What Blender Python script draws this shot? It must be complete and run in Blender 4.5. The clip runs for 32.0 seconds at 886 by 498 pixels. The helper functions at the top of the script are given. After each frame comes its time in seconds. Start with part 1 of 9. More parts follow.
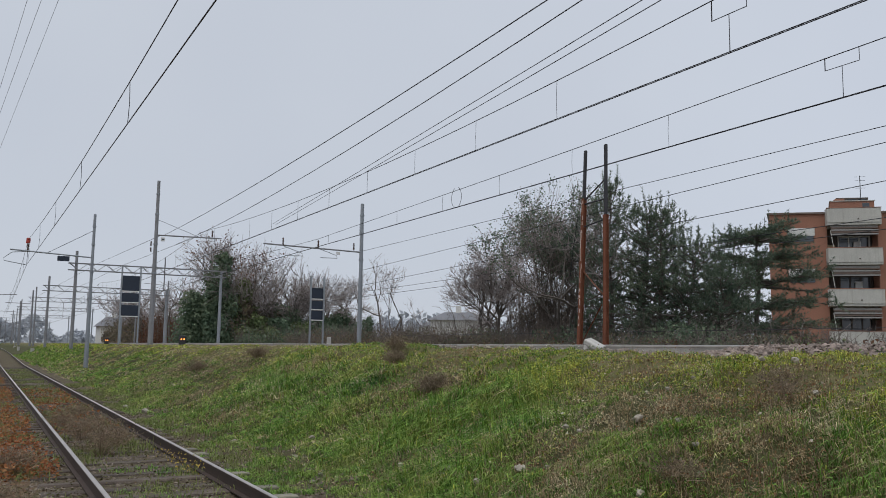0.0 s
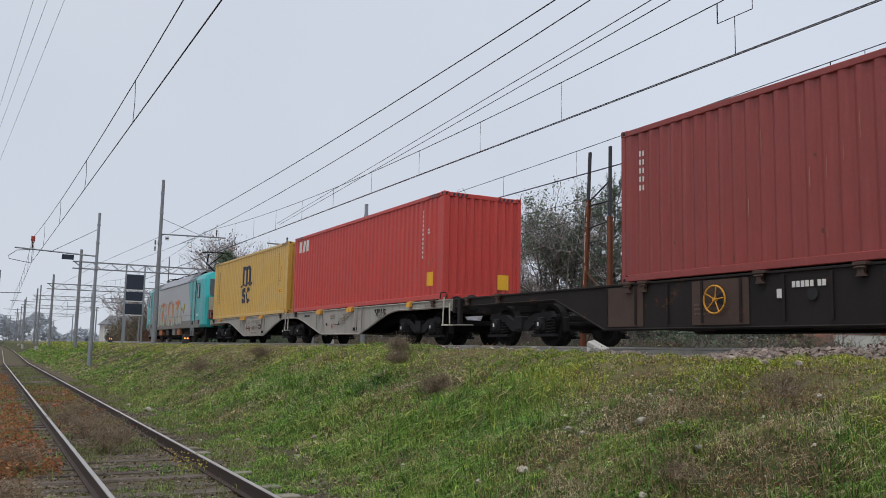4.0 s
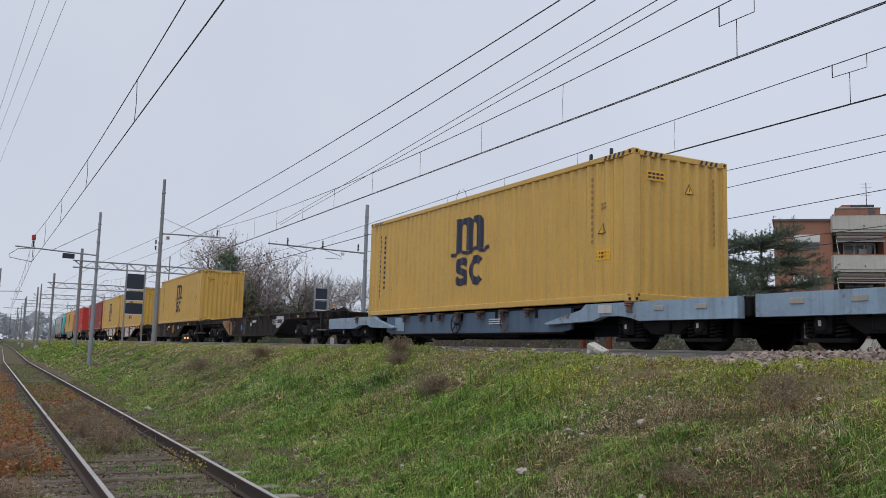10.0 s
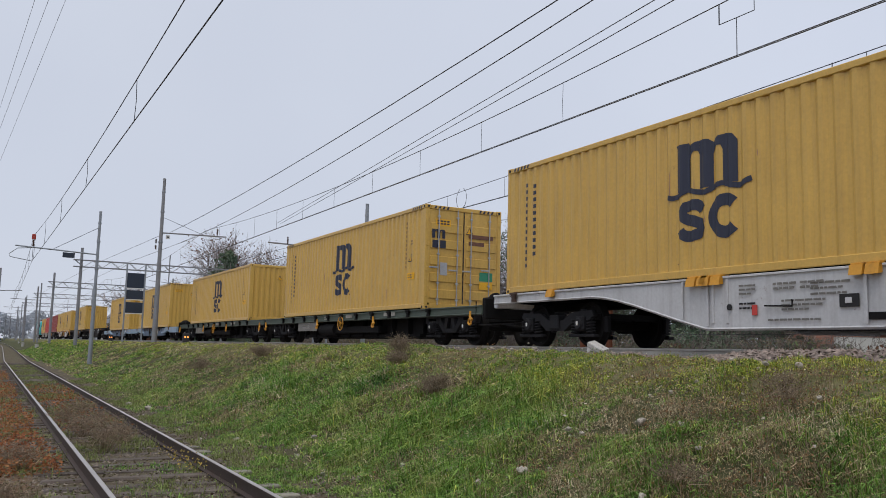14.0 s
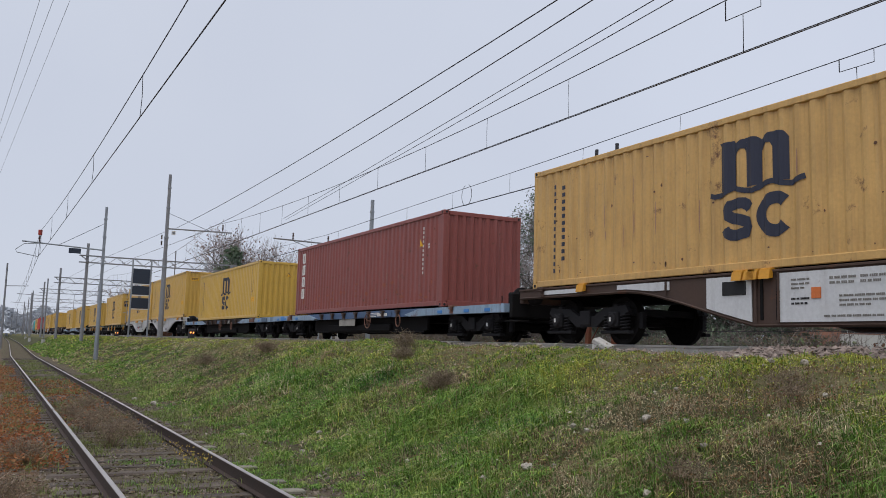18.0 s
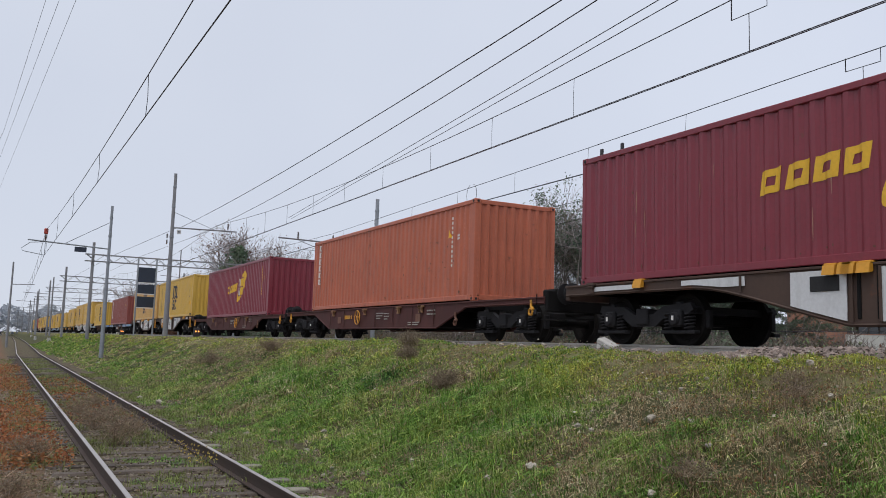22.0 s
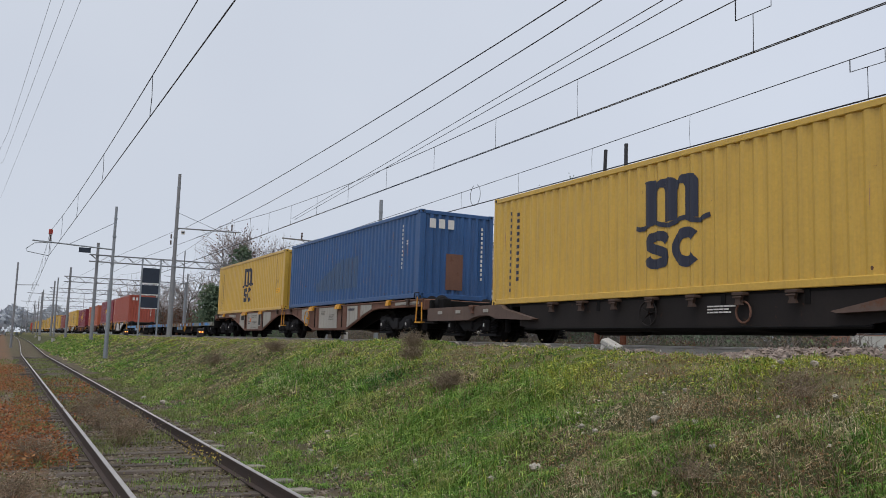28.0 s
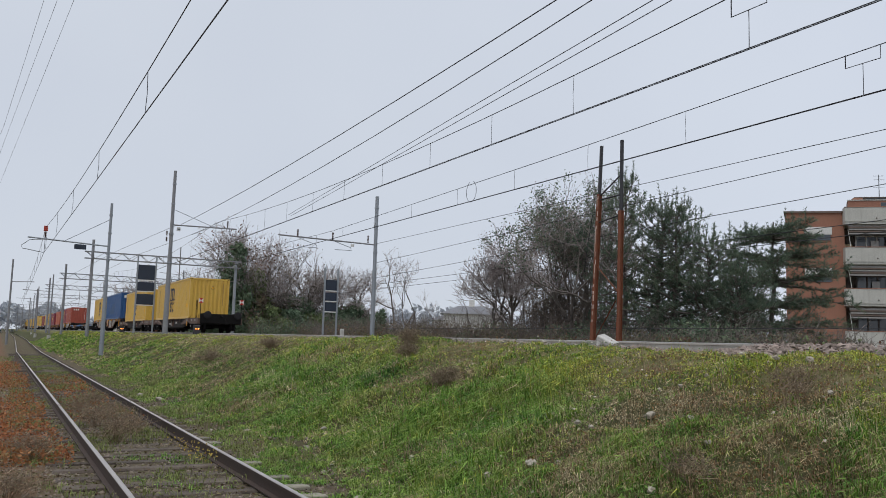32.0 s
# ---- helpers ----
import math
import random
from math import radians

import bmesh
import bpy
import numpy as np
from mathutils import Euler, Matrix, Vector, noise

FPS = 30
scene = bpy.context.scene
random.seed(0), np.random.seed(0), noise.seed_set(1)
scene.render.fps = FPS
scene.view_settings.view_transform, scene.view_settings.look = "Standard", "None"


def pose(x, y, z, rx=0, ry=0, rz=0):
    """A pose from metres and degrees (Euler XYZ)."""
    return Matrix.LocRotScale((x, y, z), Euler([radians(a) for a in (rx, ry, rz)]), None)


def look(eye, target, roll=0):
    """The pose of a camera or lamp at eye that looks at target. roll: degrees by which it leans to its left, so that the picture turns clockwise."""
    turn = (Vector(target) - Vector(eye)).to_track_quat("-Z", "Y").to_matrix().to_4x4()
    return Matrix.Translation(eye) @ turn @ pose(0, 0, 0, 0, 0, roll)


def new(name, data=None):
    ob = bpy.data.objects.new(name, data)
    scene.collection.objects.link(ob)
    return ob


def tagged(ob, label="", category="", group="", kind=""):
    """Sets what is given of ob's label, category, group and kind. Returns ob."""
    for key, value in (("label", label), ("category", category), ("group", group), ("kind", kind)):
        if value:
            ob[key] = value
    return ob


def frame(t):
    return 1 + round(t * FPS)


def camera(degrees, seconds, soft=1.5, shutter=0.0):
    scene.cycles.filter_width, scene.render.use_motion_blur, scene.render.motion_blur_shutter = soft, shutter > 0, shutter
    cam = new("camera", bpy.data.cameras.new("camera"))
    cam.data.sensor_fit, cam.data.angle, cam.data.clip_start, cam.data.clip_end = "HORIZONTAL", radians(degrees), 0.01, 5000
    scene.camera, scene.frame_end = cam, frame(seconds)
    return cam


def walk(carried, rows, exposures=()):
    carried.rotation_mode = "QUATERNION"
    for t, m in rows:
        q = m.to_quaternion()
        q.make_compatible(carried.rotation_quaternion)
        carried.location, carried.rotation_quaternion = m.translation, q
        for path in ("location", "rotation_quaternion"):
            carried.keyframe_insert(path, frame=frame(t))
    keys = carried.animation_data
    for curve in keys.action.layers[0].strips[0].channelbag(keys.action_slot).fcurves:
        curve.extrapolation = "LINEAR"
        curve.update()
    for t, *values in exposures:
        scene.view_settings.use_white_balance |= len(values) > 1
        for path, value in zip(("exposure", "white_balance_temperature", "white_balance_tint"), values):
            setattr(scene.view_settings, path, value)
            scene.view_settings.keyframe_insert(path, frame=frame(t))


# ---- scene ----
cam = camera(55.577, 32.0, 0.9)
EYE = (0.0, 0.0, 1.515)
TURNS = [
    (0, 96.771, -0.801, -28.634), (0.5, 96.755, -0.751, -28.616), (1, 96.741, -0.726, -28.589),
    (1.5, 96.732, -0.720, -28.552), (2, 96.734, -0.755, -28.517), (2.5, 96.742, -0.851, -28.481),
    (3, 96.759, -0.976, -28.449), (3.5, 96.784, -1.104, -28.433), (5.5, 97.010, -1.405, -28.412),
    (6, 97.044, -1.451, -28.413), (6.5, 97.058, -1.476, -28.418), (7, 97.063, -1.495, -28.415),
    (7.5, 97.063, -1.515, -28.406), (8, 97.056, -1.518, -28.395), (8.5, 97.039, -1.518, -28.388),
    (9, 97.003, -1.526, -28.398), (9.5, 96.955, -1.538, -28.411), (10, 96.907, -1.543, -28.425),
    (10.5, 96.868, -1.531, -28.430), (11, 96.850, -1.509, -28.428), (11.5, 96.846, -1.481, -28.435),
    (12, 96.841, -1.467, -28.445), (12.5, 96.837, -1.480, -28.450), (13, 96.838, -1.489, -28.450),
    (13.5, 96.837, -1.480, -28.440), (14, 96.825, -1.476, -28.411), (14.5, 96.806, -1.494, -28.365),
    (16.5, 96.643, -1.568, -28.233), (17, 96.610, -1.590, -28.172), (17.5, 96.583, -1.601, -28.124),
    (18, 96.565, -1.620, -28.074), (18.5, 96.555, -1.636, -28.015), (19, 96.550, -1.643, -27.970),
    (19.5, 96.547, -1.651, -27.936), (20, 96.541, -1.677, -27.899), (20.5, 96.532, -1.724, -27.861),
    (21, 96.529, -1.750, -27.822), (21.5, 96.525, -1.753, -27.790), (22, 96.515, -1.767, -27.760),
    (22.5, 96.495, -1.777, -27.731), (23, 96.469, -1.767, -27.698), (23.5, 96.451, -1.761, -27.658),
    (24, 96.444, -1.760, -27.620), (24.5, 96.446, -1.752, -27.588), (25, 96.451, -1.748, -27.564),
    (25.5, 96.455, -1.757, -27.551), (27.5, 96.564, -1.773, -27.501), (28, 96.550, -1.799, -27.514),
    (28.5, 96.538, -1.819, -27.541), (29, 96.519, -1.833, -27.567), (29.5, 96.482, -1.836, -27.579),
    (30, 96.433, -1.818, -27.581), (30.5, 96.390, -1.801, -27.606), (31, 96.362, -1.790, -27.655),
    (31.5, 96.344, -1.769, -27.713), (32, 96.319, -1.728, -27.774),
]
STOPS = [(0, -0.05), (0.6, -0.05), (1.3, 0.14), (3.2, 0.12), (6, 0.1), (8.5, 0.0), (9.3, 0.02), (10.5, 0.1), (14.5, 0.08), (17, 0.05), (18, 0.06), (19, -0.02), (20, 0.1), (21, 0.14), (23, 0.2), (24.6, 0.05), (25.5, 0.0), (27.5, 0.1), (29, 0.08), (29.8, -0.05), (30.4, -0.04), (31, 0.03), (32, 0.1)]
KELVIN = [(0, 6500, 10), (3.2, 6500, 10), (6, 6400, 12), (8.5, 6350, 13), (10.5, 6400, 12), (17, 6380, 13), (20, 6350, 13), (23, 6430, 12), (25.5, 6500, 10), (29, 6470, 11), (30.4, 6430, 12), (32, 6500, 10)]
WHEN, WARM, TINT = zip(*KELVIN)
walk(cam, [(t, pose(*EYE, rx, ry, rz)) for t, rx, ry, rz in TURNS],
     [(t, e, float(np.interp(t, WHEN, WARM)), float(np.interp(t, WHEN, TINT))) for t, e in STOPS])

# ---- light: an even overcast winter sky and a broad soft sun ----
world = bpy.data.worlds.new("overcast_sky")
scene.world = world
world.use_nodes = True
wn, wl = world.node_tree.nodes, world.node_tree.links
wn.clear()
w_out = wn.new("ShaderNodeOutputWorld")
w_bg = wn.new("ShaderNodeBackground")
w_sky = wn.new("ShaderNodeTexSky")
w_sky.sky_type, w_sky.sun_disc = "NISHITA", False
w_sky.sun_elevation, w_sky.sun_rotation = radians(68), radians(231)
w_co = wn.new("ShaderNodeTexCoord")
w_no = wn.new("ShaderNodeTexNoise")
w_no.inputs["Scale"].default_value, w_no.inputs["Detail"].default_value = 1.6, 4.0
w_ramp = wn.new("ShaderNodeValToRGB")
w_ramp.color_ramp.elements[0].position, w_ramp.color_ramp.elements[0].color = 0.30, (5.65, 6.12, 7.02, 1)
w_ramp.color_ramp.elements[1].position, w_ramp.color_ramp.elements[1].color = 0.70, (6.25, 6.72, 7.50, 1)
w_mix = wn.new("ShaderNodeMix")
w_mix.data_type = "RGBA"
w_mix.inputs["Factor"].default_value = 0.93
wl.new(w_co.outputs["Generated"], w_no.inputs["Vector"])
wl.new(w_no.outputs["Fac"], w_ramp.inputs["Fac"])
wl.new(w_sky.outputs["Color"], w_mix.inputs["A"])
wl.new(w_ramp.outputs["Color"], w_mix.inputs["B"])
w_sep = wn.new("ShaderNodeSeparateXYZ")
wl.new(w_co.outputs["Generated"], w_sep.inputs[0])
w_side = wn.new("ShaderNodeMapRange")
w_side.interpolation_type = "SMOOTHSTEP"
w_side.inputs["From Min"].default_value, w_side.inputs["From Max"].default_value = 0.5, 1.0
w_side.inputs["To Min"].default_value, w_side.inputs["To Max"].default_value = 1.05, 0.96
wl.new(w_sep.outputs["Y"], w_side.inputs["Value"])
w_tone = wn.new("ShaderNodeVectorMath")
w_tone.operation = "SCALE"
wl.new(w_mix.outputs["Result"], w_tone.inputs[0])
wl.new(w_side.outputs["Result"], w_tone.inputs["Scale"])
wl.new(w_tone.outputs["Vector"], w_bg.inputs["Color"])
w_bg.inputs["Strength"].default_value = 0.1
wl.new(w_bg.outputs["Background"], w_out.inputs["Surface"])
sun = new("sun", bpy.data.lights.new("sun", "SUN"))
sun.data.energy, sun.data.angle, sun.data.color = 1.5, radians(40), (1.0, 0.96, 0.90)
sun.matrix_world = look((0, 0, 60), (11, 9, 25))


# ---- mesh tools ----
class Shape:
    """Collects plain solids into one mesh."""

    def __init__(self):
        self.v, self.f = [], []

    def add(self, verts, faces):
        n = len(self.v)
        self.v += [tuple(p) for p in verts]
        self.f += [tuple(i + n for i in q) for q in faces]
        return self

    def box(self, x0, x1, y0, y1, z0, z1, c=0.0):
        if c <= 0:
            v = [(x, y, z) for x in (x0, x1) for y in (y0, y1) for z in (z0, z1)]
            return self.add(v, [(0, 1, 3, 2), (4, 6, 7, 5), (0, 4, 5, 1), (2, 3, 7, 6), (0, 2, 6, 4), (1, 5, 7, 3)])
        v, k = [], {}
        lo, hi = (x0, y0, z0), (x1, y1, z1)
        for s in [(a, b, d) for a in (0, 1) for b in (0, 1) for d in (0, 1)]:
            for ax in range(3):
                k[s, ax] = len(v)
                v.append(tuple((hi[i] if s[i] else lo[i]) if i == ax else ((hi[i] - c) if s[i] else (lo[i] + c)) for i in range(3)))
        f = []
        for ax in range(3):
            a, b = [i for i in range(3) if i != ax]
            for e in (0, 1):
                q = []
                for p, r in ((0, 0), (1, 0), (1, 1), (0, 1)):
                    s = [0, 0, 0]
                    s[ax], s[a], s[b] = e, p, r
                    q.append(k[tuple(s), ax])
                f.append(tuple(q))
        for ax in range(3):
            a, b = [i for i in range(3) if i != ax]
            for p in (0, 1):
                for r in (0, 1):
                    s0, s1 = [0, 0, 0], [0, 0, 0]
                    s0[a] = s1[a] = p
                    s0[b] = s1[b] = r
                    s1[ax] = 1
                    f.append((k[tuple(s0), a], k[tuple(s1), a], k[tuple(s1), b], k[tuple(s0), b]))
        for s in [(a, b, d) for a in (0, 1) for b in (0, 1) for d in (0, 1)]:
            f.append((k[s, 0], k[s, 1], k[s, 2]))
        return self.add(v, f)

    def tube(self, pts, r, n=6, r1=None, cap=True):
        pts = [Vector(p) for p in pts]
        r1 = r if r1 is None else r1
        base, m = len(self.v), len(pts)
        for i, p in enumerate(pts):
            d = (pts[min(i + 1, m - 1)] - pts[max(i - 1, 0)])
            d = d.normalized() if d.length > 1e-9 else Vector((0, 0, 1))
            a = d.cross(Vector((0, 0, 1)) if abs(d.z) < 0.9 else Vector((1, 0, 0))).normalized()
            b = d.cross(a)
            q = r + (r1 - r) * i / max(m - 1, 1)
            for j in range(n):
                t = 2 * math.pi * j / n
                self.v.append(tuple(p + a * (q * math.cos(t)) + b * (q * math.sin(t))))
        for i in range(m - 1):
            for j in range(n):
                k, l = base + i * n + j, base + i * n + (j + 1) % n
                self.f.append((k, l, l + n, k + n))
        if cap:
            self.f.append(tuple(base + j for j in range(n))[::-1])
            self.f.append(tuple(base + (m - 1) * n + j for j in range(n)))
        return self

    def prism(self, poly, lo, hi, ax=0):
        """A 2D outline pushed from lo to hi along axis ax; the outline's coordinates are the other two axes in order."""
        def put(p, w):
            q = list(p)
            q.insert(ax, w)
            return tuple(q)
        n = len(poly)
        v = [put(p, lo) for p in poly] + [put(p, hi) for p in poly]
        f = [tuple(range(n))[::-1], tuple(range(n, 2 * n))]
        f += [(i, (i + 1) % n, (i + 1) % n + n, i + n) for i in range(n)]
        return self.add(v, f)

    def lathe(self, prof, centre, ax=0, n=20):
        """Profile of (radius, offset along ax) turned round the axis ax through centre."""
        base, c = len(self.v), Vector(centre)
        a, b = [i for i in range(3) if i != ax]
        for r, o in prof:
            for j in range(n):
                t = 2 * math.pi * j / n
                p = [0, 0, 0]
                p[ax], p[a], p[b] = o, r * math.cos(t), r * math.sin(t)
                self.v.append(tuple(c + Vector(p)))
        for i in range(len(prof) - 1):
            for j in range(n):
                k, l = base + i * n + j, base + i * n + (j + 1) % n
                self.f.append((k, l, l + n, k + n))
        return self

    def ob(self, name, material, parent=None, label="", smooth=False):
        me = bpy.data.meshes.new(name)
        me.from_pydata(self.v, [], self.f)
        b = bmesh.new()
        b.from_mesh(me)
        bmesh.ops.recalc_face_normals(b, faces=b.faces)
        b.to_mesh(me)
        b.free()
        return placed(name, me, material, parent, label, smooth)


def placed(name, me, material, parent=None, label="", smooth=False):
    me.materials.append(material)
    if smooth:
        me.shade_smooth()
    o = new(name, me)
    o.parent = parent
    return tagged(o, label)


def fast_mesh(name, verts, faces):
    """A mesh from arrays: verts (n, 3), faces (m, k)."""
    me = bpy.data.meshes.new(name)
    verts, faces = np.asarray(verts, np.float32), np.asarray(faces, np.int32)
    m, k = faces.shape
    me.vertices.add(len(verts))
    me.vertices.foreach_set("co", verts.ravel())
    me.loops.add(m * k)
    me.loops.foreach_set("vertex_index", faces.ravel())
    me.polygons.add(m)
    me.polygons.foreach_set("loop_start", np.arange(0, m * k, k, dtype=np.int32))
    me.update(calc_edges=True)
    return me


def empty(name, m=None):
    o = new(name)
    o.empty_display_size = 0.3
    if m is not None:
        o.matrix_basis = m
    return o


# ---- materials ----
def surface(name, col, rough=0.6, metal=0.0, var=0.18, scale=2.0, fine=35.0, bump=0.15, dist=0.01, streak=0.0, rust=0.0,
            rust_col=(0.12, 0.045, 0.02), second=None, amount=0.5, island=0.0, spread=0.0, spec=0.5, grain=0.35, scuff=0.0, dents=0.0):
    """A weathered surface: broad and fine variation, optional vertical dirt streaks, rust patches and a second colour in patches."""
    m = bpy.data.materials.new(name)
    m.use_nodes = True
    nt = m.node_tree
    nd, ln = nt.nodes, nt.links
    b = nd["Principled BSDF"]
    b.inputs["Metallic"].default_value = metal
    b.inputs["Specular IOR Level"].default_value = spec
    co = nd.new("ShaderNodeTexCoord").outputs["Object"]

    def noisy(sc, detail=4.0, vec=co, rough_=0.6):
        n = nd.new("ShaderNodeTexNoise")
        n.inputs["Scale"].default_value, n.inputs["Detail"].default_value = sc, detail
        n.inputs["Roughness"].default_value = rough_
        ln.new(vec, n.inputs["Vector"])
        return n.outputs["Fac"]

    def ramp(fac, lo, hi):
        r = nd.new("ShaderNodeMapRange")
        r.inputs["From Min"].default_value, r.inputs["From Max"].default_value = lo, hi
        ln.new(fac, r.inputs["Value"])
        return r.outputs["Result"]

    def mix(fac, a, bb, mode="MIX"):
        x = nd.new("ShaderNodeMix")
        x.data_type, x.blend_type = "RGBA", mode
        for s, v in (("Factor", fac), ("A", a), ("B", bb)):
            if isinstance(v, (int, float)):
                x.inputs[s].default_value = v
            elif isinstance(v, tuple):
                x.inputs[s].default_value = (*v, 1)
            else:
                ln.new(v, x.inputs[s])
        return x.outputs["Result"]

    def shade(c, k):
        return tuple(max(0.0, min(1.0, x * k)) for x in c)

    broad, small = noisy(scale, 5.0), noisy(fine, 3.0)
    c = mix(ramp(broad, 0.3, 0.7), shade(col, 1 - var), shade(col, 1 + var))
    if second:
        c = mix(ramp(noisy(scale * 0.55, 6.0, rough_=0.7), 0.62 - amount * 0.4, 0.72 - amount * 0.25), c, second)
    c = mix(ramp(small, 0.25, 0.75), c, shade(col, 0.72), "MIX") if var <= 0 else mix(grain, c, mix(ramp(small, 0.3, 0.7), shade(col, 0.6), shade(col, 1.35)))
    if streak:
        mp = nd.new("ShaderNodeMapping")
        mp.inputs["Scale"].default_value = (7.0, 7.0, 0.45)
        ln.new(co, mp.inputs["Vector"])
        s = ramp(noisy(1.0, 5.0, mp.outputs["Vector"]), 0.50, 0.80)
        mul = nd.new("ShaderNodeMath")
        mul.operation = "MULTIPLY"
        mul.inputs[1].default_value = streak
        ln.new(s, mul.inputs[0])
        c = mix(mul.outputs[0], c, shade((col[0] * 0.5 + 0.03, col[1] * 0.45 + 0.02, col[2] * 0.45 + 0.015), 0.8))
    if scuff:
        mp = nd.new("ShaderNodeMapping")
        mp.inputs["Scale"].default_value, mp.inputs["Location"].default_value = (5.0, 5.0, 0.30), (3.0, 7.0, 1.0)
        ln.new(co, mp.inputs["Vector"])
        s = ramp(noisy(1.0, 6.0, mp.outputs["Vector"], 0.7), 0.56, 0.80)
        mul = nd.new("ShaderNodeMath")
        mul.operation = "MULTIPLY"
        mul.inputs[1].default_value = scuff
        ln.new(s, mul.inputs[0])
        c = mix(mul.outputs[0], c, tuple(min(0.8, x * 1.25 + 0.10) for x in col))
    if rust:
        c = mix(ramp(noisy(scale * 2.3, 8.0, rough_=0.75), 0.67 - rust * 0.3, 0.74 - rust * 0.22), c, rust_col)
    if island or spread:
        g = nd.new("ShaderNodeNewGeometry").outputs["Random Per Island"] if island else nd.new("ShaderNodeObjectInfo").outputs["Random"]
        h = nd.new("ShaderNodeHueSaturation")
        r = nd.new("ShaderNodeMapRange")
        k = island or spread
        r.inputs["To Min"].default_value, r.inputs["To Max"].default_value = 1 - k, 1 + k
        ln.new(g, r.inputs["Value"])
        ln.new(r.outputs["Result"], h.inputs["Value"])
        ln.new(c, h.inputs["Color"])
        c = h.outputs["Color"]
    ln.new(c, b.inputs["Base Color"])
    rr = nd.new("ShaderNodeMapRange")
    rr.inputs["To Min"].default_value, rr.inputs["To Max"].default_value = max(0.02, rough - 0.12), min(1.0, rough + 0.12)
    ln.new(broad, rr.inputs["Value"])
    ln.new(rr.outputs["Result"], b.inputs["Roughness"])
    if bump:
        bp = nd.new("ShaderNodeBump")
        bp.inputs["Strength"].default_value, bp.inputs["Distance"].default_value = bump, dist
        ln.new(small, bp.inputs["Height"])
        if dents:
            wave = nd.new("ShaderNodeBump")
            wave.inputs["Strength"].default_value, wave.inputs["Distance"].default_value = dents, 0.06
            ln.new(noisy(1.6, 2.0), wave.inputs["Height"])
            ln.new(wave.outputs["Normal"], bp.inputs["Normal"])
        ln.new(bp.outputs["Normal"], b.inputs["Normal"])
    return m


def glow(name, col, power):
    m = bpy.data.materials.new(name)
    m.use_nodes = True
    b = m.node_tree.nodes["Principled BSDF"]
    b.inputs["Base Color"].default_value = (*col, 1)
    b.inputs["Emission Color"].default_value = (*col, 1)
    b.inputs["Emission Strength"].default_value = power
    return m


def glass(name, col=(0.03, 0.04, 0.045), rough=0.06):
    m = bpy.data.materials.new(name)
    m.use_nodes = True
    b = m.node_tree.nodes["Principled BSDF"]
    b.inputs["Base Color"].default_value = (*col, 1)
    b.inputs["Roughness"].default_value = rough
    b.inputs["Specular IOR Level"].default_value = 0.8
    return m


def two_tone(name, cols, scale, fine, island=0.25, rough=0.8, thin=0.3):
    """Ground cover and foliage: several colours by place, varied from blade to blade."""
    m = bpy.data.materials.new(name)
    m.use_nodes = True
    nd, ln = m.node_tree.nodes, m.node_tree.links
    b = nd["Principled BSDF"]
    b.inputs["Roughness"].default_value = rough
    b.inputs["Specular IOR Level"].default_value = 0.25
    co = nd.new("ShaderNodeTexCoord").outputs["Object"]
    n1, n2 = nd.new("ShaderNodeTexNoise"), nd.new("ShaderNodeTexNoise")
    n1.inputs["Scale"].default_value, n1.inputs["Detail"].default_value, n1.inputs["Roughness"].default_value = scale, 6.0, 0.65
    n2.inputs["Scale"].default_value, n2.inputs["Detail"].default_value = fine, 3.0
    ln.new(co, n1.inputs["Vector"])
    ln.new(co, n2.inputs["Vector"])
    add = nd.new("ShaderNodeMath")
    add.operation = "MULTIPLY_ADD"
    add.inputs[1].default_value, add.inputs[2].default_value = 0.30, -0.15
    ln.new(n2.outputs["Fac"], add.inputs[0])
    su = nd.new("ShaderNodeMath")
    ln.new(n1.outputs["Fac"], su.inputs[0])
    ln.new(add.outputs[0], su.inputs[1])
    gi = nd.new("ShaderNodeNewGeometry").outputs["Random Per Island"]
    add2 = nd.new("ShaderNodeMath")
    add2.operation = "MULTIPLY_ADD"
    add2.inputs[1].default_value = 0.16
    ln.new(gi, add2.inputs[0])
    ln.new(su.outputs[0], add2.inputs[2])
    r = nd.new("ShaderNodeValToRGB")
    el = r.color_ramp.elements
    while len(el) < len(cols):
        el.new(0.5)
    for i, c in enumerate(cols):
        el[i].position = 0.36 + 0.40 * i / (len(cols) - 1)
        el[i].color = (*c, 1)
    ln.new(add2.outputs[0], r.inputs["Fac"])
    h = nd.new("ShaderNodeHueSaturation")
    mr = nd.new("ShaderNodeMapRange")
    mr.inputs["To Min"].default_value, mr.inputs["To Max"].default_value = 1 - island, 1 + island
    ln.new(gi, mr.inputs["Value"])
    ln.new(mr.outputs["Result"], h.inputs["Value"])
    ln.new(r.outputs["Color"], h.inputs["Color"])
    ln.new(h.outputs["Color"], b.inputs["Base Color"])
    if thin:
        tr = nd.new("ShaderNodeBsdfTranslucent")
        ln.new(h.outputs["Color"], tr.inputs["Color"])
        mx = nd.new("ShaderNodeMixShader")
        mx.inputs["Fac"].default_value = thin
        ln.new(b.outputs["BSDF"], mx.inputs[1])
        ln.new(tr.outputs["BSDF"], mx.inputs[2])
        ln.new(mx.outputs["Shader"], nd["Material Output"].inputs["Surface"])
    return m


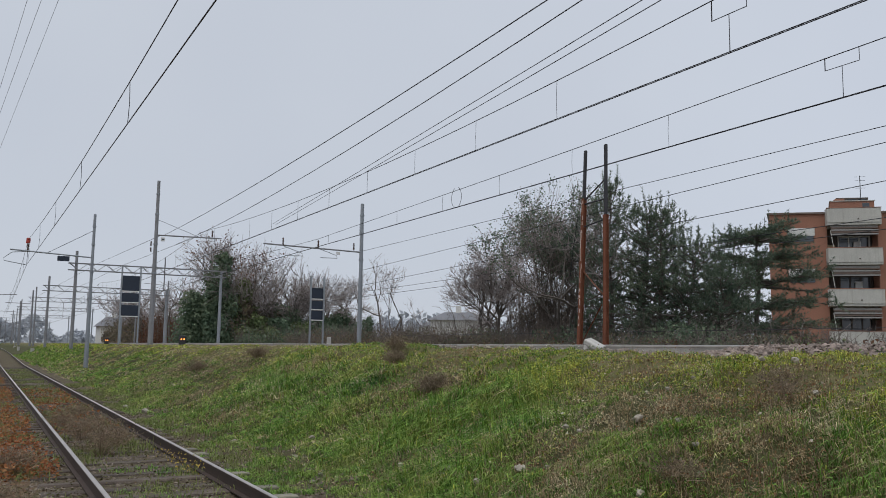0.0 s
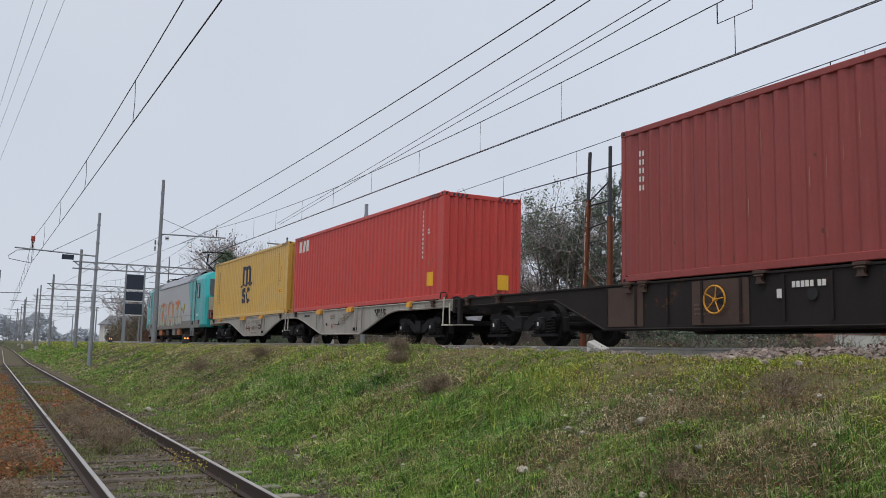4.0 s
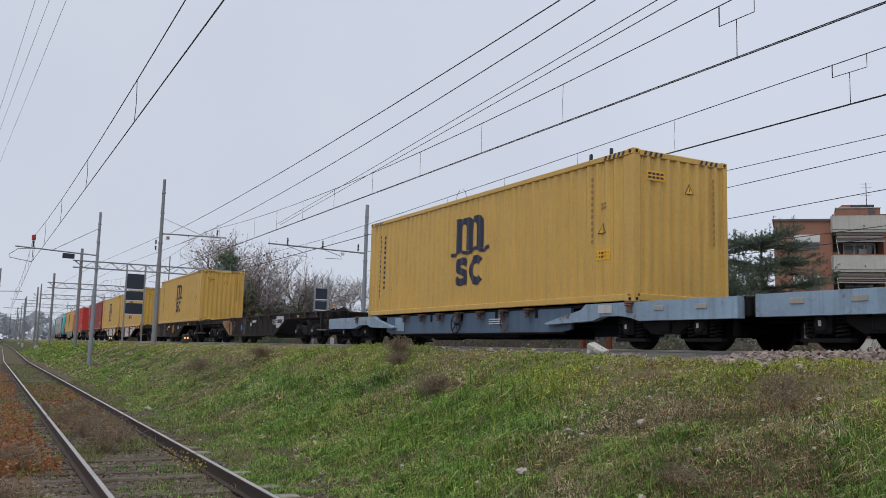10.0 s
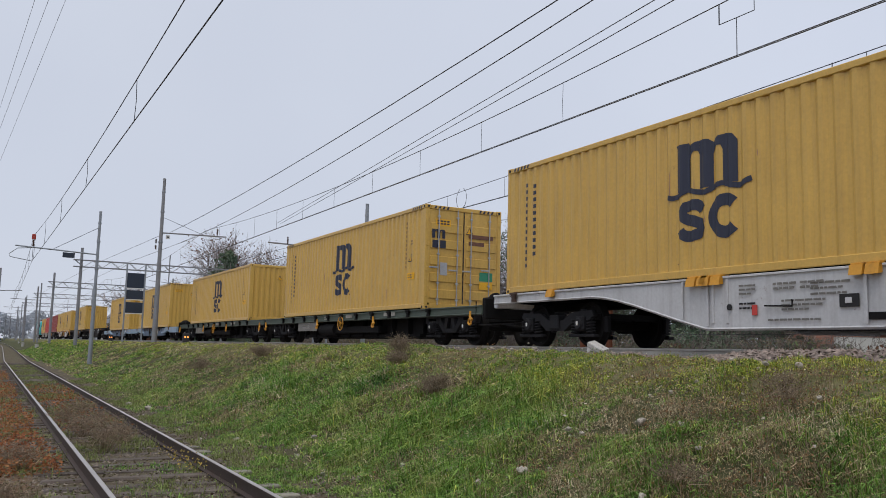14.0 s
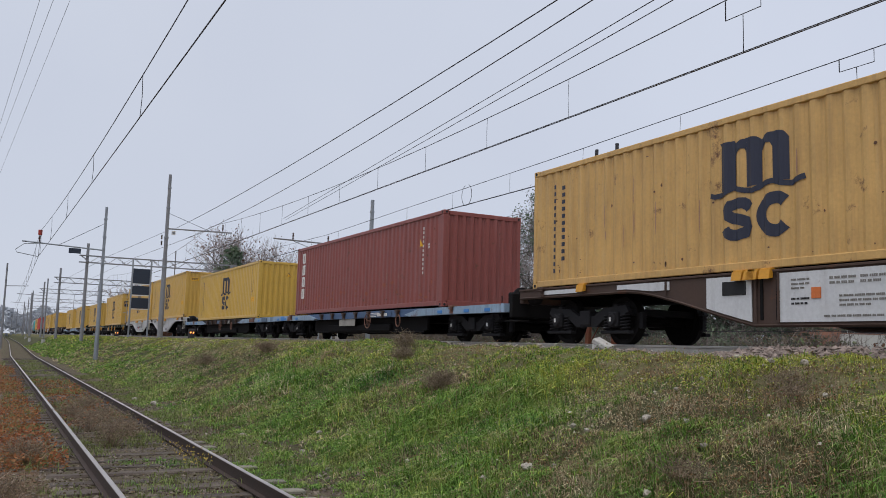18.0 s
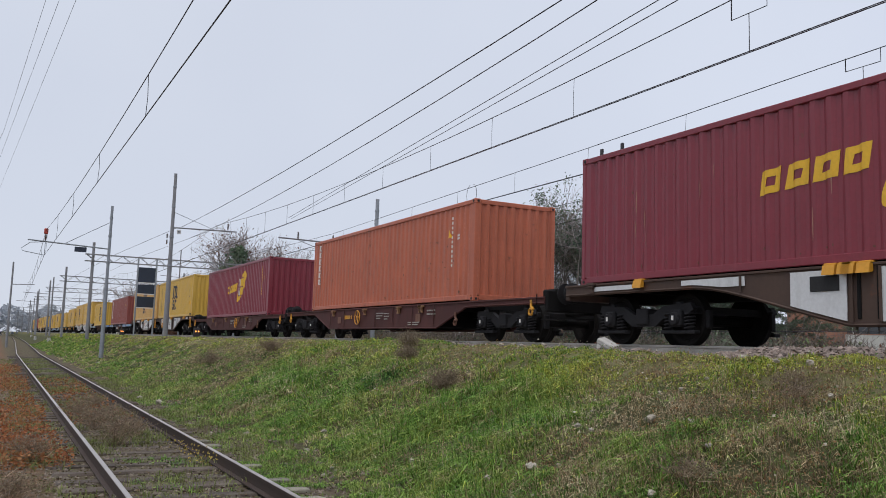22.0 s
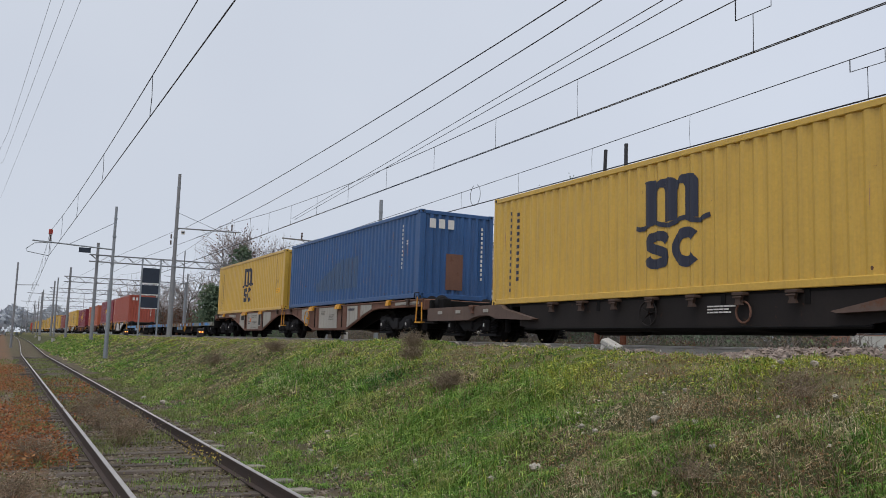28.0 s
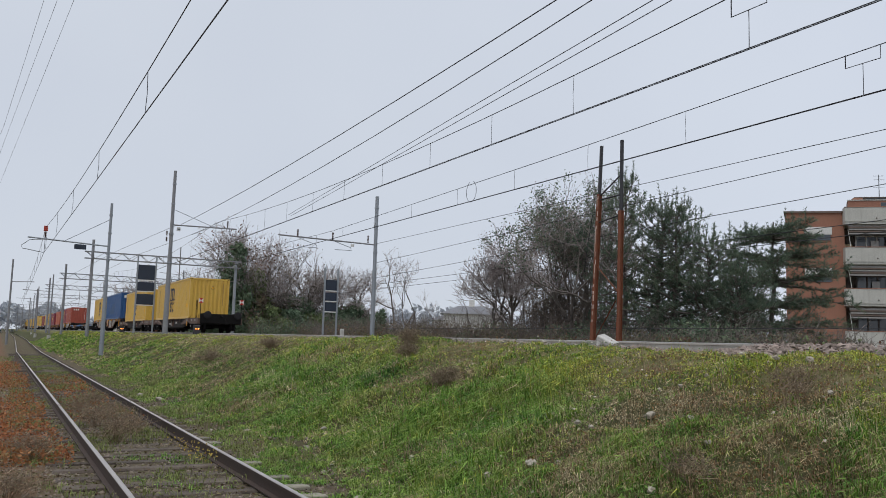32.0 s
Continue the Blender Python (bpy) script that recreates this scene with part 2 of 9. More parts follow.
M_STEEL_MAST = surface("galvanised_mast", (0.27, 0.295, 0.32), 0.55, 0.3, 0.15, 1.5, 30, 0.1)
M_MAST_OLD = surface("weathered_mast", (0.225, 0.23, 0.24), 0.7, 0.1, 0.25, 1.2, 25, 0.15)
M_WIRE = surface("dark_wire", (0.035, 0.035, 0.04), 0.5, 0.5, 0.1, 2, 20, 0)
M_RAIL_SIDE = surface("rusty_rail", (0.05, 0.032, 0.025), 0.8, 0.2, 0.3, 3, 60, 0.2)
M_RAIL_DUSTY = surface("dusty_rail_web", (0.40, 0.38, 0.34), 0.8, 0.1, 0.3, 3, 60, 0.2)
M_RAIL_TOP = surface("polished_rail_head", (0.40, 0.38, 0.36), 0.32, 0.9, 0.2, 2, 50, 0.05)
M_RAIL_DULL = surface("dull_rail_head", (0.42, 0.385, 0.36), 0.38, 0.6, 0.25, 2, 50, 0.05)
M_SLEEPER = surface("old_timber_sleeper", (0.075, 0.057, 0.045), 0.92, 0, 0.35, 3, 40, 0.7, 0.02, second=(0.14, 0.12, 0.09), amount=0.4, spread=0.3)
M_SLEEPER_END = surface("bleached_timber", (0.22, 0.205, 0.16), 0.92, 0, 0.25, 5, 40, 0.6, 0.02, spread=0.3)
M_CONCRETE = surface("pale_concrete", (0.46, 0.45, 0.42), 0.85, 0, 0.15, 2, 30, 0.3)
M_BALLAST = surface("brown_ballast", (0.22, 0.175, 0.15), 0.9, 0, 0.3, 3, 30, 0.4, island=0.45)
M_STONE = surface("pale_stone", (0.36, 0.325, 0.27), 0.85, 0, 0.2, 6, 40, 0.4, spread=0.2)
M_RUSTPOST = surface("rusted_post", (0.17, 0.058, 0.028), 0.85, 0.05, 0.35, 1.5, 30, 0.4, second=(0.42, 0.30, 0.22), amount=0.12)
M_POSTTOP = surface("dark_post_top", (0.05, 0.05, 0.055), 0.7, 0.3, 0.2, 2, 30, 0.2)
M_BARK = surface("grey_brown_bark", (0.125, 0.108, 0.095), 0.9, 0, 0.3, 4, 30, 0.6, 0.02)
# Twig colour here and ivy below are lifted by distance haze.
M_TWIG = surface("bare_twigs", (0.28, 0.245, 0.235), 0.9, 0, 0.25, 1.0, 20, 0, island=0.25)
M_PINE = two_tone("pine_needles", [(0.075, 0.115, 0.09), (0.11, 0.155, 0.115), (0.145, 0.19, 0.13), (0.185, 0.215, 0.145)], 0.5, 3.0, 0.25, 0.8, 0.42)
M_PINEDRY = two_tone("dry_pine_needles", [(0.10, 0.12, 0.09), (0.17, 0.16, 0.125), (0.24, 0.20, 0.165)], 0.6, 3.0)
M_IVY = two_tone("ivy_leaves", [(0.09, 0.14, 0.095), (0.13, 0.185, 0.12), (0.18, 0.225, 0.14)], 0.5, 3.0)
M_BRUSH = two_tone("winter_brush", [(0.13, 0.105, 0.085), (0.17, 0.135, 0.105), (0.145, 0.14, 0.085), (0.20, 0.125, 0.085)], 0.25, 2.0)
M_RUSSET = two_tone("russet_leaves", [(0.12, 0.055, 0.035), (0.17, 0.08, 0.05), (0.13, 0.10, 0.06)], 0.5, 3.0)
# Far woods: bluish distance haze is mixed into these leaf colours.
M_FARWOOD_HAZE = two_tone("far_wood", [(0.34, 0.37, 0.42), (0.40, 0.43, 0.47), (0.45, 0.47, 0.49)], 0.05, 0.5, 0.12)
M_GRASS = two_tone("slope_grass", [(0.050, 0.118, 0.032), (0.115, 0.238, 0.044), (0.195, 0.322, 0.062), (0.31, 0.355, 0.105)], 0.6, 3.0, 0.5, 0.7, 0.25)
M_GOLDGRASS = two_tone("yellow_green_grass", [(0.25, 0.29, 0.06), (0.38, 0.415, 0.07), (0.49, 0.49, 0.105)], 0.6, 3.0, 0.45, 0.75, 0.25)
M_STRAW = two_tone("withered_grass", [(0.14, 0.095, 0.055), (0.29, 0.21, 0.12), (0.45, 0.36, 0.215), (0.58, 0.51, 0.35)], 0.9, 5.0, 0.5, 0.8, 0.2)
M_HERB = two_tone("herb_leaves", [(0.08, 0.145, 0.055), (0.13, 0.21, 0.075), (0.20, 0.27, 0.10)], 1.5, 6.0, 0.4)
M_DEADLEAF = two_tone("withered_leaves", [(0.15, 0.085, 0.048), (0.29, 0.155, 0.08), (0.38, 0.235, 0.12)], 1.5, 6.0, 0.4)
M_PALELEAF = two_tone("pale_fallen_leaves", [(0.38, 0.30, 0.20), (0.50, 0.45, 0.36), (0.60, 0.57, 0.50)], 2, 8, 0.4)
M_IVYBRIGHT = two_tone("bramble_leaves", [(0.10, 0.145, 0.065), (0.15, 0.195, 0.085), (0.20, 0.23, 0.11)], 0.5, 3.0)
M_DRY = two_tone("dry_stalks", [(0.22, 0.165, 0.115), (0.29, 0.22, 0.15), (0.37, 0.30, 0.20)], 0.7, 3.0, 0.3)
M_REDWEED = two_tone("russet_weed", [(0.20, 0.08, 0.042), (0.30, 0.105, 0.05), (0.36, 0.15, 0.06), (0.24, 0.17, 0.08)], 0.8, 4.0, 0.3)
M_BRIGHT = two_tone("yellow_leaves", [(0.45, 0.33, 0.06), (0.55, 0.42, 0.12)], 2.0, 6.0, 0.2)
M_LITTER = two_tone("leaf_litter", [(0.06, 0.04, 0.026), (0.12, 0.08, 0.048), (0.11, 0.115, 0.045), (0.22, 0.16, 0.10)], 1.5, 6.0, 0.5)
M_SIDINGWEED = two_tone("siding_weed", [(0.22, 0.165, 0.115), (0.18, 0.20, 0.075), (0.20, 0.25, 0.075), (0.28, 0.23, 0.15)], 0.9, 4.0, 0.3)

# ---- ground: siding bed, embankment, main-line bed, fields to the horizon ----
SX, TX, SECOND = 1.97, 11.58, 15.55
RAIL = 1.64


def side_shift(y):
    return np.interp(y, [65, 100, 150, 230, 420, 3000], [0, 0.5, 1.2, 1.9, 2.6, 2.6])


def ground_z(x, y):
    x, y = np.asarray(x, float), np.asarray(y, float)
    u = x - side_shift(y) * np.clip((8 - x) / 4, 0, 1)
    z = np.interp(u, [-3000, -60, -8, -0.6, 0.2, 3.5, 4.1, 5.0, 6.4, 7.5, 8.2, 8.9, 9.4, 10.1, 17.0, 17.8, 19, 24, 60, 3000],
                  [-0.8, -0.6, -0.35, -0.225, -0.206, -0.206, -0.07, 0.26, 0.86, 1.30, 1.42, 1.42, 1.40, 1.43, 1.46, 1.30, 1.25, 1.15, 1.0, 1.0])
    crest = np.interp(y, [-20, 4, 5.7, 6.4, 7.5, 8.75, 10.3, 13, 14.9, 16.5, 18, 21, 24, 31, 45, 80], [0.06, 0.07, 0.075, 0.03, -0.02, 0.035, 0.10, 0.065, 0.075, 0.18, 0.14, 0.08, 0.08, 0.06, 0.04, 0.02])
    z = z + crest * np.exp(-((u - 8.2) / 0.9) ** 2)
    z = z + np.interp(y, [-40, 6, 8.5, 9.6, 10.3], [0.19, 0.19, 0.16, 0.04, 0.0]) * np.exp(-((u - 9.75) / 0.42) ** 2)
    slope = np.exp(-((u - 6.2) / 1.9) ** 2)
    z = z + slope * (0.07 * np.sin(1.1 * y + 0.6 * np.sin(2.3 * u)) + 0.05 * np.sin(2.7 * y + 1.9 * u) + 0.03 * np.sin(5.3 * y - 3.1 * u))
    rough = np.clip((u - 3.4) / 0.6, 0, 1) * np.clip((9.2 - u) / 0.6, 0, 1) + np.clip((0.1 - u) / 1.0, 0, 1)
    return z + rough * 0.025 * (np.sin(9.1 * y + 4 * np.sin(3.3 * u)) + np.sin(7.7 * u + 2.1 * y))


def soil():
    m = bpy.data.materials.new("earth_and_turf")
    m.use_nodes = True
    nd, ln = m.node_tree.nodes, m.node_tree.links
    b = nd["Principled BSDF"]
    b.inputs["Roughness"].default_value = 0.95
    b.inputs["Specular IOR Level"].default_value = 0.15
    co = nd.new("ShaderNodeTexCoord").outputs["Object"]
    sep = nd.new("ShaderNodeSeparateXYZ")
    ln.new(co, sep.inputs[0])

    def noisy(sc, d=5.0):
        n = nd.new("ShaderNodeTexNoise")
        n.inputs["Scale"].default_value, n.inputs["Detail"].default_value, n.inputs["Roughness"].default_value = sc, d, 0.65
        ln.new(co, n.inputs["Vector"])
        return n.outputs["Fac"]

    def ramp(fac, *stops):
        r = nd.new("ShaderNodeValToRGB")
        el = r.color_ramp.elements
        while len(el) < len(stops):
            el.new(0.5)
        for i, (p, c) in enumerate(stops):
            el[i].position, el[i].color = p, (*c, 1)
        ln.new(fac, r.inputs["Fac"])
        return r.outputs["Color"]

    def mixed(fac, a, c):
        x = nd.new("ShaderNodeMix")
        x.data_type = "RGBA"
        ln.new(fac, x.inputs["Factor"])
        ln.new(a, x.inputs["A"])
        ln.new(c, x.inputs["B"])
        return x.outputs["Result"]

    def step(lo, hi):
        r = nd.new("ShaderNodeMapRange")
        r.inputs["From Min"].default_value, r.inputs["From Max"].default_value = lo, hi
        w = nd.new("ShaderNodeMath")
        w.operation = "MULTIPLY_ADD"
        w.inputs[1].default_value, w.inputs[2].default_value = 0.8, -0.4
        ln.new(noisy(2.2), w.inputs[0])
        s = nd.new("ShaderNodeMath")
        ln.new(sep.outputs["X"], s.inputs[0])
        ln.new(w.outputs[0], s.inputs[1])
        ln.new(s.outputs[0], r.inputs["Value"])
        return r.outputs["Result"]

    gravel = ramp(noisy(14), (0.3, (0.05, 0.038, 0.028)), (0.5, (0.115, 0.088, 0.062)), (0.6, (0.10, 0.105, 0.045)), (0.75, (0.20, 0.165, 0.125)))
    red = ramp(noisy(2.5), (0.3, (0.10, 0.085, 0.06)), (0.5, (0.15, 0.09, 0.055)), (0.7, (0.20, 0.105, 0.055)))
    turf = ramp(noisy(3.5), (0.3, (0.052, 0.042, 0.026)), (0.5, (0.062, 0.068, 0.028)), (0.7, (0.10, 0.088, 0.045)))
    crest = ramp(noisy(4.5), (0.3, (0.11, 0.085, 0.05)), (0.5, (0.14, 0.14, 0.055)), (0.7, (0.20, 0.165, 0.10)))
    bed = ramp(noisy(16), (0.3, (0.09, 0.07, 0.06)), (0.55, (0.20, 0.16, 0.14)), (0.75, (0.30, 0.25, 0.22)))
    field = ramp(noisy(0.3), (0.3, (0.10, 0.10, 0.05)), (0.6, (0.14, 0.12, 0.07)))
    c = mixed(step(0.3, 0.8), red, gravel)
    c = mixed(step(3.7, 4.4), c, turf)
    c = mixed(step(6.7, 7.7), c, crest)
    c = mixed(step(8.7, 9.2), c, bed)
    c = mixed(step(17.6, 18.4), c, field)
    ln.new(c, b.inputs["Base Color"])
    bp = nd.new("ShaderNodeBump")
    bp.inputs["Strength"].default_value, bp.inputs["Distance"].default_value = 0.6, 0.04
    ln.new(noisy(28, 4.0), bp.inputs["Height"])
    ln.new(bp.outputs["Normal"], b.inputs["Normal"])
    return m


M_SOIL = soil()


def build_ground():
    xs = np.concatenate([[-3000, -600, -150, -60, -30, -15], np.arange(-9, -1, 0.8), np.arange(-1, 10.4, 0.17), np.arange(10.6, 19.5, 0.6), [21, 24, 30, 45, 60, 100, 250, 800, 3000]])
    ys = np.concatenate([[-3000, -500, -100, -40, -20, -10], np.arange(-6, 30, 0.22), np.arange(30, 80, 0.7), np.arange(80, 200, 4), [210, 240, 300, 420, 700, 1400, 3000]])
    gx, gy = np.meshgrid(xs, ys, indexing="ij")
    v = np.stack([gx, gy, ground_z(gx, gy)], -1).reshape(-1, 3)
    n, m = gx.shape
    i = (np.arange(n - 1)[:, None] * m + np.arange(m - 1)[None]).ravel()
    me = fast_mesh("ground", v, np.stack([i, i + m, i + m + 1, i + 1], 1))
    tagged(placed("ground", me, M_SOIL, smooth=True), "grassy embankment, gravel siding bed and bare winter fields", "ground", kind="structure")


build_ground()

# ---- tracks ----
def rail_profile(side=True):
    if side:
        return [(-0.07, 0.0), (0.07, 0.0), (0.07, 0.012), (0.012, 0.03), (0.012, 0.125), (0.036, 0.135), (0.036, 0.163), (-0.036, 0.163), (-0.036, 0.135), (-0.012, 0.125), (-0.012, 0.03), (-0.07, 0.012)]
    return [(-0.0355, 0.162), (0.0355, 0.162), (0.034, 0.167), (0.024, 0.172), (-0.024, 0.172), (-0.034, 0.167)]


def swept(prof, path):
    s = Shape()
    n = len(prof)
    for x, y, z in path:
        s.v += [(x + a, y, z + b) for a, b in prof]
    for i in range(len(path) - 1):
        for j in range(n):
            k = i * n
            s.f.append((k + j, k + (j + 1) % n, k + n + (j + 1) % n, k + n + j))
    s.f += [tuple(range(n)), tuple(range((len(path) - 1) * n, len(path) * n))]
    return s


def siding_x(y):
    return SX + float(side_shift(y))


def track(name, label, xs, zs, top, ys, web=M_RAIL_SIDE, slim=1.0):
    t = tagged(empty(name), label, "railway track", kind="structure")
    for off in (-0.753, 0.753):
        path = [(xs(y) + off, y, zs - 0.172) for y in ys]
        r = swept([(a * slim, b) for a, b in rail_profile()], path).ob("rail", web, t, "rusty steel rail" if web is M_RAIL_SIDE else "dust-covered steel rail")
        swept([(a * slim, b) for a, b in rail_profile(False)], path).ob("rail_head", top, r, "worn shiny rail head")
    return t


Y_LONG = [-60, -30] + list(range(-10, 65, 15)) + list(range(65, 240, 12)) + [260, 330, 420, 700, 1500]
siding = track("siding_track", "old rusty siding track on weathered timber sleepers among weeds", siding_x, 0.0, M_RAIL_DULL, Y_LONG, M_RAIL_SIDE, 0.76)
main_near = track("main_track", "main line track with shiny rails on brown ballast", lambda y: TX, RAIL, M_RAIL_TOP, Y_LONG, M_RAIL_DUSTY)
main_far = track("main_track", "second main line track on brown ballast", lambda y: SECOND, RAIL, M_RAIL_TOP, Y_LONG, M_RAIL_DUSTY)


def mesh_once(shape, name, material):
    o = shape.ob(name, material)
    d = o.data
    bpy.data.objects.remove(o)
    return d


def sleepers():
    rng = random.Random(4)
    shapes = []
    for k in range(4):
        s = Shape().box(-1.28, 1.28, -0.125, 0.125, -0.13, 0.0, 0.018)
        s.v = [(x + rng.uniform(-0.012, 0.012), y + rng.uniform(-0.012, 0.012), z + rng.uniform(-0.01, 0.008)) for x, y, z in s.v]
        o = s.ob("sleeper", M_SLEEPER)
        shapes.append(o.data)
        bpy.data.objects.remove(o)
    tips = []
    for k in range(3):
        w = Shape().box(-0.26, 0.20, -0.118, -0.01 + 0.03 * k, -0.05, 0.012, 0.012)
        w.box(-0.20, 0.18, 0.0 + 0.03 * k, 0.112, -0.05, 0.006, 0.012)
        tips.append(mesh_once(w, "bleached_end", M_SLEEPER_END))
    y = -6.0
    while y < 66:
        o = new("sleeper", shapes[rng.randrange(4)])
        o.parent = siding
        o.matrix_basis = pose(SX + rng.uniform(-0.04, 0.04), y, -0.175 + rng.uniform(-0.016, 0.002), 0, rng.uniform(-0.5, 0.5), rng.uniform(-1.5, 1.5))
        if 4 < y < 15 and rng.random() < 0.7:
            e = new("bleached_end", tips[rng.randrange(3)])
            e.parent = o
            e.matrix_basis = pose(1.09 + rng.uniform(-0.06, 0.02), 0, 0.002, 0, 0, rng.uniform(-2, 2))
        y += 0.62 + rng.uniform(-0.03, 0.03)
    for t, x in ((main_near, TX), (main_far, SECOND)):
        s = Shape()
        for i in range(170):
            s.box(x - 1.2, x + 1.2, -6 + i * 0.6, -5.76 + i * 0.6, RAIL - 0.36, RAIL - 0.166, 0.02)
        tagged(s.ob("sleepers", M_CONCRETE, t, "grey concrete sleepers"), kind="stuff")


sleepers()


# ---- masts and gantries ----
def ring_clamp(s, x, y, z, r):
    s.tube([(x, y, z - 0.04), (x, y, z + 0.04)], r, 10)


def insulator(parent, x, y, z0, z1, lean=0.0):
    n = 5
    prof = []
    for i in range(n):
        a = z0 + (z1 - z0) * i / n
        d = (z1 - z0) / n
        prof += [(0.03, a), (0.065, a + d * 0.3), (0.03, a + d * 0.7)]
    prof.append((0.03, z1))
    Shape().lathe([(0.0, z0)] + prof + [(0.0, z1)], (x, y, 0), 2, 8).ob("insulator", M_INSUL, parent, "dark brown ribbed insulator")


M_INSUL = surface("brown_insulator", (0.07, 0.035, 0.025), 0.35, 0, 0.2, 4, 30, 0)
M_PLATE = surface("dark_blue_board", (0.022, 0.032, 0.052), 0.6, 0.1, 0.2, 2, 20, 0.05)
M_WHITE = surface("white_paint", (0.62, 0.62, 0.60), 0.6, 0, 0.1, 3, 30, 0.05)
M_REDBOX = surface("red_paint", (0.42, 0.05, 0.03), 0.55, 0, 0.15, 3, 30, 0.05)


def mast(name, label, x, y, z0, z1, r0, r1, material):
    t = tagged(empty(name, pose(x, y, 0)), label, "catenary mast", "line masts")
    s = Shape().tube([(0, 0, z0), (0, 0, (z0 + z1) / 2)], r0, 14, (r0 + r1) / 2)
    s.tube([(0, 0, (z0 + z1) / 2), (0, 0, z1)], (r0 + r1) / 2 - 0.012, 14, r1)
    s.ob("pole", material, t, smooth=False)
    for z in (0.45, 0.62, 0.8, 0.92):
        c = Shape()
        ring_clamp(c, 0, 0, z0 + (z1 - z0) * z, r0 + (r1 - r0) * z + 0.02)
        c.ob("clamp", M_STEEL_MAST, t)
    Shape().tube([(0, 0, z0 - 0.9), (0, 0, z0 - 0.22)], r0 + 0.10, 12).ob("footing", M_CONCRETE, t, "concrete footing")
    return t


# mast on the slope that carries the siding's wires
m = mast("catenary_mast", "slim grey steel mast on the embankment slope", 4.6, 45.2, 0.35, 8.0, 0.11, 0.065, M_STEEL_MAST)
Shape().tube([(0, 0, 5.8), (-3.7, 0, 5.98)], 0.035, 8).ob("cantilever_arm", M_STEEL_MAST, m, "grey tube arm")
Shape().tube([(0, 0, 7.18), (-2.05, 0, 5.92)], 0.012, 5).ob("stay_wire", M_WIRE, m)
Shape().tube([(-2.9, 0, 5.93), (-3.6, 0, 5.85), (-3.95, 0, 5.55), (-3.9, 0, 5.42), (-2.95, 0, 5.27)], 0.02, 6).ob("steady_arm", M_STEEL_MAST, m)
insulator(m, -2.93, 0, 6.0, 6.3)
Shape().box(-3.02, -2.84, -0.1, 0.1, 6.32, 6.58, 0.02).ob("marker_box", M_REDBOX, m, "small red box")
Shape().tube([(-2.93, 0, 6.3), (-2.93, 0, 5.27)], 0.012, 5).ob("hanger", M_WIRE, m)
Shape().box(-1.6, -1.05, -0.03, 0.03, 5.55, 5.80, 0.01).ob("sign_plate", M_PLATE, m, "dark oblong plate")
# tall mast on the embankment's crest, over the near main track
m = mast("catenary_mast", "tall thick grey mast on the embankment crest", 8.4, 50.0, 1.2, 10.95, 0.155, 0.085, M_MAST_OLD)
Shape().tube([(0, 0, 7.78), (3.75, 0, 7.85)], 0.04, 8).ob("cantilever_arm", M_MAST_OLD, m, "dark tube arm")
Shape().tube([(0, 0, 8.7), (2.4, 0, 7.85)], 0.012, 5).ob("stay_wire", M_WIRE, m)
Shape().tube([(3.3, 0, 7.8), (3.5, 0, 7.3), (3.2, 0, 6.95), (3.1, 0, 6.88)], 0.02, 6).ob("steady_arm", M_STEEL_MAST, m)
Shape().box(0.28, 0.5, -0.02, 0.02, 7.45, 7.67, 0.01).ob("number_plate", M_WHITE, m, "small white plate with a dark bar")
Shape().box(0.32, 0.46, -0.03, -0.021, 7.53, 7.59).ob("plate_bar", M_PLATE, m)
insulator(m, 3.2, 0, 7.9, 8.3)
insulator(m, -0.25, 0, 7.15, 7.4)
insulator(m, -0.25, 0, 6.8, 7.05)
# mast behind both main tracks with a long double arm
m = mast("catenary_mast", "galvanised mast behind the main tracks with a long arm", 18.0, 42.5, 1.2, 9.42, 0.13, 0.10, M_STEEL_MAST)
Shape().tube([(0, 0, 6.72), (-5.5, 0, 6.82)], 0.04, 8).ob("cantilever_arm", M_MAST_OLD, m, "dark tube arm")
for dx in (-4.45, -2.5, -0.45):
    insulator(m, dx, 0, 6.8, 7.2)
for dx in (-4.4, -2.45):
    Shape().tube([(dx, 0, 6.75), (dx + 0.5, 0, 6.6), (dx + 1.0, 0, 6.45), (dx + 1.05, 0, 6.3), (dx + 0.1, 0, 6.28)], 0.018, 6).ob("steady_arm", M_STEEL_MAST, m)
Shape().box(-1.45, -1.25, -0.02, 0.02, 6.5, 6.66, 0.01).ob("number_plate", M_WHITE, m, "small white plate")


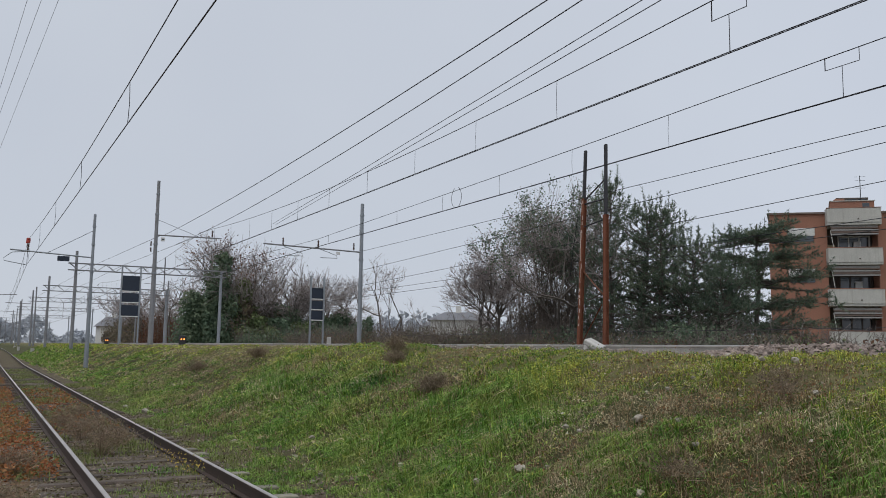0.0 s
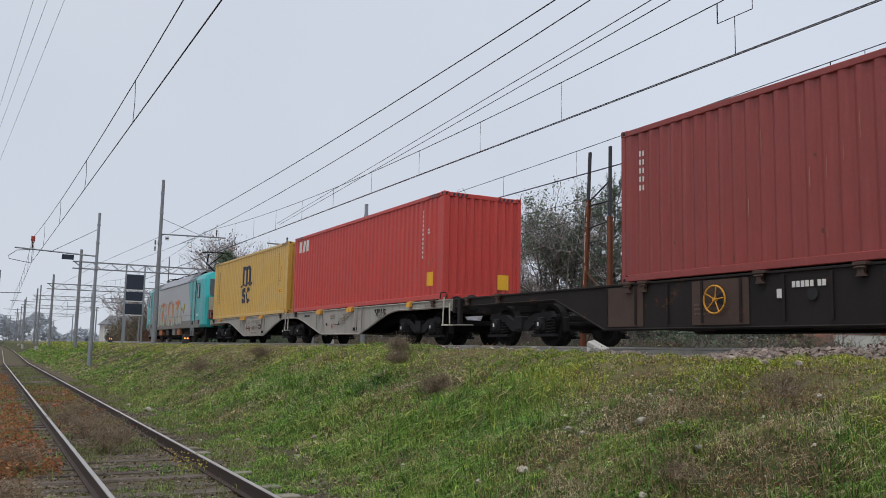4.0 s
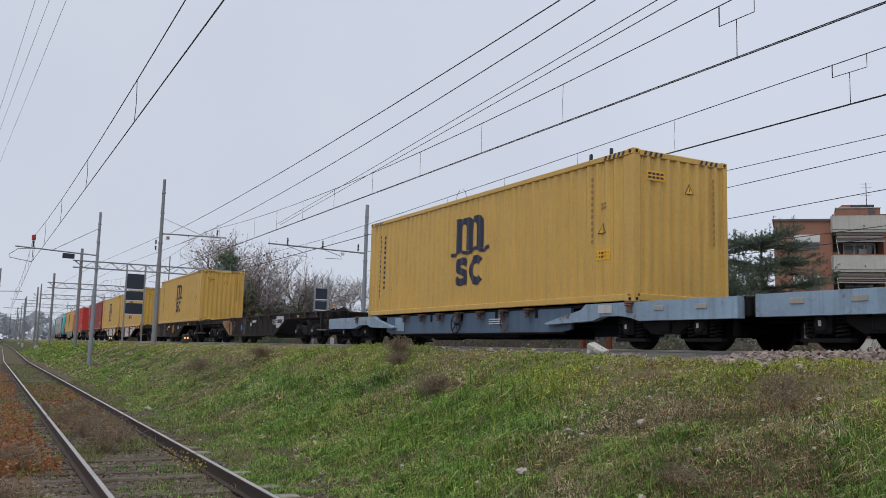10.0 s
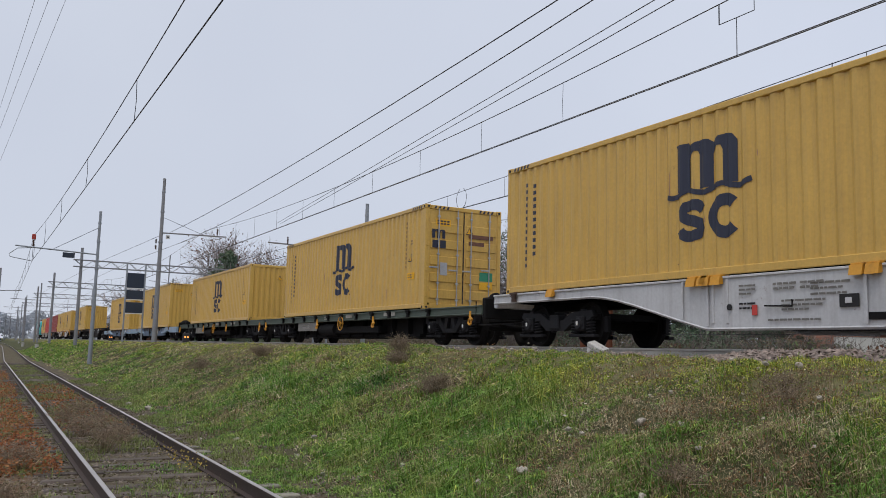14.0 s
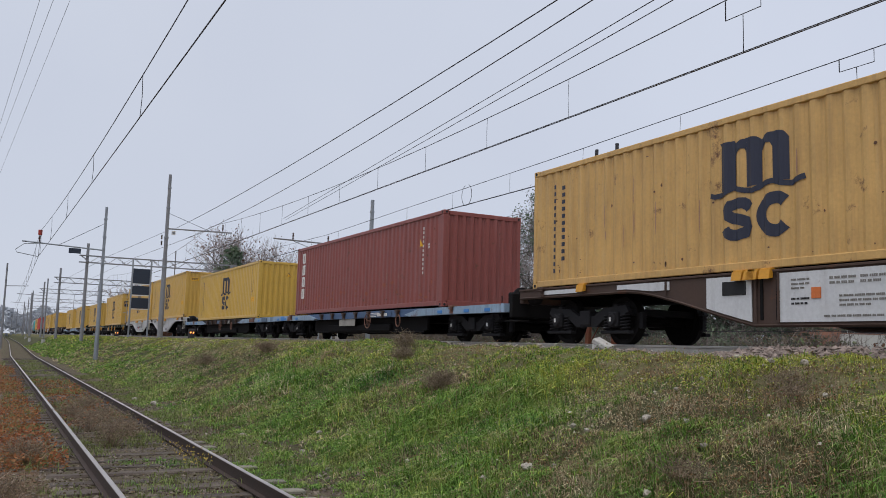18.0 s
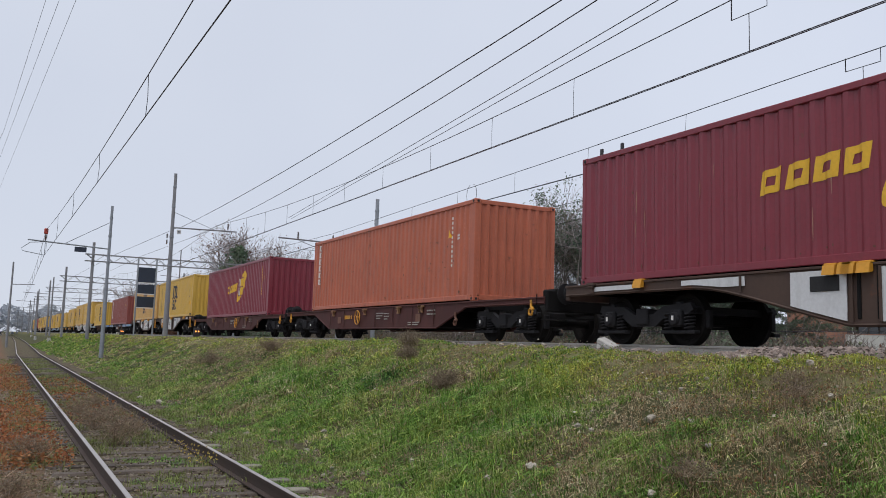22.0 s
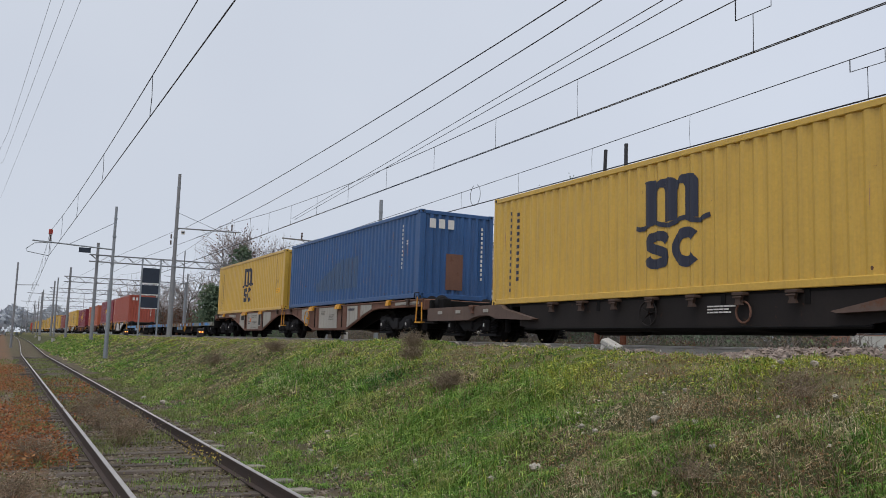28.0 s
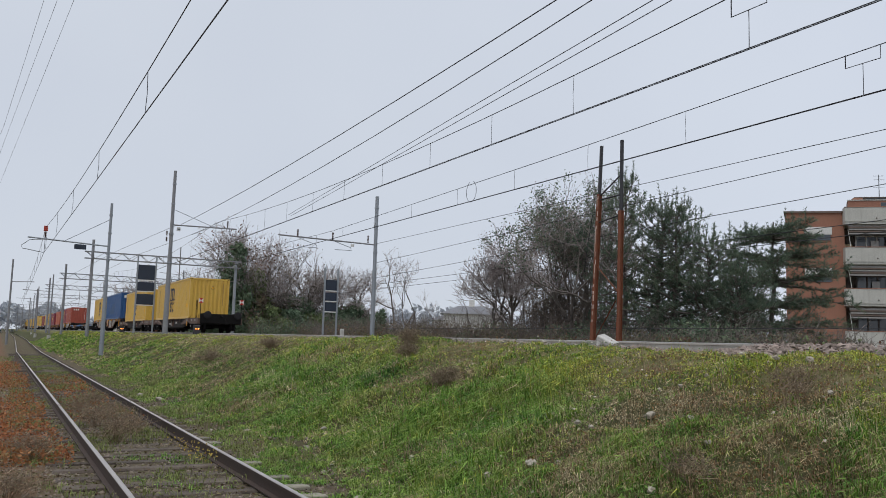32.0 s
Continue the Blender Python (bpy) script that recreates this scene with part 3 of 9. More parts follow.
def gantry(y, xl, xr, zb, zt, arms):
    t = tagged(empty("catenary_gantry", pose(0, y, 0)), "grey steel lattice gantry spanning the main tracks", "gantry", "line gantries")
    for x, top in ((xl, zt + 1.0), (xr, zt + 0.05)):
        Shape().tube([(x, 0, 1.1), (x, 0, top)], 0.15, 10, 0.11).ob("leg", M_MAST_OLD if x == xl else M_STEEL_MAST, t)
    for z in (zb, zt):
        for dy in (-0.2, 0.2):
            c = Shape()
            c.box(xl - 0.6, xr + 0.4, dy - 0.035, dy + 0.035, z - 0.035, z + 0.035)
            c.ob("chord", M_MAST_OLD, t)
    n = int((xr - xl) / 0.62)
    zig = {-0.2: [], 0.2: []}
    for i in range(n + 1):
        a = xl - 0.5 + i * (xr - xl + 0.8) / n
        for dy in (-0.2, 0.2):
            zig[dy].append((a, dy, zb if i % 2 else zt))
    for dy in (-0.2, 0.2):
        Shape().tube(zig[dy], 0.025, 4).ob("lattice_bar", M_MAST_OLD, t, "zigzag lattice bar")
    for x in arms:
        Shape().tube([(x, 0, zt + 0.9), (x, 0, zb - 1.3)], 0.05, 6).ob("drop_post", M_MAST_OLD, t)
        Shape().tube([(x, 0, zb - 0.9), (x - 1.6, 0, zb - 0.8)], 0.025, 6).ob("steady_arm", M_MAST_OLD, t)
    return t


gantry(74.0, 6.35, 18.1, 7.45, 8.0, (13.3,))
gantry(100.0, 6.0, 18.3, 7.15, 7.72, (13.5,))
gantry(137.0, 6.2, 18.6, 7.6, 8.2, (13.6,))
gantry(180.0, 6.1, 19.0, 7.8, 8.4, (13.6,))
gantry(232.0, 6.4, 19.0, 7.8, 8.4, (13.6,))
gantry(300.0, 6.4, 19.0, 7.8, 8.4, (13.6,))
gantry(380.0, 6.4, 19.0, 7.8, 8.4, (13.6,))
for mx, my, mz in ((0.75, 92.0, 8.3), (5.7, 118.0, 8.6), (5.6, 160.0, 8.9), (6.4, 205.0, 9.0), (7.5, 260.0, 9.0), (18.1, 98.0, 8.7), (18.4, 122.0, 8.9)):
    m = mast("catenary_mast", "distant slim grey catenary mast", mx, my, 0.0 if mx < 2 else 1.1, mz, 0.12, 0.08, M_MAST_OLD)
    Shape().tube([(0, 0, mz - 2.2), (-3.4 if mx > 2 else 2.0, 0, mz - 2.1)], 0.04, 6).ob("cantilever_arm", M_MAST_OLD, m)


# ---- overhead wires ----
def sag(y, z0, dip, y0, span):
    u = ((y - y0) / span) % 1.0
    return z0 - dip * 4 * u * (1 - u)


def line_thing(label):
    return tagged(empty("overhead_line"), label, "overhead wire", "overhead wires")


def run(name, pts, r, parent, label=""):
    Shape().tube(pts, r, 5, cap=False).ob(name, M_WIRE, parent, label)


YW = [-45 + i * 2.5 for i in range(60)] + list(range(106, 300, 12)) + [340, 420]


def catenary(label, xf, zc, mz, step, first, twin=0.05, rc=0.010, rm=0.011):
    t = line_thing(label)
    for dx in ((-twin / 2, twin / 2) if twin else (0,)):
        run("contact_wire", [(xf(y) + dx, y, zc) for y in YW], rc, t)
    run("messenger_wire", [(xf(y), y, mz(y)) for y in YW], rm, t)
    y = first
    while y < 130:
        a = mz(y)
        Shape().tube([(xf(y), y, a), (xf(y) + 0.02, y + 0.05, (a + zc) / 2), (xf(y), y, zc)], 0.006, 4).ob("dropper", M_WIRE, t)
        y += step
    return t


near_line = catenary("dark contact wire and messenger over the near main track", lambda y: 11.40 + 0.0 * y, 1.515 + 5.34, lambda y: sag(y, 8.45, 0.85, 2.0, 50.0), 3.68, 15.5)
far_line = catenary("dark contact wire and messenger over the second main track", lambda y: 15.45, 1.515 + 5.33, lambda y: float(np.interp(y, [-45, 10.5, 22, 42.5, 60, 90, 420], [8.75, 7.82, 7.58, 7.26, 7.5, 7.35, 7.5])), 4.13, 16.1)
side_line = catenary("thin contact wire and messenger over the siding", lambda y: 2.07 - 0.009 * y if y < 45 else 1.66 + (y - 45) * 0.012, 1.515 + 3.74, lambda y: sag(y, 6.50, 0.52, -5.0, 50.0), 7.3, 7.6, 0.0, 0.010, 0.009)
# jumper loops hanging between messenger and contact wire
ring = [(15.45, 27.4 + 0.38 * math.sin(a), 7.22 + 0.40 * math.cos(a)) for a in [0.35 + i * (2 * math.pi - 0.7) / 22 for i in range(23)]]
Shape().tube(ring, 0.009, 5).ob("jumper_loop", M_WIRE, far_line, "round wire loop")
for t, x, y, zb, zt in ((near_line, 11.4, 10.32, 7.57, 7.93), (far_line, 15.45, 11.0, 7.53, 7.80)):
    Shape().tube([(x, y, 6.85), (x, y, zb), (x, y + 0.41, zb), (x, y + 0.41, zt), (x, y + 0.40, zt + 0.02), (x, y + 0.40, zb), (x, y - 0.40, zb), (x, y - 0.40, zt)], 0.009, 5).ob("jumper_frame", M_WIRE, t, "squared wire jumper")
# feeders and crossover wires
t = line_thing("dark feeder cables above the embankment crest")
run("cable", [(8.92, y, 1.515 + 6.22 + 0.0006 * (y - 36) ** 2) for y in range(-40, 51, 5)], 0.013, t)
run("cable", [(10.0 + (y - 12) * 0.03, y, 1.515 + 6.70 + 0.0007 * (y - 36) ** 2 - 0.15) for y in range(-40, 61, 5)], 0.013, t)
run("cable", [(8.6, 50, 7.75), (8.0, 74, 8.1), (7.2, 100, 8.0), (7.0, 137, 8.5), (7, 300, 8.4)], 0.012, t)
run("cable", [(11.0, 50, 8.0), (10.0, 74, 8.1), (9.5, 100, 8.0), (9.2, 137, 8.5), (9, 300, 8.4)], 0.012, t)
t = line_thing("crossover wires running across to the second track")
run("messenger_wire", [(10.25 + (y - 11) * 0.102, y, 1.515 + 6.45 + (y - 11) * 0.0085) for y in range(-30, 48, 5)], 0.010, t)
run("contact_wire", [(10.55 + (y - 11) * 0.098, y, 1.515 + 6.44 + (y - 11) * 0.0078) for y in range(-30, 48, 5)], 0.010, t)
t = line_thing("thin cables along the far side of the main tracks")
for x, z, k in ((18.1, 5.29, 0.0), (18.1, 4.90, -0.022), (18.1, 4.0, -0.02)):
    run("cable", [(x, y, 1.515 + z + k * (y - 12)) for y in list(range(-40, 41, 5)) + [42.5]], 0.010, t)
t = line_thing("thin power cables fading away beyond the trees")
for z in (4.15, 3.8):
    run("cable", [(23.5, y, 1.515 + z - 0.004 * y) for y in range(-40, 120, 10)], 0.012, t)
t = line_thing("thin supply cables high over the siding")
for a, b in (((0.37, 20, 9.0), (-0.03, 27.53, 9.0)), ((0.64, 19.84, 9.0), (0.02, 30.66, 9.0)), ((0.97, 19.65, 9.0), (0.12, 36.31, 9.0))):
    p, q = Vector(a), Vector(b)
    run("cable", [p + (q - p) * k for k in (-3, -2, -1, 0, 1, 2)] + [Vector((-1.3, 46.0, 9.0))], 0.0045, t)
m = mast("catenary_mast", "slim grey supply mast beside the siding", -1.3, 46.0, -0.4, 9.1, 0.11, 0.07, M_STEEL_MAST)
t = line_thing("low fence wire in front of the pines")
run("cable", [(18.1, y, 1.515 + 0.62) for y in list(range(-20, 41, 6)) + [42.5]], 0.008, t)


# ---- signals seen from behind ----
M_LAMP = glow("amber_signal_light", (1.0, 0.30, 0.05), 3.0)


def signal_board(label, x, y, w, zs, ztop, z0):
    t = tagged(empty("signal_board", pose(x, y, 0)), label, "railway signal", "signal boards")
    for dx in (-w / 2, w / 2):
        Shape().box(dx - 0.05, dx + 0.05, -0.05, 0.05, z0, ztop, 0.01).ob("post", M_STEEL_MAST, t, "grey post")
    for a, b in zs:
        p = Shape().box(-w / 2 + 0.06, w / 2 - 0.06, -0.04, 0.04, b, a, 0.015).ob("panel", M_PLATE, t, "dark blue-grey backboard")
        Shape().box(-w / 2 + 0.05, w / 2 - 0.05, -0.055, -0.03, b - 0.07, b - 0.01).ob("rail_bar", M_WHITE, p, "pale cross rail")
    Shape().box(-w / 2, w / 2, -0.07, 0.07, z0 - 0.1, z0 + 0.05, 0.02).ob("base", M_CONCRETE, t)
    return t


signal_board("dark three-panel signal board on two posts beside the line", 8.63, 60.0, 1.2, [(6.13, 5.12), (4.96, 4.36), (4.15, 3.43)], 6.75, 1.3)
signal_board("dark signal board on two posts behind the tracks", 18.1, 49.5, 0.85, [(5.15, 4.5), (4.35, 3.85), (3.75, 3.2)], 5.9, 1.2)


def dwarf(x, y):
    t = tagged(empty("shunting_signal", pose(x, y, float(ground_z(x, y)))), "low black shunting signal with two amber lights", "railway signal", "low signals")
    Shape().box(-0.17, 0.17, -0.1, 0.1, 0.12, 0.62, 0.03).ob("housing", M_POSTTOP, t, "black housing")
    Shape().box(-0.12, 0.12, -0.12, 0.12, -0.05, 0.12, 0.02).ob("foot", M_CONCRETE, t)
    for dx in (-0.07, 0.08):
        Shape().lathe([(0, -0.125), (0.036, -0.125), (0.04, -0.1), (0.0, -0.1)], (dx, 0, 0.42), 1, 10).ob("lens", M_LAMP, t, "lit amber lens")


dwarf(8.75, 72.0)
dwarf(9.55, 47.0)
t = tagged(empty("marker_post", pose(17.6, 46.0, 1.2)), "short pale concrete marker post", "marker post")
Shape().box(-0.1, 0.1, -0.1, 0.1, 0, 0.9, 0.03).ob("stub", M_CONCRETE, t)


# ---- the old rusted portal ----
def rusty_posts():
    t = tagged(empty("rusted_portal_post", pose(18.0, 22.4, 1.15)), "pair of rusted steel posts joined by braces", "steel posts")
    for y, top, lean, rust in ((0.83, 7.28, 0.42, 5.6), (-0.58, 7.28, 0.09, 4.9)):
        b = Shape()
        for x0, x1 in ((-0.07, -0.058), (0.058, 0.07)):
            b.box(x0, x1, y - 0.068, y + 0.068, 0, rust, 0.004)
        b.box(-0.058, 0.058, y - 0.012, y + 0.012, 0, rust)
        b.box(-0.08, -0.0705, y - 0.08, y + 0.08, 0, 1.2, 0.004)
        b.v = [(p, q - lean * z / 7.28, z) for p, q, z in b.v]
        b.ob("lower_beam", M_RUSTPOST, t, "flaking rust-red steel beam")
        u = Shape().box(-0.045, 0.045, y - 0.052, y + 0.052, rust, top, 0.01)
        u.v = [(p, q - lean * z / 7.28, z) for p, q, z in u.v]
        u.ob("upper_post", M_POSTTOP, t, "dark slim upper post")
    f = Shape()
    rng = random.Random(6)
    for i in range(22):
        z = 0.1 + i * 0.25 + rng.uniform(0, 0.1)
        y = 0.83 - 0.42 * z / 7.28 + rng.uniform(-0.035, 0.02)
        f.box(-0.0745, -0.0705, y - rng.uniform(0.012, 0.035), y + rng.uniform(0.008, 0.03), z, z + rng.uniform(0.08, 0.34))
    f.ob("paint_flakes", M_FLAKE, t, "pale flaking paint")
    for (y0, z0), (y1, z1), m, r in (((-0.6, 6.09), (0.44, 5.55), M_POSTTOP, 0.035), ((-0.6, 5.43), (0.46, 5.40), M_POSTTOP, 0.03), ((-0.6, 4.75), (0.5, 4.62), M_POSTTOP, 0.024),
                                     ((0.7, 0.6), (-0.4, 1.9), M_RUSTPOST, 0.022), ((0.6, 3.1), (-0.5, 2.2), M_RUSTPOST, 0.02), ((0.75, 0.5), (0.25, 0.0), M_FLAKE, 0.022)):
        Shape().tube([(0.0, y0, z0), (0.0, y1, z1)], r, 4).ob("brace", m, t, "thin rusted brace" if m is M_RUSTPOST else "thin brace")
    Shape().tube([(-0.1, 0.75, 4.9), (-0.1, 1.0, 3.9), (-0.1, 1.2, 2.9)], 0.012, 4).ob("loose_cable", M_WIRE, t)


M_FLAKE = surface("pale_flaking_paint", (0.46, 0.36, 0.30), 0.85, 0, 0.2, 6, 40, 0.3)
rusty_posts()
slab = Shape().box(-0.15, 0.15, -0.12, 0.12, -0.045, 0.045, 0.015)
slab.v = [(x * (1 + 0.15 * z * 10), y + 0.02 * math.sin(9 * x), z) for x, y, z in slab.v]
o = slab.ob("concrete_slab", M_CONCRETE)
o.matrix_basis = pose(9.3, 11.58, 1.62, 10, 30, -62)
tagged(o, "broken pale concrete slab leaning on the ballast edge", "concrete slab")
o = Shape().box(-0.10, 0.10, -0.09, 0.09, -0.09, 0.09, 0.03).ob("concrete_lump", M_CONCRETE)
o.matrix_basis = pose(9.33, 11.74, 1.54, 5, 12, 20)
tagged(o, "small broken concrete lump under the slab", "concrete lump")

# ---- train: paints ----
def paint(name, col, rough=0.5, streak=0.35, rust=0.0, var=0.08, **k):
    return surface(name, col, rough, 0.0, var, 0.8, 18, 0.05, 0.005, streak, rust, grain=0.18, dents=0.22, **k)


P = {
    "yellow": paint("yellow_container_paint", (0.60, 0.37, 0.078), 0.40, 0.32, 0.03, scuff=0.15),
    "worn_yellow": paint("faded_yellow_paint", (0.60, 0.365, 0.12), 0.5, 0.5, 0.25, 0.14, scuff=0.4),
    "bright_yellow": paint("fresh_yellow_paint", (0.61, 0.38, 0.062), 0.40, 0.28, 0.03, scuff=0.15),
    "red": paint("red_container_paint", (0.52, 0.045, 0.032), 0.45, 0.35, 0.04, scuff=0.3),
    "dark_red": paint("brick_red_paint", (0.28, 0.045, 0.038), 0.45, 0.4, 0.1, scuff=0.3),
    "brown_red": paint("brown_red_paint", (0.25, 0.062, 0.048), 0.45, 0.5, 0.22, scuff=0.5),
    "maroon": paint("maroon_paint", (0.205, 0.022, 0.036), 0.38, 0.3, 0.1, scuff=0.3),
    "orange": paint("faded_orange_paint", (0.44, 0.115, 0.055), 0.45, 0.5, 0.2, 0.14, scuff=0.5),
    "rust_red": paint("rusty_red_paint", (0.36, 0.075, 0.045), 0.45, 0.55, 0.3, 0.14, scuff=0.5),
    "blue": paint("blue_container_paint", (0.022, 0.085, 0.23), 0.45, 0.4, 0.1, 0.14, scuff=0.4),
    "navy": paint("navy_marking", (0.018, 0.022, 0.045), 0.5, 0.1),
    "mark_white": paint("white_marking", (0.68, 0.66, 0.62), 0.55, 0.15),
    "mark_yellow": paint("yellow_marking", (0.72, 0.42, 0.02), 0.5, 0.1),
    "sticker": paint("orange_yellow_sticker", (0.80, 0.42, 0.01), 0.45, 0.05),
    "teal": paint("teal_loco_paint", (0.012, 0.33, 0.335), 0.32, 0.2),
    "silver": paint("silver_grey_loco_paint", (0.40, 0.405, 0.42), 0.4, 0.25),
    "loco_low": paint("grimy_grey_skirt", (0.19, 0.18, 0.16), 0.6, 0.5),
    "roof": paint("grey_roof", (0.27, 0.28, 0.31), 0.5, 0.2),
    "roof_dark": paint("dark_roof_grille", (0.10, 0.09, 0.10), 0.6, 0.2),
    "cream": paint("grubby_cream_paint", (0.50, 0.47, 0.38), 0.6, 0.6, 0.12),
    # Underframe, bogie and wheel colours also hold the shade below the wagons.
    "under": surface("shade_black_underframe", (0.009, 0.0085, 0.0085), 0.95, 0.0, 0.3, 2, 25, 0.2, spec=0.2),
    "bogie": surface("shade_black_bogie_steel", (0.014, 0.0135, 0.015), 0.8, 0.0, 0.35, 3, 30, 0.25, spec=0.3),
    "wheel": surface("dark_wheel_steel", (0.011, 0.010, 0.0095), 0.9, 0.0, 0.3, 3, 30, 0.2, spec=0.2),
    "tread": surface("bare_wheel_tread", (0.06, 0.057, 0.054), 0.55, 0.4, 0.15, 3, 30, 0.05),
    "frame_grey": paint("grimy_light_grey_frame", (0.34, 0.32, 0.28), 0.65, 0.6, 0.15, 0.15),
    "frame_white": paint("off_white_frame", (0.52, 0.52, 0.52), 0.6, 0.45, 0.1, 0.1),
    "frame_brown": paint("rusty_brown_frame", (0.16, 0.075, 0.048), 0.75, 0.5, 0.3, 0.25),
    "frame_dark": paint("dark_brown_frame", (0.019, 0.0155, 0.0145), 0.75, 0.15, 0.2, 0.3, spec=0.25),
    "frame_red": paint("red_brown_frame", (0.078, 0.027, 0.024), 0.72, 0.4, 0.2, 0.25, spec=0.3),
    "frame_green": paint("dull_green_frame", (0.06, 0.082, 0.062), 0.65, 0.5, 0.1, 0.2),
    "frame_blue": paint("faded_blue_frame", (0.075, 0.125, 0.19), 0.6, 0.6, 0.15, 0.2),
    "bright_blue": paint("bright_blue_paint", (0.03, 0.20, 0.52), 0.5, 0.35, 0.05),
    "sky_blue": paint("worn_light_blue_frame", (0.10, 0.27, 0.50), 0.55, 0.5, 0.15, 0.2),
    "pale_blue": paint("pale_blue_frame", (0.25, 0.35, 0.45), 0.6, 0.75, 0.3, 0.2),
    "frame_umber": paint("umber_brown_frame", (0.065, 0.038, 0.027), 0.75, 0.5, 0.25, 0.25),
    "pale_text": paint("faded_text", (0.30, 0.24, 0.19), 0.7, 0.2),
    "panel_white": paint("white_side_panel", (0.60, 0.61, 0.61), 0.5, 0.3, 0.06, 0.06),
    "khaki": paint("worn_khaki_frame", (0.20, 0.195, 0.165), 0.65, 0.6, 0.2, 0.2),
    "frame_rust": paint("rusted_low_frame", (0.115, 0.075, 0.058), 0.75, 0.5, 0.3, 0.25),
    "safety": paint("safety_yellow", (0.60, 0.28, 0.02), 0.55, 0.5, 0.3),
    "spot": paint("dark_rust_spot", (0.12, 0.055, 0.032), 0.8, 0.3),
    "scrape": paint("pale_scrape", (0.36, 0.20, 0.145), 0.7, 0.2),
    "primer": paint("scuffed_primer", (0.30, 0.085, 0.045), 0.7, 0.4, 0.3, 0.2),
    "rust_tan": paint("rust_stained_ochre", (0.27, 0.145, 0.07), 0.75, 0.6, 0.35, 0.3),
    "num_brown": paint("faded_brown_number", (0.30, 0.185, 0.06), 0.6, 0.2),
    "gasket": surface("black_rubber", (0.015, 0.015, 0.016), 0.8, 0, 0.1, 5, 30, 0),
    "loco_gear": surface("grimy_brown_running_gear", (0.062, 0.053, 0.046), 0.85, 0.0, 0.35, 3, 30, 0.25, spec=0.3),
    "sprayed_box": paint("grimy_orange_box", (0.36, 0.13, 0.05), 0.65, 0.6, 0.4, 0.25),
    "zinc": surface("galvanised_bar", (0.42, 0.43, 0.44), 0.45, 0.6, 0.1, 4, 30, 0.05),
    "gr_orange": paint("orange_spray_paint", (0.62, 0.16, 0.035), 0.55, 0.4, scuff=0.5),
    "gr_rust": paint("faded_rust_spray", (0.36, 0.13, 0.07), 0.6, 0.2),
    "gr_yellow": paint("lemon_spray_paint", (0.60, 0.55, 0.10), 0.55, 0.4, scuff=0.3),
    "gr_blue": paint("blue_spray_paint", (0.10, 0.22, 0.38), 0.5, 0.1),
    "gr_silver": paint("chrome_spray_paint", (0.40, 0.395, 0.37), 0.5, 0.6, scuff=0.4),
}
P["pane"] = glass("dark_cab_glass", (0.035, 0.04, 0.045), 0.08)

# ---- train: containers ----
CL, CW = 12.192, 2.438
HC, STD = 2.896, 2.591


def dent(u):
    """Depth of the corrugation at u metres behind the container's front."""
    if u < 0.2 or u > CL - 0.2:
        return 0.0
    p = ((u - 0.2) % 0.2787) / 0.2787
    if p < 0.26:
        return 0.0
    if p < 0.5:
        return 0.036 * (p - 0.26) / 0.24
    if p < 0.76:
        return 0.036
    return 0.036 * (1 - (p - 0.76) / 0.24)


KNOTS = sorted({0.09, CL - 0.09} | {round(0.2 + i * 0.2787 + k * 0.2787, 5) for i in range(43) for k in (0, 0.26, 0.5, 0.76) if 0.2 + (i + k) * 0.2787 < CL - 0.2})


def crossings(polys, u):
    z = []
    for poly in polys:
        for (a, b), (c, d) in zip(poly, poly[1:] + poly[:1]):
            if (a <= u) != (c <= u):
                z.append(b + (d - b) * (u - a) / (c - a))
    return sorted(z)


def paint_on(polys, at, depth, step=0.02):
    """Painted outlines (u, z) laid on a wall: at(u, z, depth) gives the place."""
    lo, hi = min(p[0] for q in polys for p in q), max(p[0] for q in polys for p in q)
    cuts = {lo, hi} | {p[0] for q in polys for p in q}
    n = max(1, int((hi - lo) / step))
    cuts |= {lo + (hi - lo) * i / n for i in range(n + 1)}
    cuts = sorted(cuts)
    s = Shape()
    for a, b in zip(cuts, cuts[1:]):
        if b - a < 1e-5:
            continue
        e = (b - a) * 1e-3
        p, q = crossings(polys, a + e), crossings(polys, b - e)
        if len(p) != len(q):
            p = q = crossings(polys, (a + b) / 2)
        for i in range(0, len(p) - 1, 2):
            s.add([at(a, p[i], depth), at(b, q[i], depth), at(b, q[i + 1], depth), at(a, p[i + 1], depth)], [(0, 1, 2, 3)])
    return s


def on_side(u, z, depth):
    return (-CW / 2 + 0.010 + dent(u) - depth, CL / 2 - u, z)


def stroke(pts, w):
    """The outline of a pen stroke of width w."""
    l, r = [], []
    for i, p in enumerate(pts):
        a, b = Vector(pts[max(i - 1, 0)]), Vector(pts[min(i + 1, len(pts) - 1)])
        d = (b - a).normalized()
        l.append((p[0] - d.y * w / 2, p[1] + d.x * w / 2))
        r.append((p[0] + d.y * w / 2, p[1] - d.x * w / 2))
    return l + r[::-1]


def arc(cx, cz, rx, rz, a0, a1, n=14):
    return [(cx + rx * math.cos(radians(a0 + (a1 - a0) * i / n)), cz + rz * math.sin(radians(a0 + (a1 - a0) * i / n))) for i in range(n + 1)]


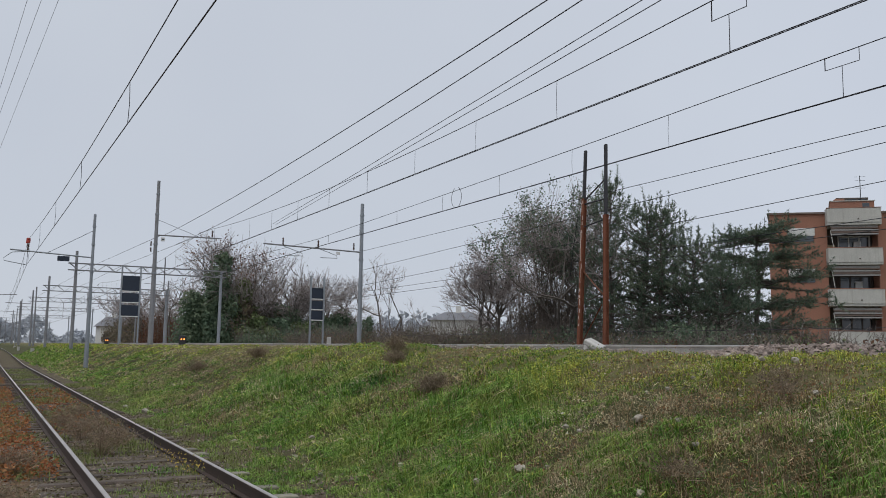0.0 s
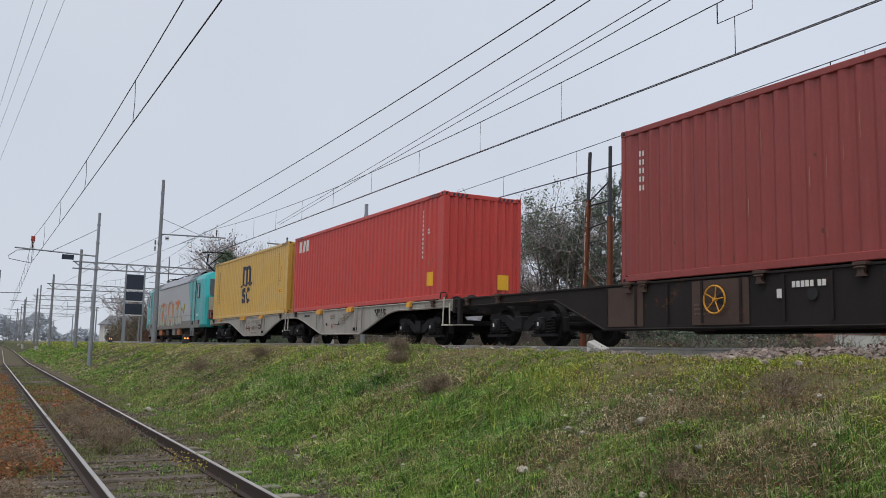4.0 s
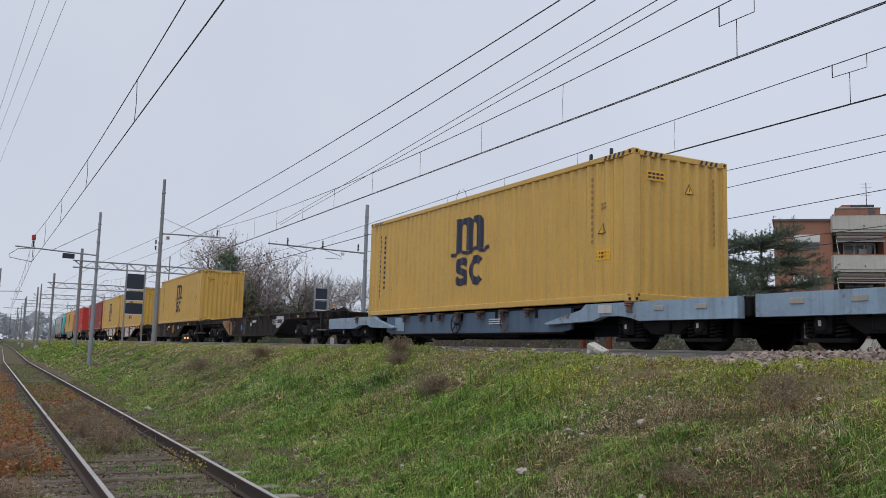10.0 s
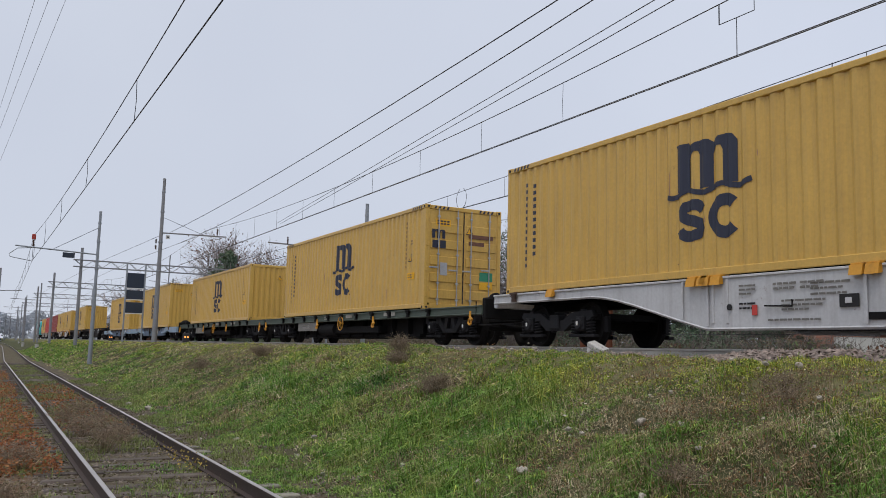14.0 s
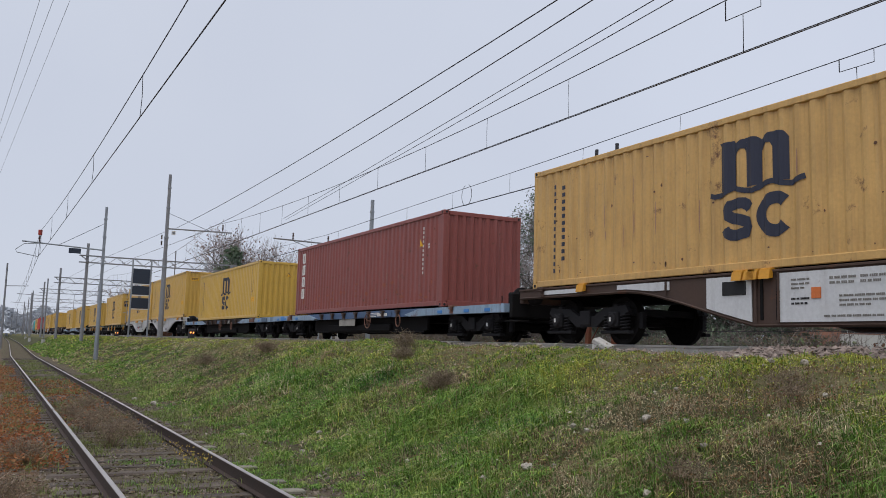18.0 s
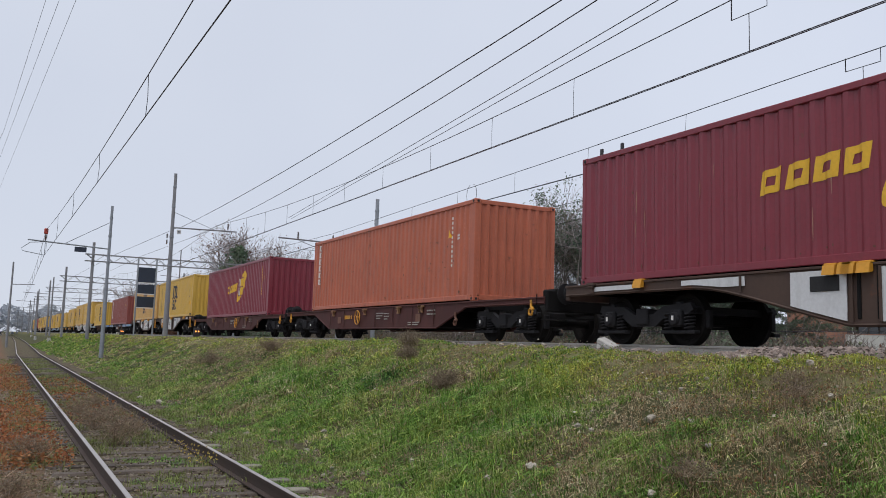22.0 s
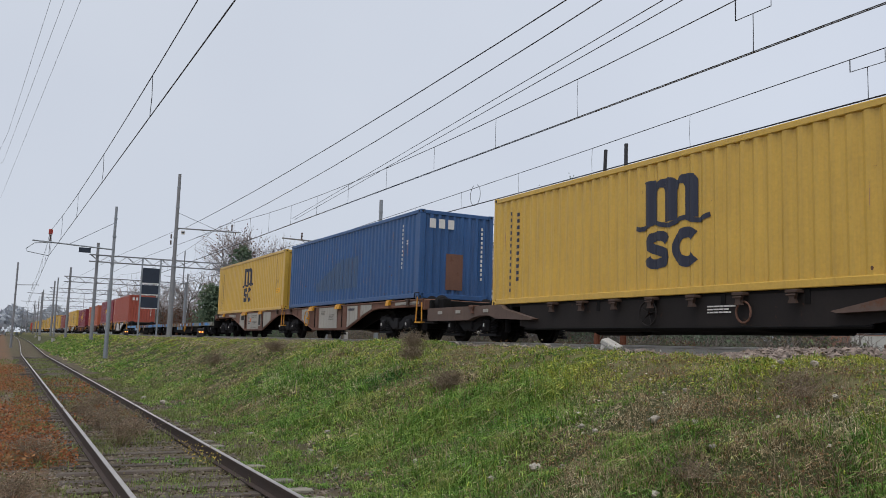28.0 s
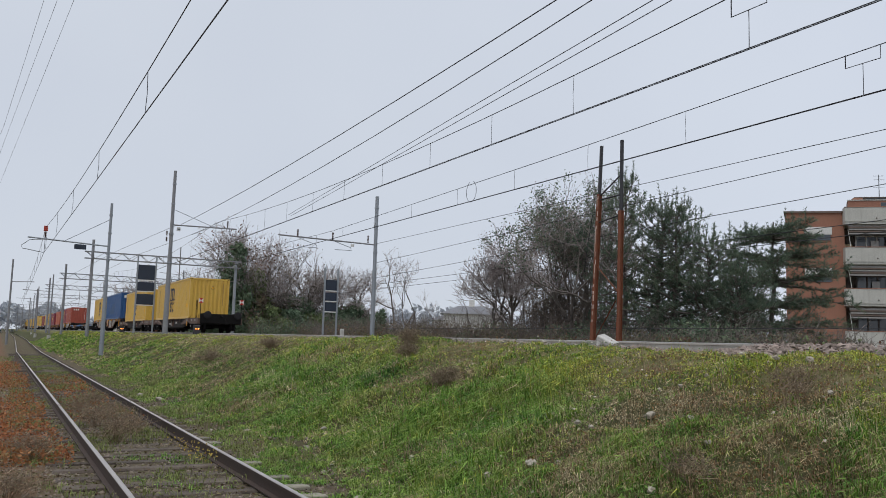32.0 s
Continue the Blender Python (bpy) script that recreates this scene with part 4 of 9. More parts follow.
ARCHES = [(0.0, 0), (0.0, 0.93), (-0.02, 1.0), (0.2, 1.0), (0.24, 0.93), (0.32, 0.985), (0.44, 1.0), (0.54, 0.97), (0.61, 0.89), (0.70, 0.985), (0.82, 1.0), (0.93, 0.95), (0.985, 0.82), (0.985, 0), (0.76, 0),
          (0.76, 0.70), (0.735, 0.79), (0.68, 0.80), (0.63, 0.72), (0.61, 0.66), (0.61, 0), (0.38, 0), (0.38, 0.70), (0.355, 0.79), (0.30, 0.80), (0.25, 0.72), (0.23, 0.66), (0.23, 0)]


def emblem(k=1.0):
    """A navy emblem: twin arches over a wavy line, with an open ring and a double bend below."""
    u0, z0 = 5.42, 0.66 * k
    arches = [(u0 + a * 1.36, z0 + 0.86 + b * 0.84) for a, b in ARCHES]
    wave = stroke([(5.20, z0 + 0.81), (5.30, z0 + 0.78), (5.45, z0 + 0.80), (5.66, z0 + 0.885), (5.86, z0 + 0.82), (6.08, z0 + 0.78), (6.30, z0 + 0.86), (6.46, z0 + 0.885), (6.62, z0 + 0.82), (6.80, z0 + 0.79), (7.04, z0 + 0.87)], 0.09)
    bend = stroke([(6.00, z0 + 0.50), (5.96, z0 + 0.555), (5.88, z0 + 0.60), (5.74, z0 + 0.61), (5.60, z0 + 0.585), (5.535, z0 + 0.51), (5.555, z0 + 0.425), (5.66, z0 + 0.365), (5.82, z0 + 0.325), (5.94, z0 + 0.275), (5.975, z0 + 0.19), (5.92, z0 + 0.105), (5.77, z0 + 0.07), (5.62, z0 + 0.085), (5.53, z0 + 0.13), (5.50, z0 + 0.20)], 0.19)
    ring_ = stroke(arc(6.49, z0 + 0.34, 0.25, 0.27, 42, 318, 22), 0.20)
    return [arches], [wave], [bend], [ring_]


def bars(u, ztop, n, w, h, gap):
    return [[[(u, ztop - i * (h + gap)), (u + w, ztop - i * (h + gap)), (u + w, ztop - i * (h + gap) - h), (u, ztop - i * (h + gap) - h)]] for i in range(n)]


SHEETS = {}


def shared(key, make):
    if key not in SHEETS:
        SHEETS[key] = make()
    return SHEETS[key]


def mesh_of(shape, name, material):
    o = shape.ob(name, material)
    d = o.data
    bpy.data.objects.remove(o)
    return d


def welded(me):
    b = bmesh.new()
    b.from_mesh(me)
    bmesh.ops.remove_doubles(b, verts=b.verts, dist=0.003)
    b.to_mesh(me)
    b.free()
    return me


def copy_part(name, me, parent, m=None, label=""):
    o = new(name, me)
    o.parent = parent
    if m is not None:
        o.matrix_basis = m
    return tagged(o, label)


def side_sheet(H, sign):
    s = Shape()
    for u in KNOTS:
        x = sign * (CW / 2 - 0.014 - dent(u))
        s.v += [(x, CL / 2 - u, 0.15), (x, CL / 2 - u, H - 0.10)]
    s.f = [(2 * i, 2 * i + 2, 2 * i + 3, 2 * i + 1) for i in range(len(KNOTS) - 1)]
    return s


def end_sheet(H, y, sign):
    s, pts, x = Shape(), [], -CW / 2 + 0.1
    n = 9
    w = (CW - 0.2) / n
    for i in range(n):
        for k, d in ((0, 0.0), (0.3, 0.0), (0.5, 0.045), (0.8, 0.045)):
            pts.append((x + (i + k) * w, d))
    pts.append((CW / 2 - 0.1, 0.0))
    for px, d in pts:
        s.v += [(px, y - sign * (0.006 + d), 0.16), (px, y - sign * (0.006 + d), H - 0.12)]
    s.f = [(2 * i, 2 * i + 2, 2 * i + 3, 2 * i + 1) for i in range(len(pts) - 1)]
    return s


def container(label, colour, H, front, deck, marks, doors=False, group="shipping containers"):
    """A forty-foot box: corrugated walls in a frame of rails, posts and corner castings."""
    t = empty("shipping_container")
    tagged(t, label, "shipping container", group)
    c, w, l = P[colour], CW / 2, CL / 2
    for sg in (-1, 1):
        copy_part("side_wall", shared(("side", colour, H, sg), lambda: mesh_of(side_sheet(H, sg), "side_wall", c)), t)
    copy_part("front_wall", shared(("end", colour, H, 1), lambda: mesh_of(end_sheet(H, l, 1), "front_wall", c)), t)
    if not doors:
        copy_part("rear_wall", shared(("end", colour, H, -1), lambda: mesh_of(end_sheet(H, -l, -1), "rear_wall", c)), t)
    copy_part("roof_sheet", shared(("roof", colour, H), lambda: mesh_of(roof_sheet(H), "roof_sheet", c)), t)
    copy_part("floor_frame", shared(("floor", H), lambda: mesh_of(floor_frame(), "floor_frame", P["under"])), t)
    for sg in (-1, 1):
        a, b = sorted((sg * w, sg * (w - 0.06)))
        copy_part("top_rail", shared(("top", colour, H, sg), lambda: mesh_of(Shape().box(a, b, -l + 0.16, l - 0.16, H - 0.12, H - 0.01, 0.012), "top_rail", c)), t)
        copy_part("bottom_rail", shared(("bot", colour, sg), lambda: mesh_of(Shape().box(a, b, -l + 0.16, l - 0.16, 0.03, 0.16, 0.012), "bottom_rail", c)), t)
        for y in (-l, l):
            d, e = sorted((y, y - math.copysign(0.11, y)))
            p, q = sorted((sg * w, sg * (w - 0.12)))
            copy_part("corner_post", shared(("post", colour, H, sg, y > 0), lambda: mesh_of(Shape().box(p, q, d, e, 0.11, H - 0.11, 0.012), "corner_post", c)), t)
    for y in (-l, l):
        d, e = sorted((y, y - math.copysign(0.09, y)))
        copy_part("end_header", shared(("head", colour, H, y > 0), lambda: mesh_of(Shape().box(-w + 0.17, w - 0.17, d, e, H - 0.13, H - 0.015, 0.012), "end_header", c)), t)
        copy_part("end_sill", shared(("sill", colour, y > 0), lambda: mesh_of(Shape().box(-w + 0.17, w - 0.17, d, e, 0.03, 0.17, 0.012), "end_sill", c)), t)
        for sg in (-1, 1):
            for z in (0, H - 0.118):
                copy_part("corner_casting", shared(("cast", colour, sg, y > 0, z > 1), lambda: mesh_of(casting(sg, math.copysign(1, y)), "corner_casting", c)), t, pose(sg * w, y, z))
    for y in (-l, l):
        for z in (0, H - 0.118):
            copy_part("casting_slot", shared(("slot", 0), lambda: mesh_of(Shape().lathe([(0.0, -0.007), (0.034, -0.007), (0.034, 0.0)], (0, 0, 0), 0, 12), "casting_slot", P["gasket"])), t, pose(-w - 0.004, y - math.copysign(0.09, y), z + 0.06), "dark oval opening")
            if y < 0:
                for x in (-w + 0.08, w - 0.08):
                    copy_part("casting_slot", shared(("slot", 1), lambda: mesh_of(Shape().lathe([(0.0, -0.007), (0.032, -0.007), (0.032, 0.0)], (0, 0, 0), 1, 12), "casting_slot", P["gasket"])), t, pose(x, y - 0.004, z + 0.06), "dark oval opening")
    if doors:
        door_end(t, colour, H)
    marks(t, H)
    if colour in WEAR:
        wear(t, H, int(-front * 7), *WEAR[colour])
    MOVING.append((t, front - l, deck + RAIL))
    return t


WEAR = {"orange": (70, 26), "rust_red": (80, 30), "brown_red": (80, 14), "maroon": (40, 14), "dark_red": (34, 22), "worn_yellow": (40, 16), "blue": (44, 26), "red": (12, 14), "yellow": (3, 6), "bright_yellow": (3, 6)}


def wear(t, H, seed, spots, scratches):
    """Rust spots low on the visible side, and pale scrapes down the ribs."""
    rng = random.Random(seed)
    for name, n, mat in (("rust_spot_mass", spots, "spot"), ("scrape_mass", scratches, "scrape")):
        s = Shape()
        for i in range(n):
            u = rng.uniform(0.3, CL - 0.3)
            if mat == "scrape":
                u = 0.2 + 0.2787 * (rng.randrange(1, 41) + rng.uniform(0.02, 0.22))
                z, w, h = rng.uniform(0.3, H - 0.9), rng.uniform(0.005, 0.014), rng.uniform(0.12, 0.75)
            else:
                z, w = 0.2 + (H - 0.5) * rng.random() ** 2.6, rng.uniform(0.008, 0.032)
                h = w * rng.uniform(0.8, 3.5)
            q = [(u + w * math.cos(a) * rng.uniform(0.6, 1.1), z + h * 0.5 * (1 + math.sin(a) * rng.uniform(0.7, 1.0))) for a in [j * 2 * math.pi / 7 for j in range(7)]]
            p = paint_on([q], on_side, 0.003, 0.03)
            s.add(p.v, p.f)
        tagged(s.ob(name, P[mat], t, "dark rust spots" if mat == "spot" else "pale vertical scrapes"), kind="stuff")
    if spots < 80:
        return
    s = Shape()
    for i in range(46):
        u, z = rng.uniform(0.4, CL - 0.5), 0.2 + 0.75 * rng.random() ** 1.6
        w, h = rng.uniform(0.03, 0.16), rng.uniform(0.02, 0.09)
        q = [(u + w * math.cos(g) * rng.uniform(0.45, 1.2), z + h * math.sin(g) * rng.uniform(0.45, 1.2)) for g in [j * 2 * math.pi / 11 for j in range(11)]]
        p = paint_on([q], on_side, 0.0025, 0.03)
        s.add(p.v, p.f)
    tagged(s.ob("primer_patch_mass", P["primer"], t, "scuffed orange-red patches low on the side"), kind="stuff")


def casting(sg, sy):
    s = Shape()
    a, b = sorted((sg * 0.004, -sg * 0.158))
    d, e = sorted((sy * 0.004, -sy * 0.174))
    s.box(a, b, d, e, 0.0, 0.118, 0.012)
    return s


def roof_sheet(H):
    s, n = Shape(), 44
    for i in range(n * 2 + 1):
        y = -CL / 2 + 0.1 + (CL - 0.2) * i / (n * 2)
        z = H - 0.03 - (0.022 if i % 2 else 0.0)
        s.v += [(-CW / 2 + 0.05, y, z), (CW / 2 - 0.05, y, z)]
    s.f = [(2 * i, 2 * i + 1, 2 * i + 3, 2 * i + 2) for i in range(n * 2)]
    return s


def floor_frame():
    s = Shape().box(-CW / 2 + 0.07, CW / 2 - 0.07, -CL / 2 + 0.1, CL / 2 - 0.1, 0.14, 0.17)
    for i in range(30):
        y = -CL / 2 + 0.4 + i * (CL - 0.8) / 29
        s.box(-CW / 2 + 0.07, CW / 2 - 0.07, y - 0.02, y + 0.02, 0.04, 0.14)
    return s


def door_end(t, colour, H):
    y = -CL / 2
    for sg in (-1, 1):
        a, b = sorted((sg * 0.012, sg * (CW / 2 - 0.11)))
        d = Shape().box(a, b, y + 0.02, y + 0.05, 0.17, H - 0.13, 0.008)
        for i in range(5):
            z = 0.3 + i * (H - 0.6) / 5
            d.box(a + 0.06, b - 0.06, y - 0.004, y + 0.03, z, z + (H - 0.6) / 5 * 0.55, 0.012)
        d = d.ob("door_leaf", P[colour], t, "yellow ribbed door leaf")
        for dx in (0.22, 0.82):
            x = sg * dx
            Shape().tube([(x, y - 0.03, 0.12), (x, y - 0.03, H - 0.1)], 0.017, 8).ob("locking_bar", P["zinc"], d, "galvanised locking bar")
            hb = Shape().box(min(x, x - 0.28), max(x, x - 0.28), y - 0.055, y - 0.035, 1.05 + dx * 0.1, 1.09 + dx * 0.1, 0.006)
            hb.ob("lock_handle", P["zinc"], d, "galvanised handle")
            br = Shape()
            for z in (0.25, 0.7, 1.5, H - 0.35):
                br.box(x - 0.04, x + 0.04, y - 0.045, y - 0.005, z, z + 0.05, 0.006)
            br.ob("bar_guides", P["zinc"], d)
        hg = Shape()
        for i in range(4):
            z = 0.4 + i * (H - 0.8) / 3
            hg.box(sg * (CW / 2 - 0.06) - 0.045, sg * (CW / 2 - 0.06) + 0.045, y - 0.012, y + 0.02, z - 0.06, z + 0.06, 0.006)
        hg.ob("hinges", P[colour], d)
    Shape().box(-0.014, 0.014, y + 0.01, y + 0.03, 0.18, H - 0.14).ob("door_gasket", P["gasket"], t, "black rubber gasket")
    k = lambda u, z, dep: (-CW / 2 + u, y - dep, z)
    paint_on([[(0.2 + (a * 0.42), H - 0.93 + b * 0.25) for a, b in ARCHES]], k, 0.008).ob("emblem_arch", P["navy"], t, "navy emblem")
    Shape().box(-CW / 2 + 0.22, -CW / 2 + 0.42, y - 0.008, y - 0.003, H - 1.2, H - 0.98).ob("emblem_block", P["navy"], t)
    Shape().box(-CW / 2 + 0.46, -CW / 2 + 0.64, y - 0.008, y - 0.003, H - 1.2, H - 0.98).ob("emblem_block", P["navy"], t)
    Shape().box(-0.75, -0.52, y - 0.008, y - 0.003, 0.95, 1.3).ob("data_plate", P["zinc"], t, "grey data plate")
    Shape().box(0.52, 0.95, y - 0.008, y - 0.003, 0.85, 1.1).ob("green_sticker", P["gr_green"], t, "green notice")
    Shape().box(0.52, 0.95, y - 0.010, y - 0.004, 0.62, 0.82).ob("sticker", P["sticker"], t, "orange notice")
    for i in range(2):
        Shape().box(0.15, 0.95 - 0.3 * i, y - 0.008, y - 0.003, H - 0.86 - 0.2 * i, H - 0.75 - 0.2 * i).ob("number_bar", P["frame_brown"], t)


P["gr_green"] = paint("green_notice", (0.03, 0.25, 0.14), 0.5, 0.05)


def notice(t, u, z, w, h, at):
    """An orange notice with two dark lines of small print."""
    o = paint_on([[(u, z), (u + w, z), (u + w, z + h), (u, z + h)]], at, 0.006).ob("sticker", P["sticker"], t, "orange notice")
    for k in (0.2, 0.58):
        for i in range(4):
            a = u + w * (0.08 + 0.22 * i)
            paint_on([[(a, z + h * k), (a + w * 0.17, z + h * k), (a + w * 0.17, z + h * (k + 0.22)), (a, z + h * (k + 0.22))]], at, 0.009, 0.1).ob("print_bar", P["navy"], o)


def triangle(t, u, z, w, at):
    """A yellow hazard triangle inside a dark border."""
    o = paint_on([[(u, z), (u + w, z), (u + w / 2, z + w * 0.88)]], at, 0.005).ob("hazard_triangle", P["navy"], t, "yellow hazard triangle with a dark border")
    g = w * 0.085
    paint_on([[(u + g * 1.3, z + g * 0.8), (u + w - g * 1.3, z + g * 0.8), (u + w / 2, z + w * 0.88 - g * 1.6)]], at, 0.009).ob("triangle_field", P["sticker"], o)
    paint_on([[(u + w * 0.47, z + w * 0.22), (u + w * 0.56, z + w * 0.22), (u + w * 0.60, z + w * 0.55), (u + w * 0.5, z + w * 0.55)]], at, 0.012, 0.1).ob("bolt_mark", P["navy"], o)


def rear_side_marks(t, H, colour, sticker=True):
    """Small numbers, hazard triangle and notices at the rear of the visible side and on the rear wall."""
    y = -CL / 2
    k = lambda a, z, dep: (-CW / 2 + a, y - dep, z)
    for q in bars(CL - 1.28, H * 0.87, 11, 0.055, 0.075, 0.05):
        paint_on(q, on_side, 0.004, 0.05).ob("number_bar", colour, t)
    for u in (CL - 0.98, CL - 0.86):
        for q in bars(u, H * 0.68, 2, 0.07, 0.05, 0.03):
            paint_on(q, on_side, 0.004, 0.05).ob("number_bar", colour, t)
    if sticker:
        triangle(t, CL - 1.05, H * 0.47, 0.26, on_side)
        notice(t, CL - 1.10, H * 0.295, 0.40, 0.19, on_side)
        if H > 2.8:
            notice(t, 0.32, H * 0.80, 0.46, 0.19, k)
        triangle(t, 1.28, H * 0.74, 0.24, k)
        for q in bars(CW - 0.42, H * 0.87, 11, 0.055, 0.075, 0.05):
            paint_on(q, k, 0.004, 0.1).ob("number_bar", colour, t)


def stripes(t, H):
    """Black and yellow warning dashes at the top corners of tall boxes."""
    for u0 in (0.25, CL - 0.85):
        for i in range(5):
            a = u0 + i * 0.13
            paint_on([[(a, H - 0.105), (a + 0.06, H - 0.105), (a + 0.1, H - 0.02), (a + 0.04, H - 0.02)]], lambda u, z, d: (-CW / 2 - d, CL / 2 - u, z), 0.004).ob("warning_dash", P["navy"], t)
    for x0 in (-CW / 2 + 0.25, CW / 2 - 0.75):
        for i in range(4):
            a = x0 + i * 0.13
            paint_on([[(a, H - 0.11), (a + 0.06, H - 0.11), (a + 0.1, H - 0.03), (a + 0.04, H - 0.03)]], lambda u, z, d: (u, -CL / 2 - d, z), 0.004).ob("warning_dash", P["navy"], t)


def emblem_marks(t, H):
    mid, k = (1.505, 1.0) if H > 2.8 else (1.345, 0.955)
    names = ("emblem_arch", "emblem_wave", "emblem_bend", "emblem_ring")
    for nm, depth, polys in zip(names, (0.005, 0.010, 0.005, 0.005), emblem()):
        polys = [[(u, mid + (z - 1.505) * k) for u, z in q] for q in polys]
        key = (nm, H)
        copy_part(nm, shared(key, lambda: welded(mesh_of(paint_on(polys, on_side, depth, 0.018), nm, P["navy"]))), t, label="navy emblem on the side")
    for u, n, z, w in ((0.74, 13, H * 0.845, 0.075), (1.03, 11, H * 0.825, 0.10)):
        for i, q in enumerate(bars(u, z, n, w, 0.085, 0.065)):
            copy_part("letter_bar", shared(("bar", u, i, H), lambda: mesh_of(paint_on(q, on_side, 0.005, 0.03), "letter_bar", P["navy"])), t)
    rear_side_marks(t, H, P["num_brown"])
    if H > 2.8:
        stripes(t, H)


def red_marks(t, H):
    for i in range(3):
        a = 0.52 + i * 0.34
        paint_on([[(a, H - 0.62), (a + 0.27, H - 0.62), (a + 0.31, H - 0.2), (a + 0.04, H - 0.2)]], on_side, 0.005).ob("letter_bar", P["mark_white"], t)
    rear_side_marks(t, H, P["mark_white"], False)
    for u in (CL - 0.98,):
        paint_on([[(u, H * 0.14), (u + 0.45, H * 0.14), (u + 0.45, H * 0.27), (u, H * 0.27)]], on_side, 0.006).ob("sticker", P["sticker"], t, "orange notice")
    Shape().box(CW / 2 - 0.75, CW / 2 - 0.4, -CL / 2 - 0.008, -CL / 2 - 0.003, H * 0.12, H * 0.26).ob("sticker", P["sticker"], t, "orange notice")
    stripes(t, H)


def dark_red_marks(t, H):
    for i in range(3):
        z = H * 0.74 - i * 0.34
        Shape().box(0.2, 0.95, -CL / 2 - 0.008, -CL / 2 - 0.003, z, z + 0.24).ob("sticker", P["sticker"] if i else P["gr_blue"], t, "bright notice")
    for q in bars(0.5, H * 0.84, 5, 0.1, 0.1, 0.06):
        paint_on(q, on_side, 0.005, 0.05).ob("letter_bar", P["mark_white"], t)
    rear_side_marks(t, H, P["mark_white"], False)
    paint_on([[(CL - 0.9, H * 0.18), (CL - 0.4, H * 0.18), (CL - 0.4, H * 0.28), (CL - 0.9, H * 0.28)]], on_side, 0.006).ob("sticker", P["sticker"], t, "orange notice")


def tall_letters(n, h, w, gap, u, top, colour):
    def marks(t, H):
        for i in range(n):
            z = H * top - i * (h + gap)
            paint_on([[(u, z - h), (u + w, z - h), (u + w, z), (u, z)]] + [[(u + w * 0.25, z - h * 0.82), (u + w * 0.75, z - h * 0.82), (u + w * 0.75, z - h * 0.18), (u + w * 0.25, z - h * 0.18)]], on_side, 0.005).ob("letter_block", P[colour], t, "pale letter block")
        rear_side_marks(t, H, P["mark_white"], False)
        paint_on([[(CL - 1.5, H * 0.66), (CL - 1.25, H * 0.66), (CL - 1.375, H * 0.74)]], on_side, 0.006).ob("hazard_triangle", P["sticker"], t, "yellow hazard triangle")
    return marks


def twin_marks(t, H):
    """Yellow letter blocks and a slanted yellow leaf shape with a white window."""
    for i in range(4):
        a, r = 4.52 + i * 0.50, 0.03 * i
        block = [(a, 1.18 + r), (a + 0.40, 1.22 + r), (a + 0.45, 1.60 + r), (a + 0.06, 1.56 + r)]
        hole = [(a + 0.14, 1.31 + r), (a + 0.29, 1.325 + r), (a + 0.32, 1.47 + r), (a + 0.17, 1.455 + r)]
        paint_on([block, hole], on_side, 0.005).ob("letter_block", P["mark_yellow"], t, "yellow letter block")
    leaf = []
    for i in range(32):
        g = 2 * math.pi * i / 32
        a, b = 1.02 * math.cos(g), (0.40 + 0.10 * math.cos(g)) * math.sin(g)
        leaf.append((7.35 + a * 0.72 - b * 0.62, 1.45 + a * 0.68 + b * 0.70))
    paint_on([leaf], on_side, 0.005).ob("emblem_leaf", P["mark_yellow"], t, "slanted yellow leaf emblem")
    for i, c in enumerate(("mark_white", "mark_white", "mark_yellow", "mark_yellow")):
        a = 6.78 + i * 0.21
        for z in (1.05, 1.48):
            paint_on([[(a, z), (a + 0.17, z + 0.02), (a + 0.19, z + 0.40), (a + 0.02, z + 0.38)]], on_side, 0.011).ob("window_pane", P[c], t, "window-shaped patch")
    frame_ = [[(6.72, 0.98), (7.66, 1.06), (7.72, 1.95), (6.78, 1.87)]]
    paint_on(frame_, on_side, 0.008).ob("emblem_frame", P["maroon"], t, "dark window frame")
    rear_side_marks(t, H, P["mark_yellow"], False)


def end_letters(t, H):
    for i in range(3):
        a = 0.3 + i * 0.3
        k = lambda x, z, dep: (-CW / 2 + x, -CL / 2 - dep, z)
        paint_on([[(a, H - 0.52), (a + 0.2, H - 0.52), (a + 0.2, H - 0.25), (a, H - 0.25)]], k, 0.006).ob("letter_block", P["mark_white"], t, "white letter block")
    for q in bars(CW - 0.42, H * 0.85, 12, 0.06, 0.085, 0.05):
        paint_on(q, lambda x, z, d: (-CW / 2 + x, -CL / 2 - d, z), 0.004, 0.1).ob("number_bar", P["mark_white"], t)


def rust_red_marks(t, H):
    for i in range(3):
        z = H * 0.93 - i * 0.52
        paint_on([stroke(arc(0.85, z - 0.2, 0.1, 0.17, 30 + 40 * i, 300, 10), 0.075)], on_side, 0.005).ob("letter_stroke", P["mark_white"], t, "white letter stroke")
    rear_side_marks(t, H, P["mark_white"], False)
    end_letters(t, H)


def blue_marks(t, H):
    for i in range(10):
        a = 3.2 + i * 0.42
        paint_on([[(a, 0.55), (a + 0.36, 0.55), (a + 0.36, 0.9 + 0.12 * min(i, 6)), (a, 0.85 + 0.12 * min(i, 6))]], on_side, 0.003).ob("faded_patch", P["faded_blue"], t, "faded paint patch")
    rear_side_marks(t, H, P["mark_white"], False)
    end_letters(t, H)
    Shape().box(-0.35, 0.2, -CL / 2 - 0.012, -CL / 2 - 0.003, 0.3, 1.35).ob("rust_patch", P["frame_brown"], t, "rusty repaired patch")


P["faded_blue"] = paint("faded_blue_patch", (0.055, 0.105, 0.20), 0.6, 0.4)
MOVING = []

# ---- train: running gear ----


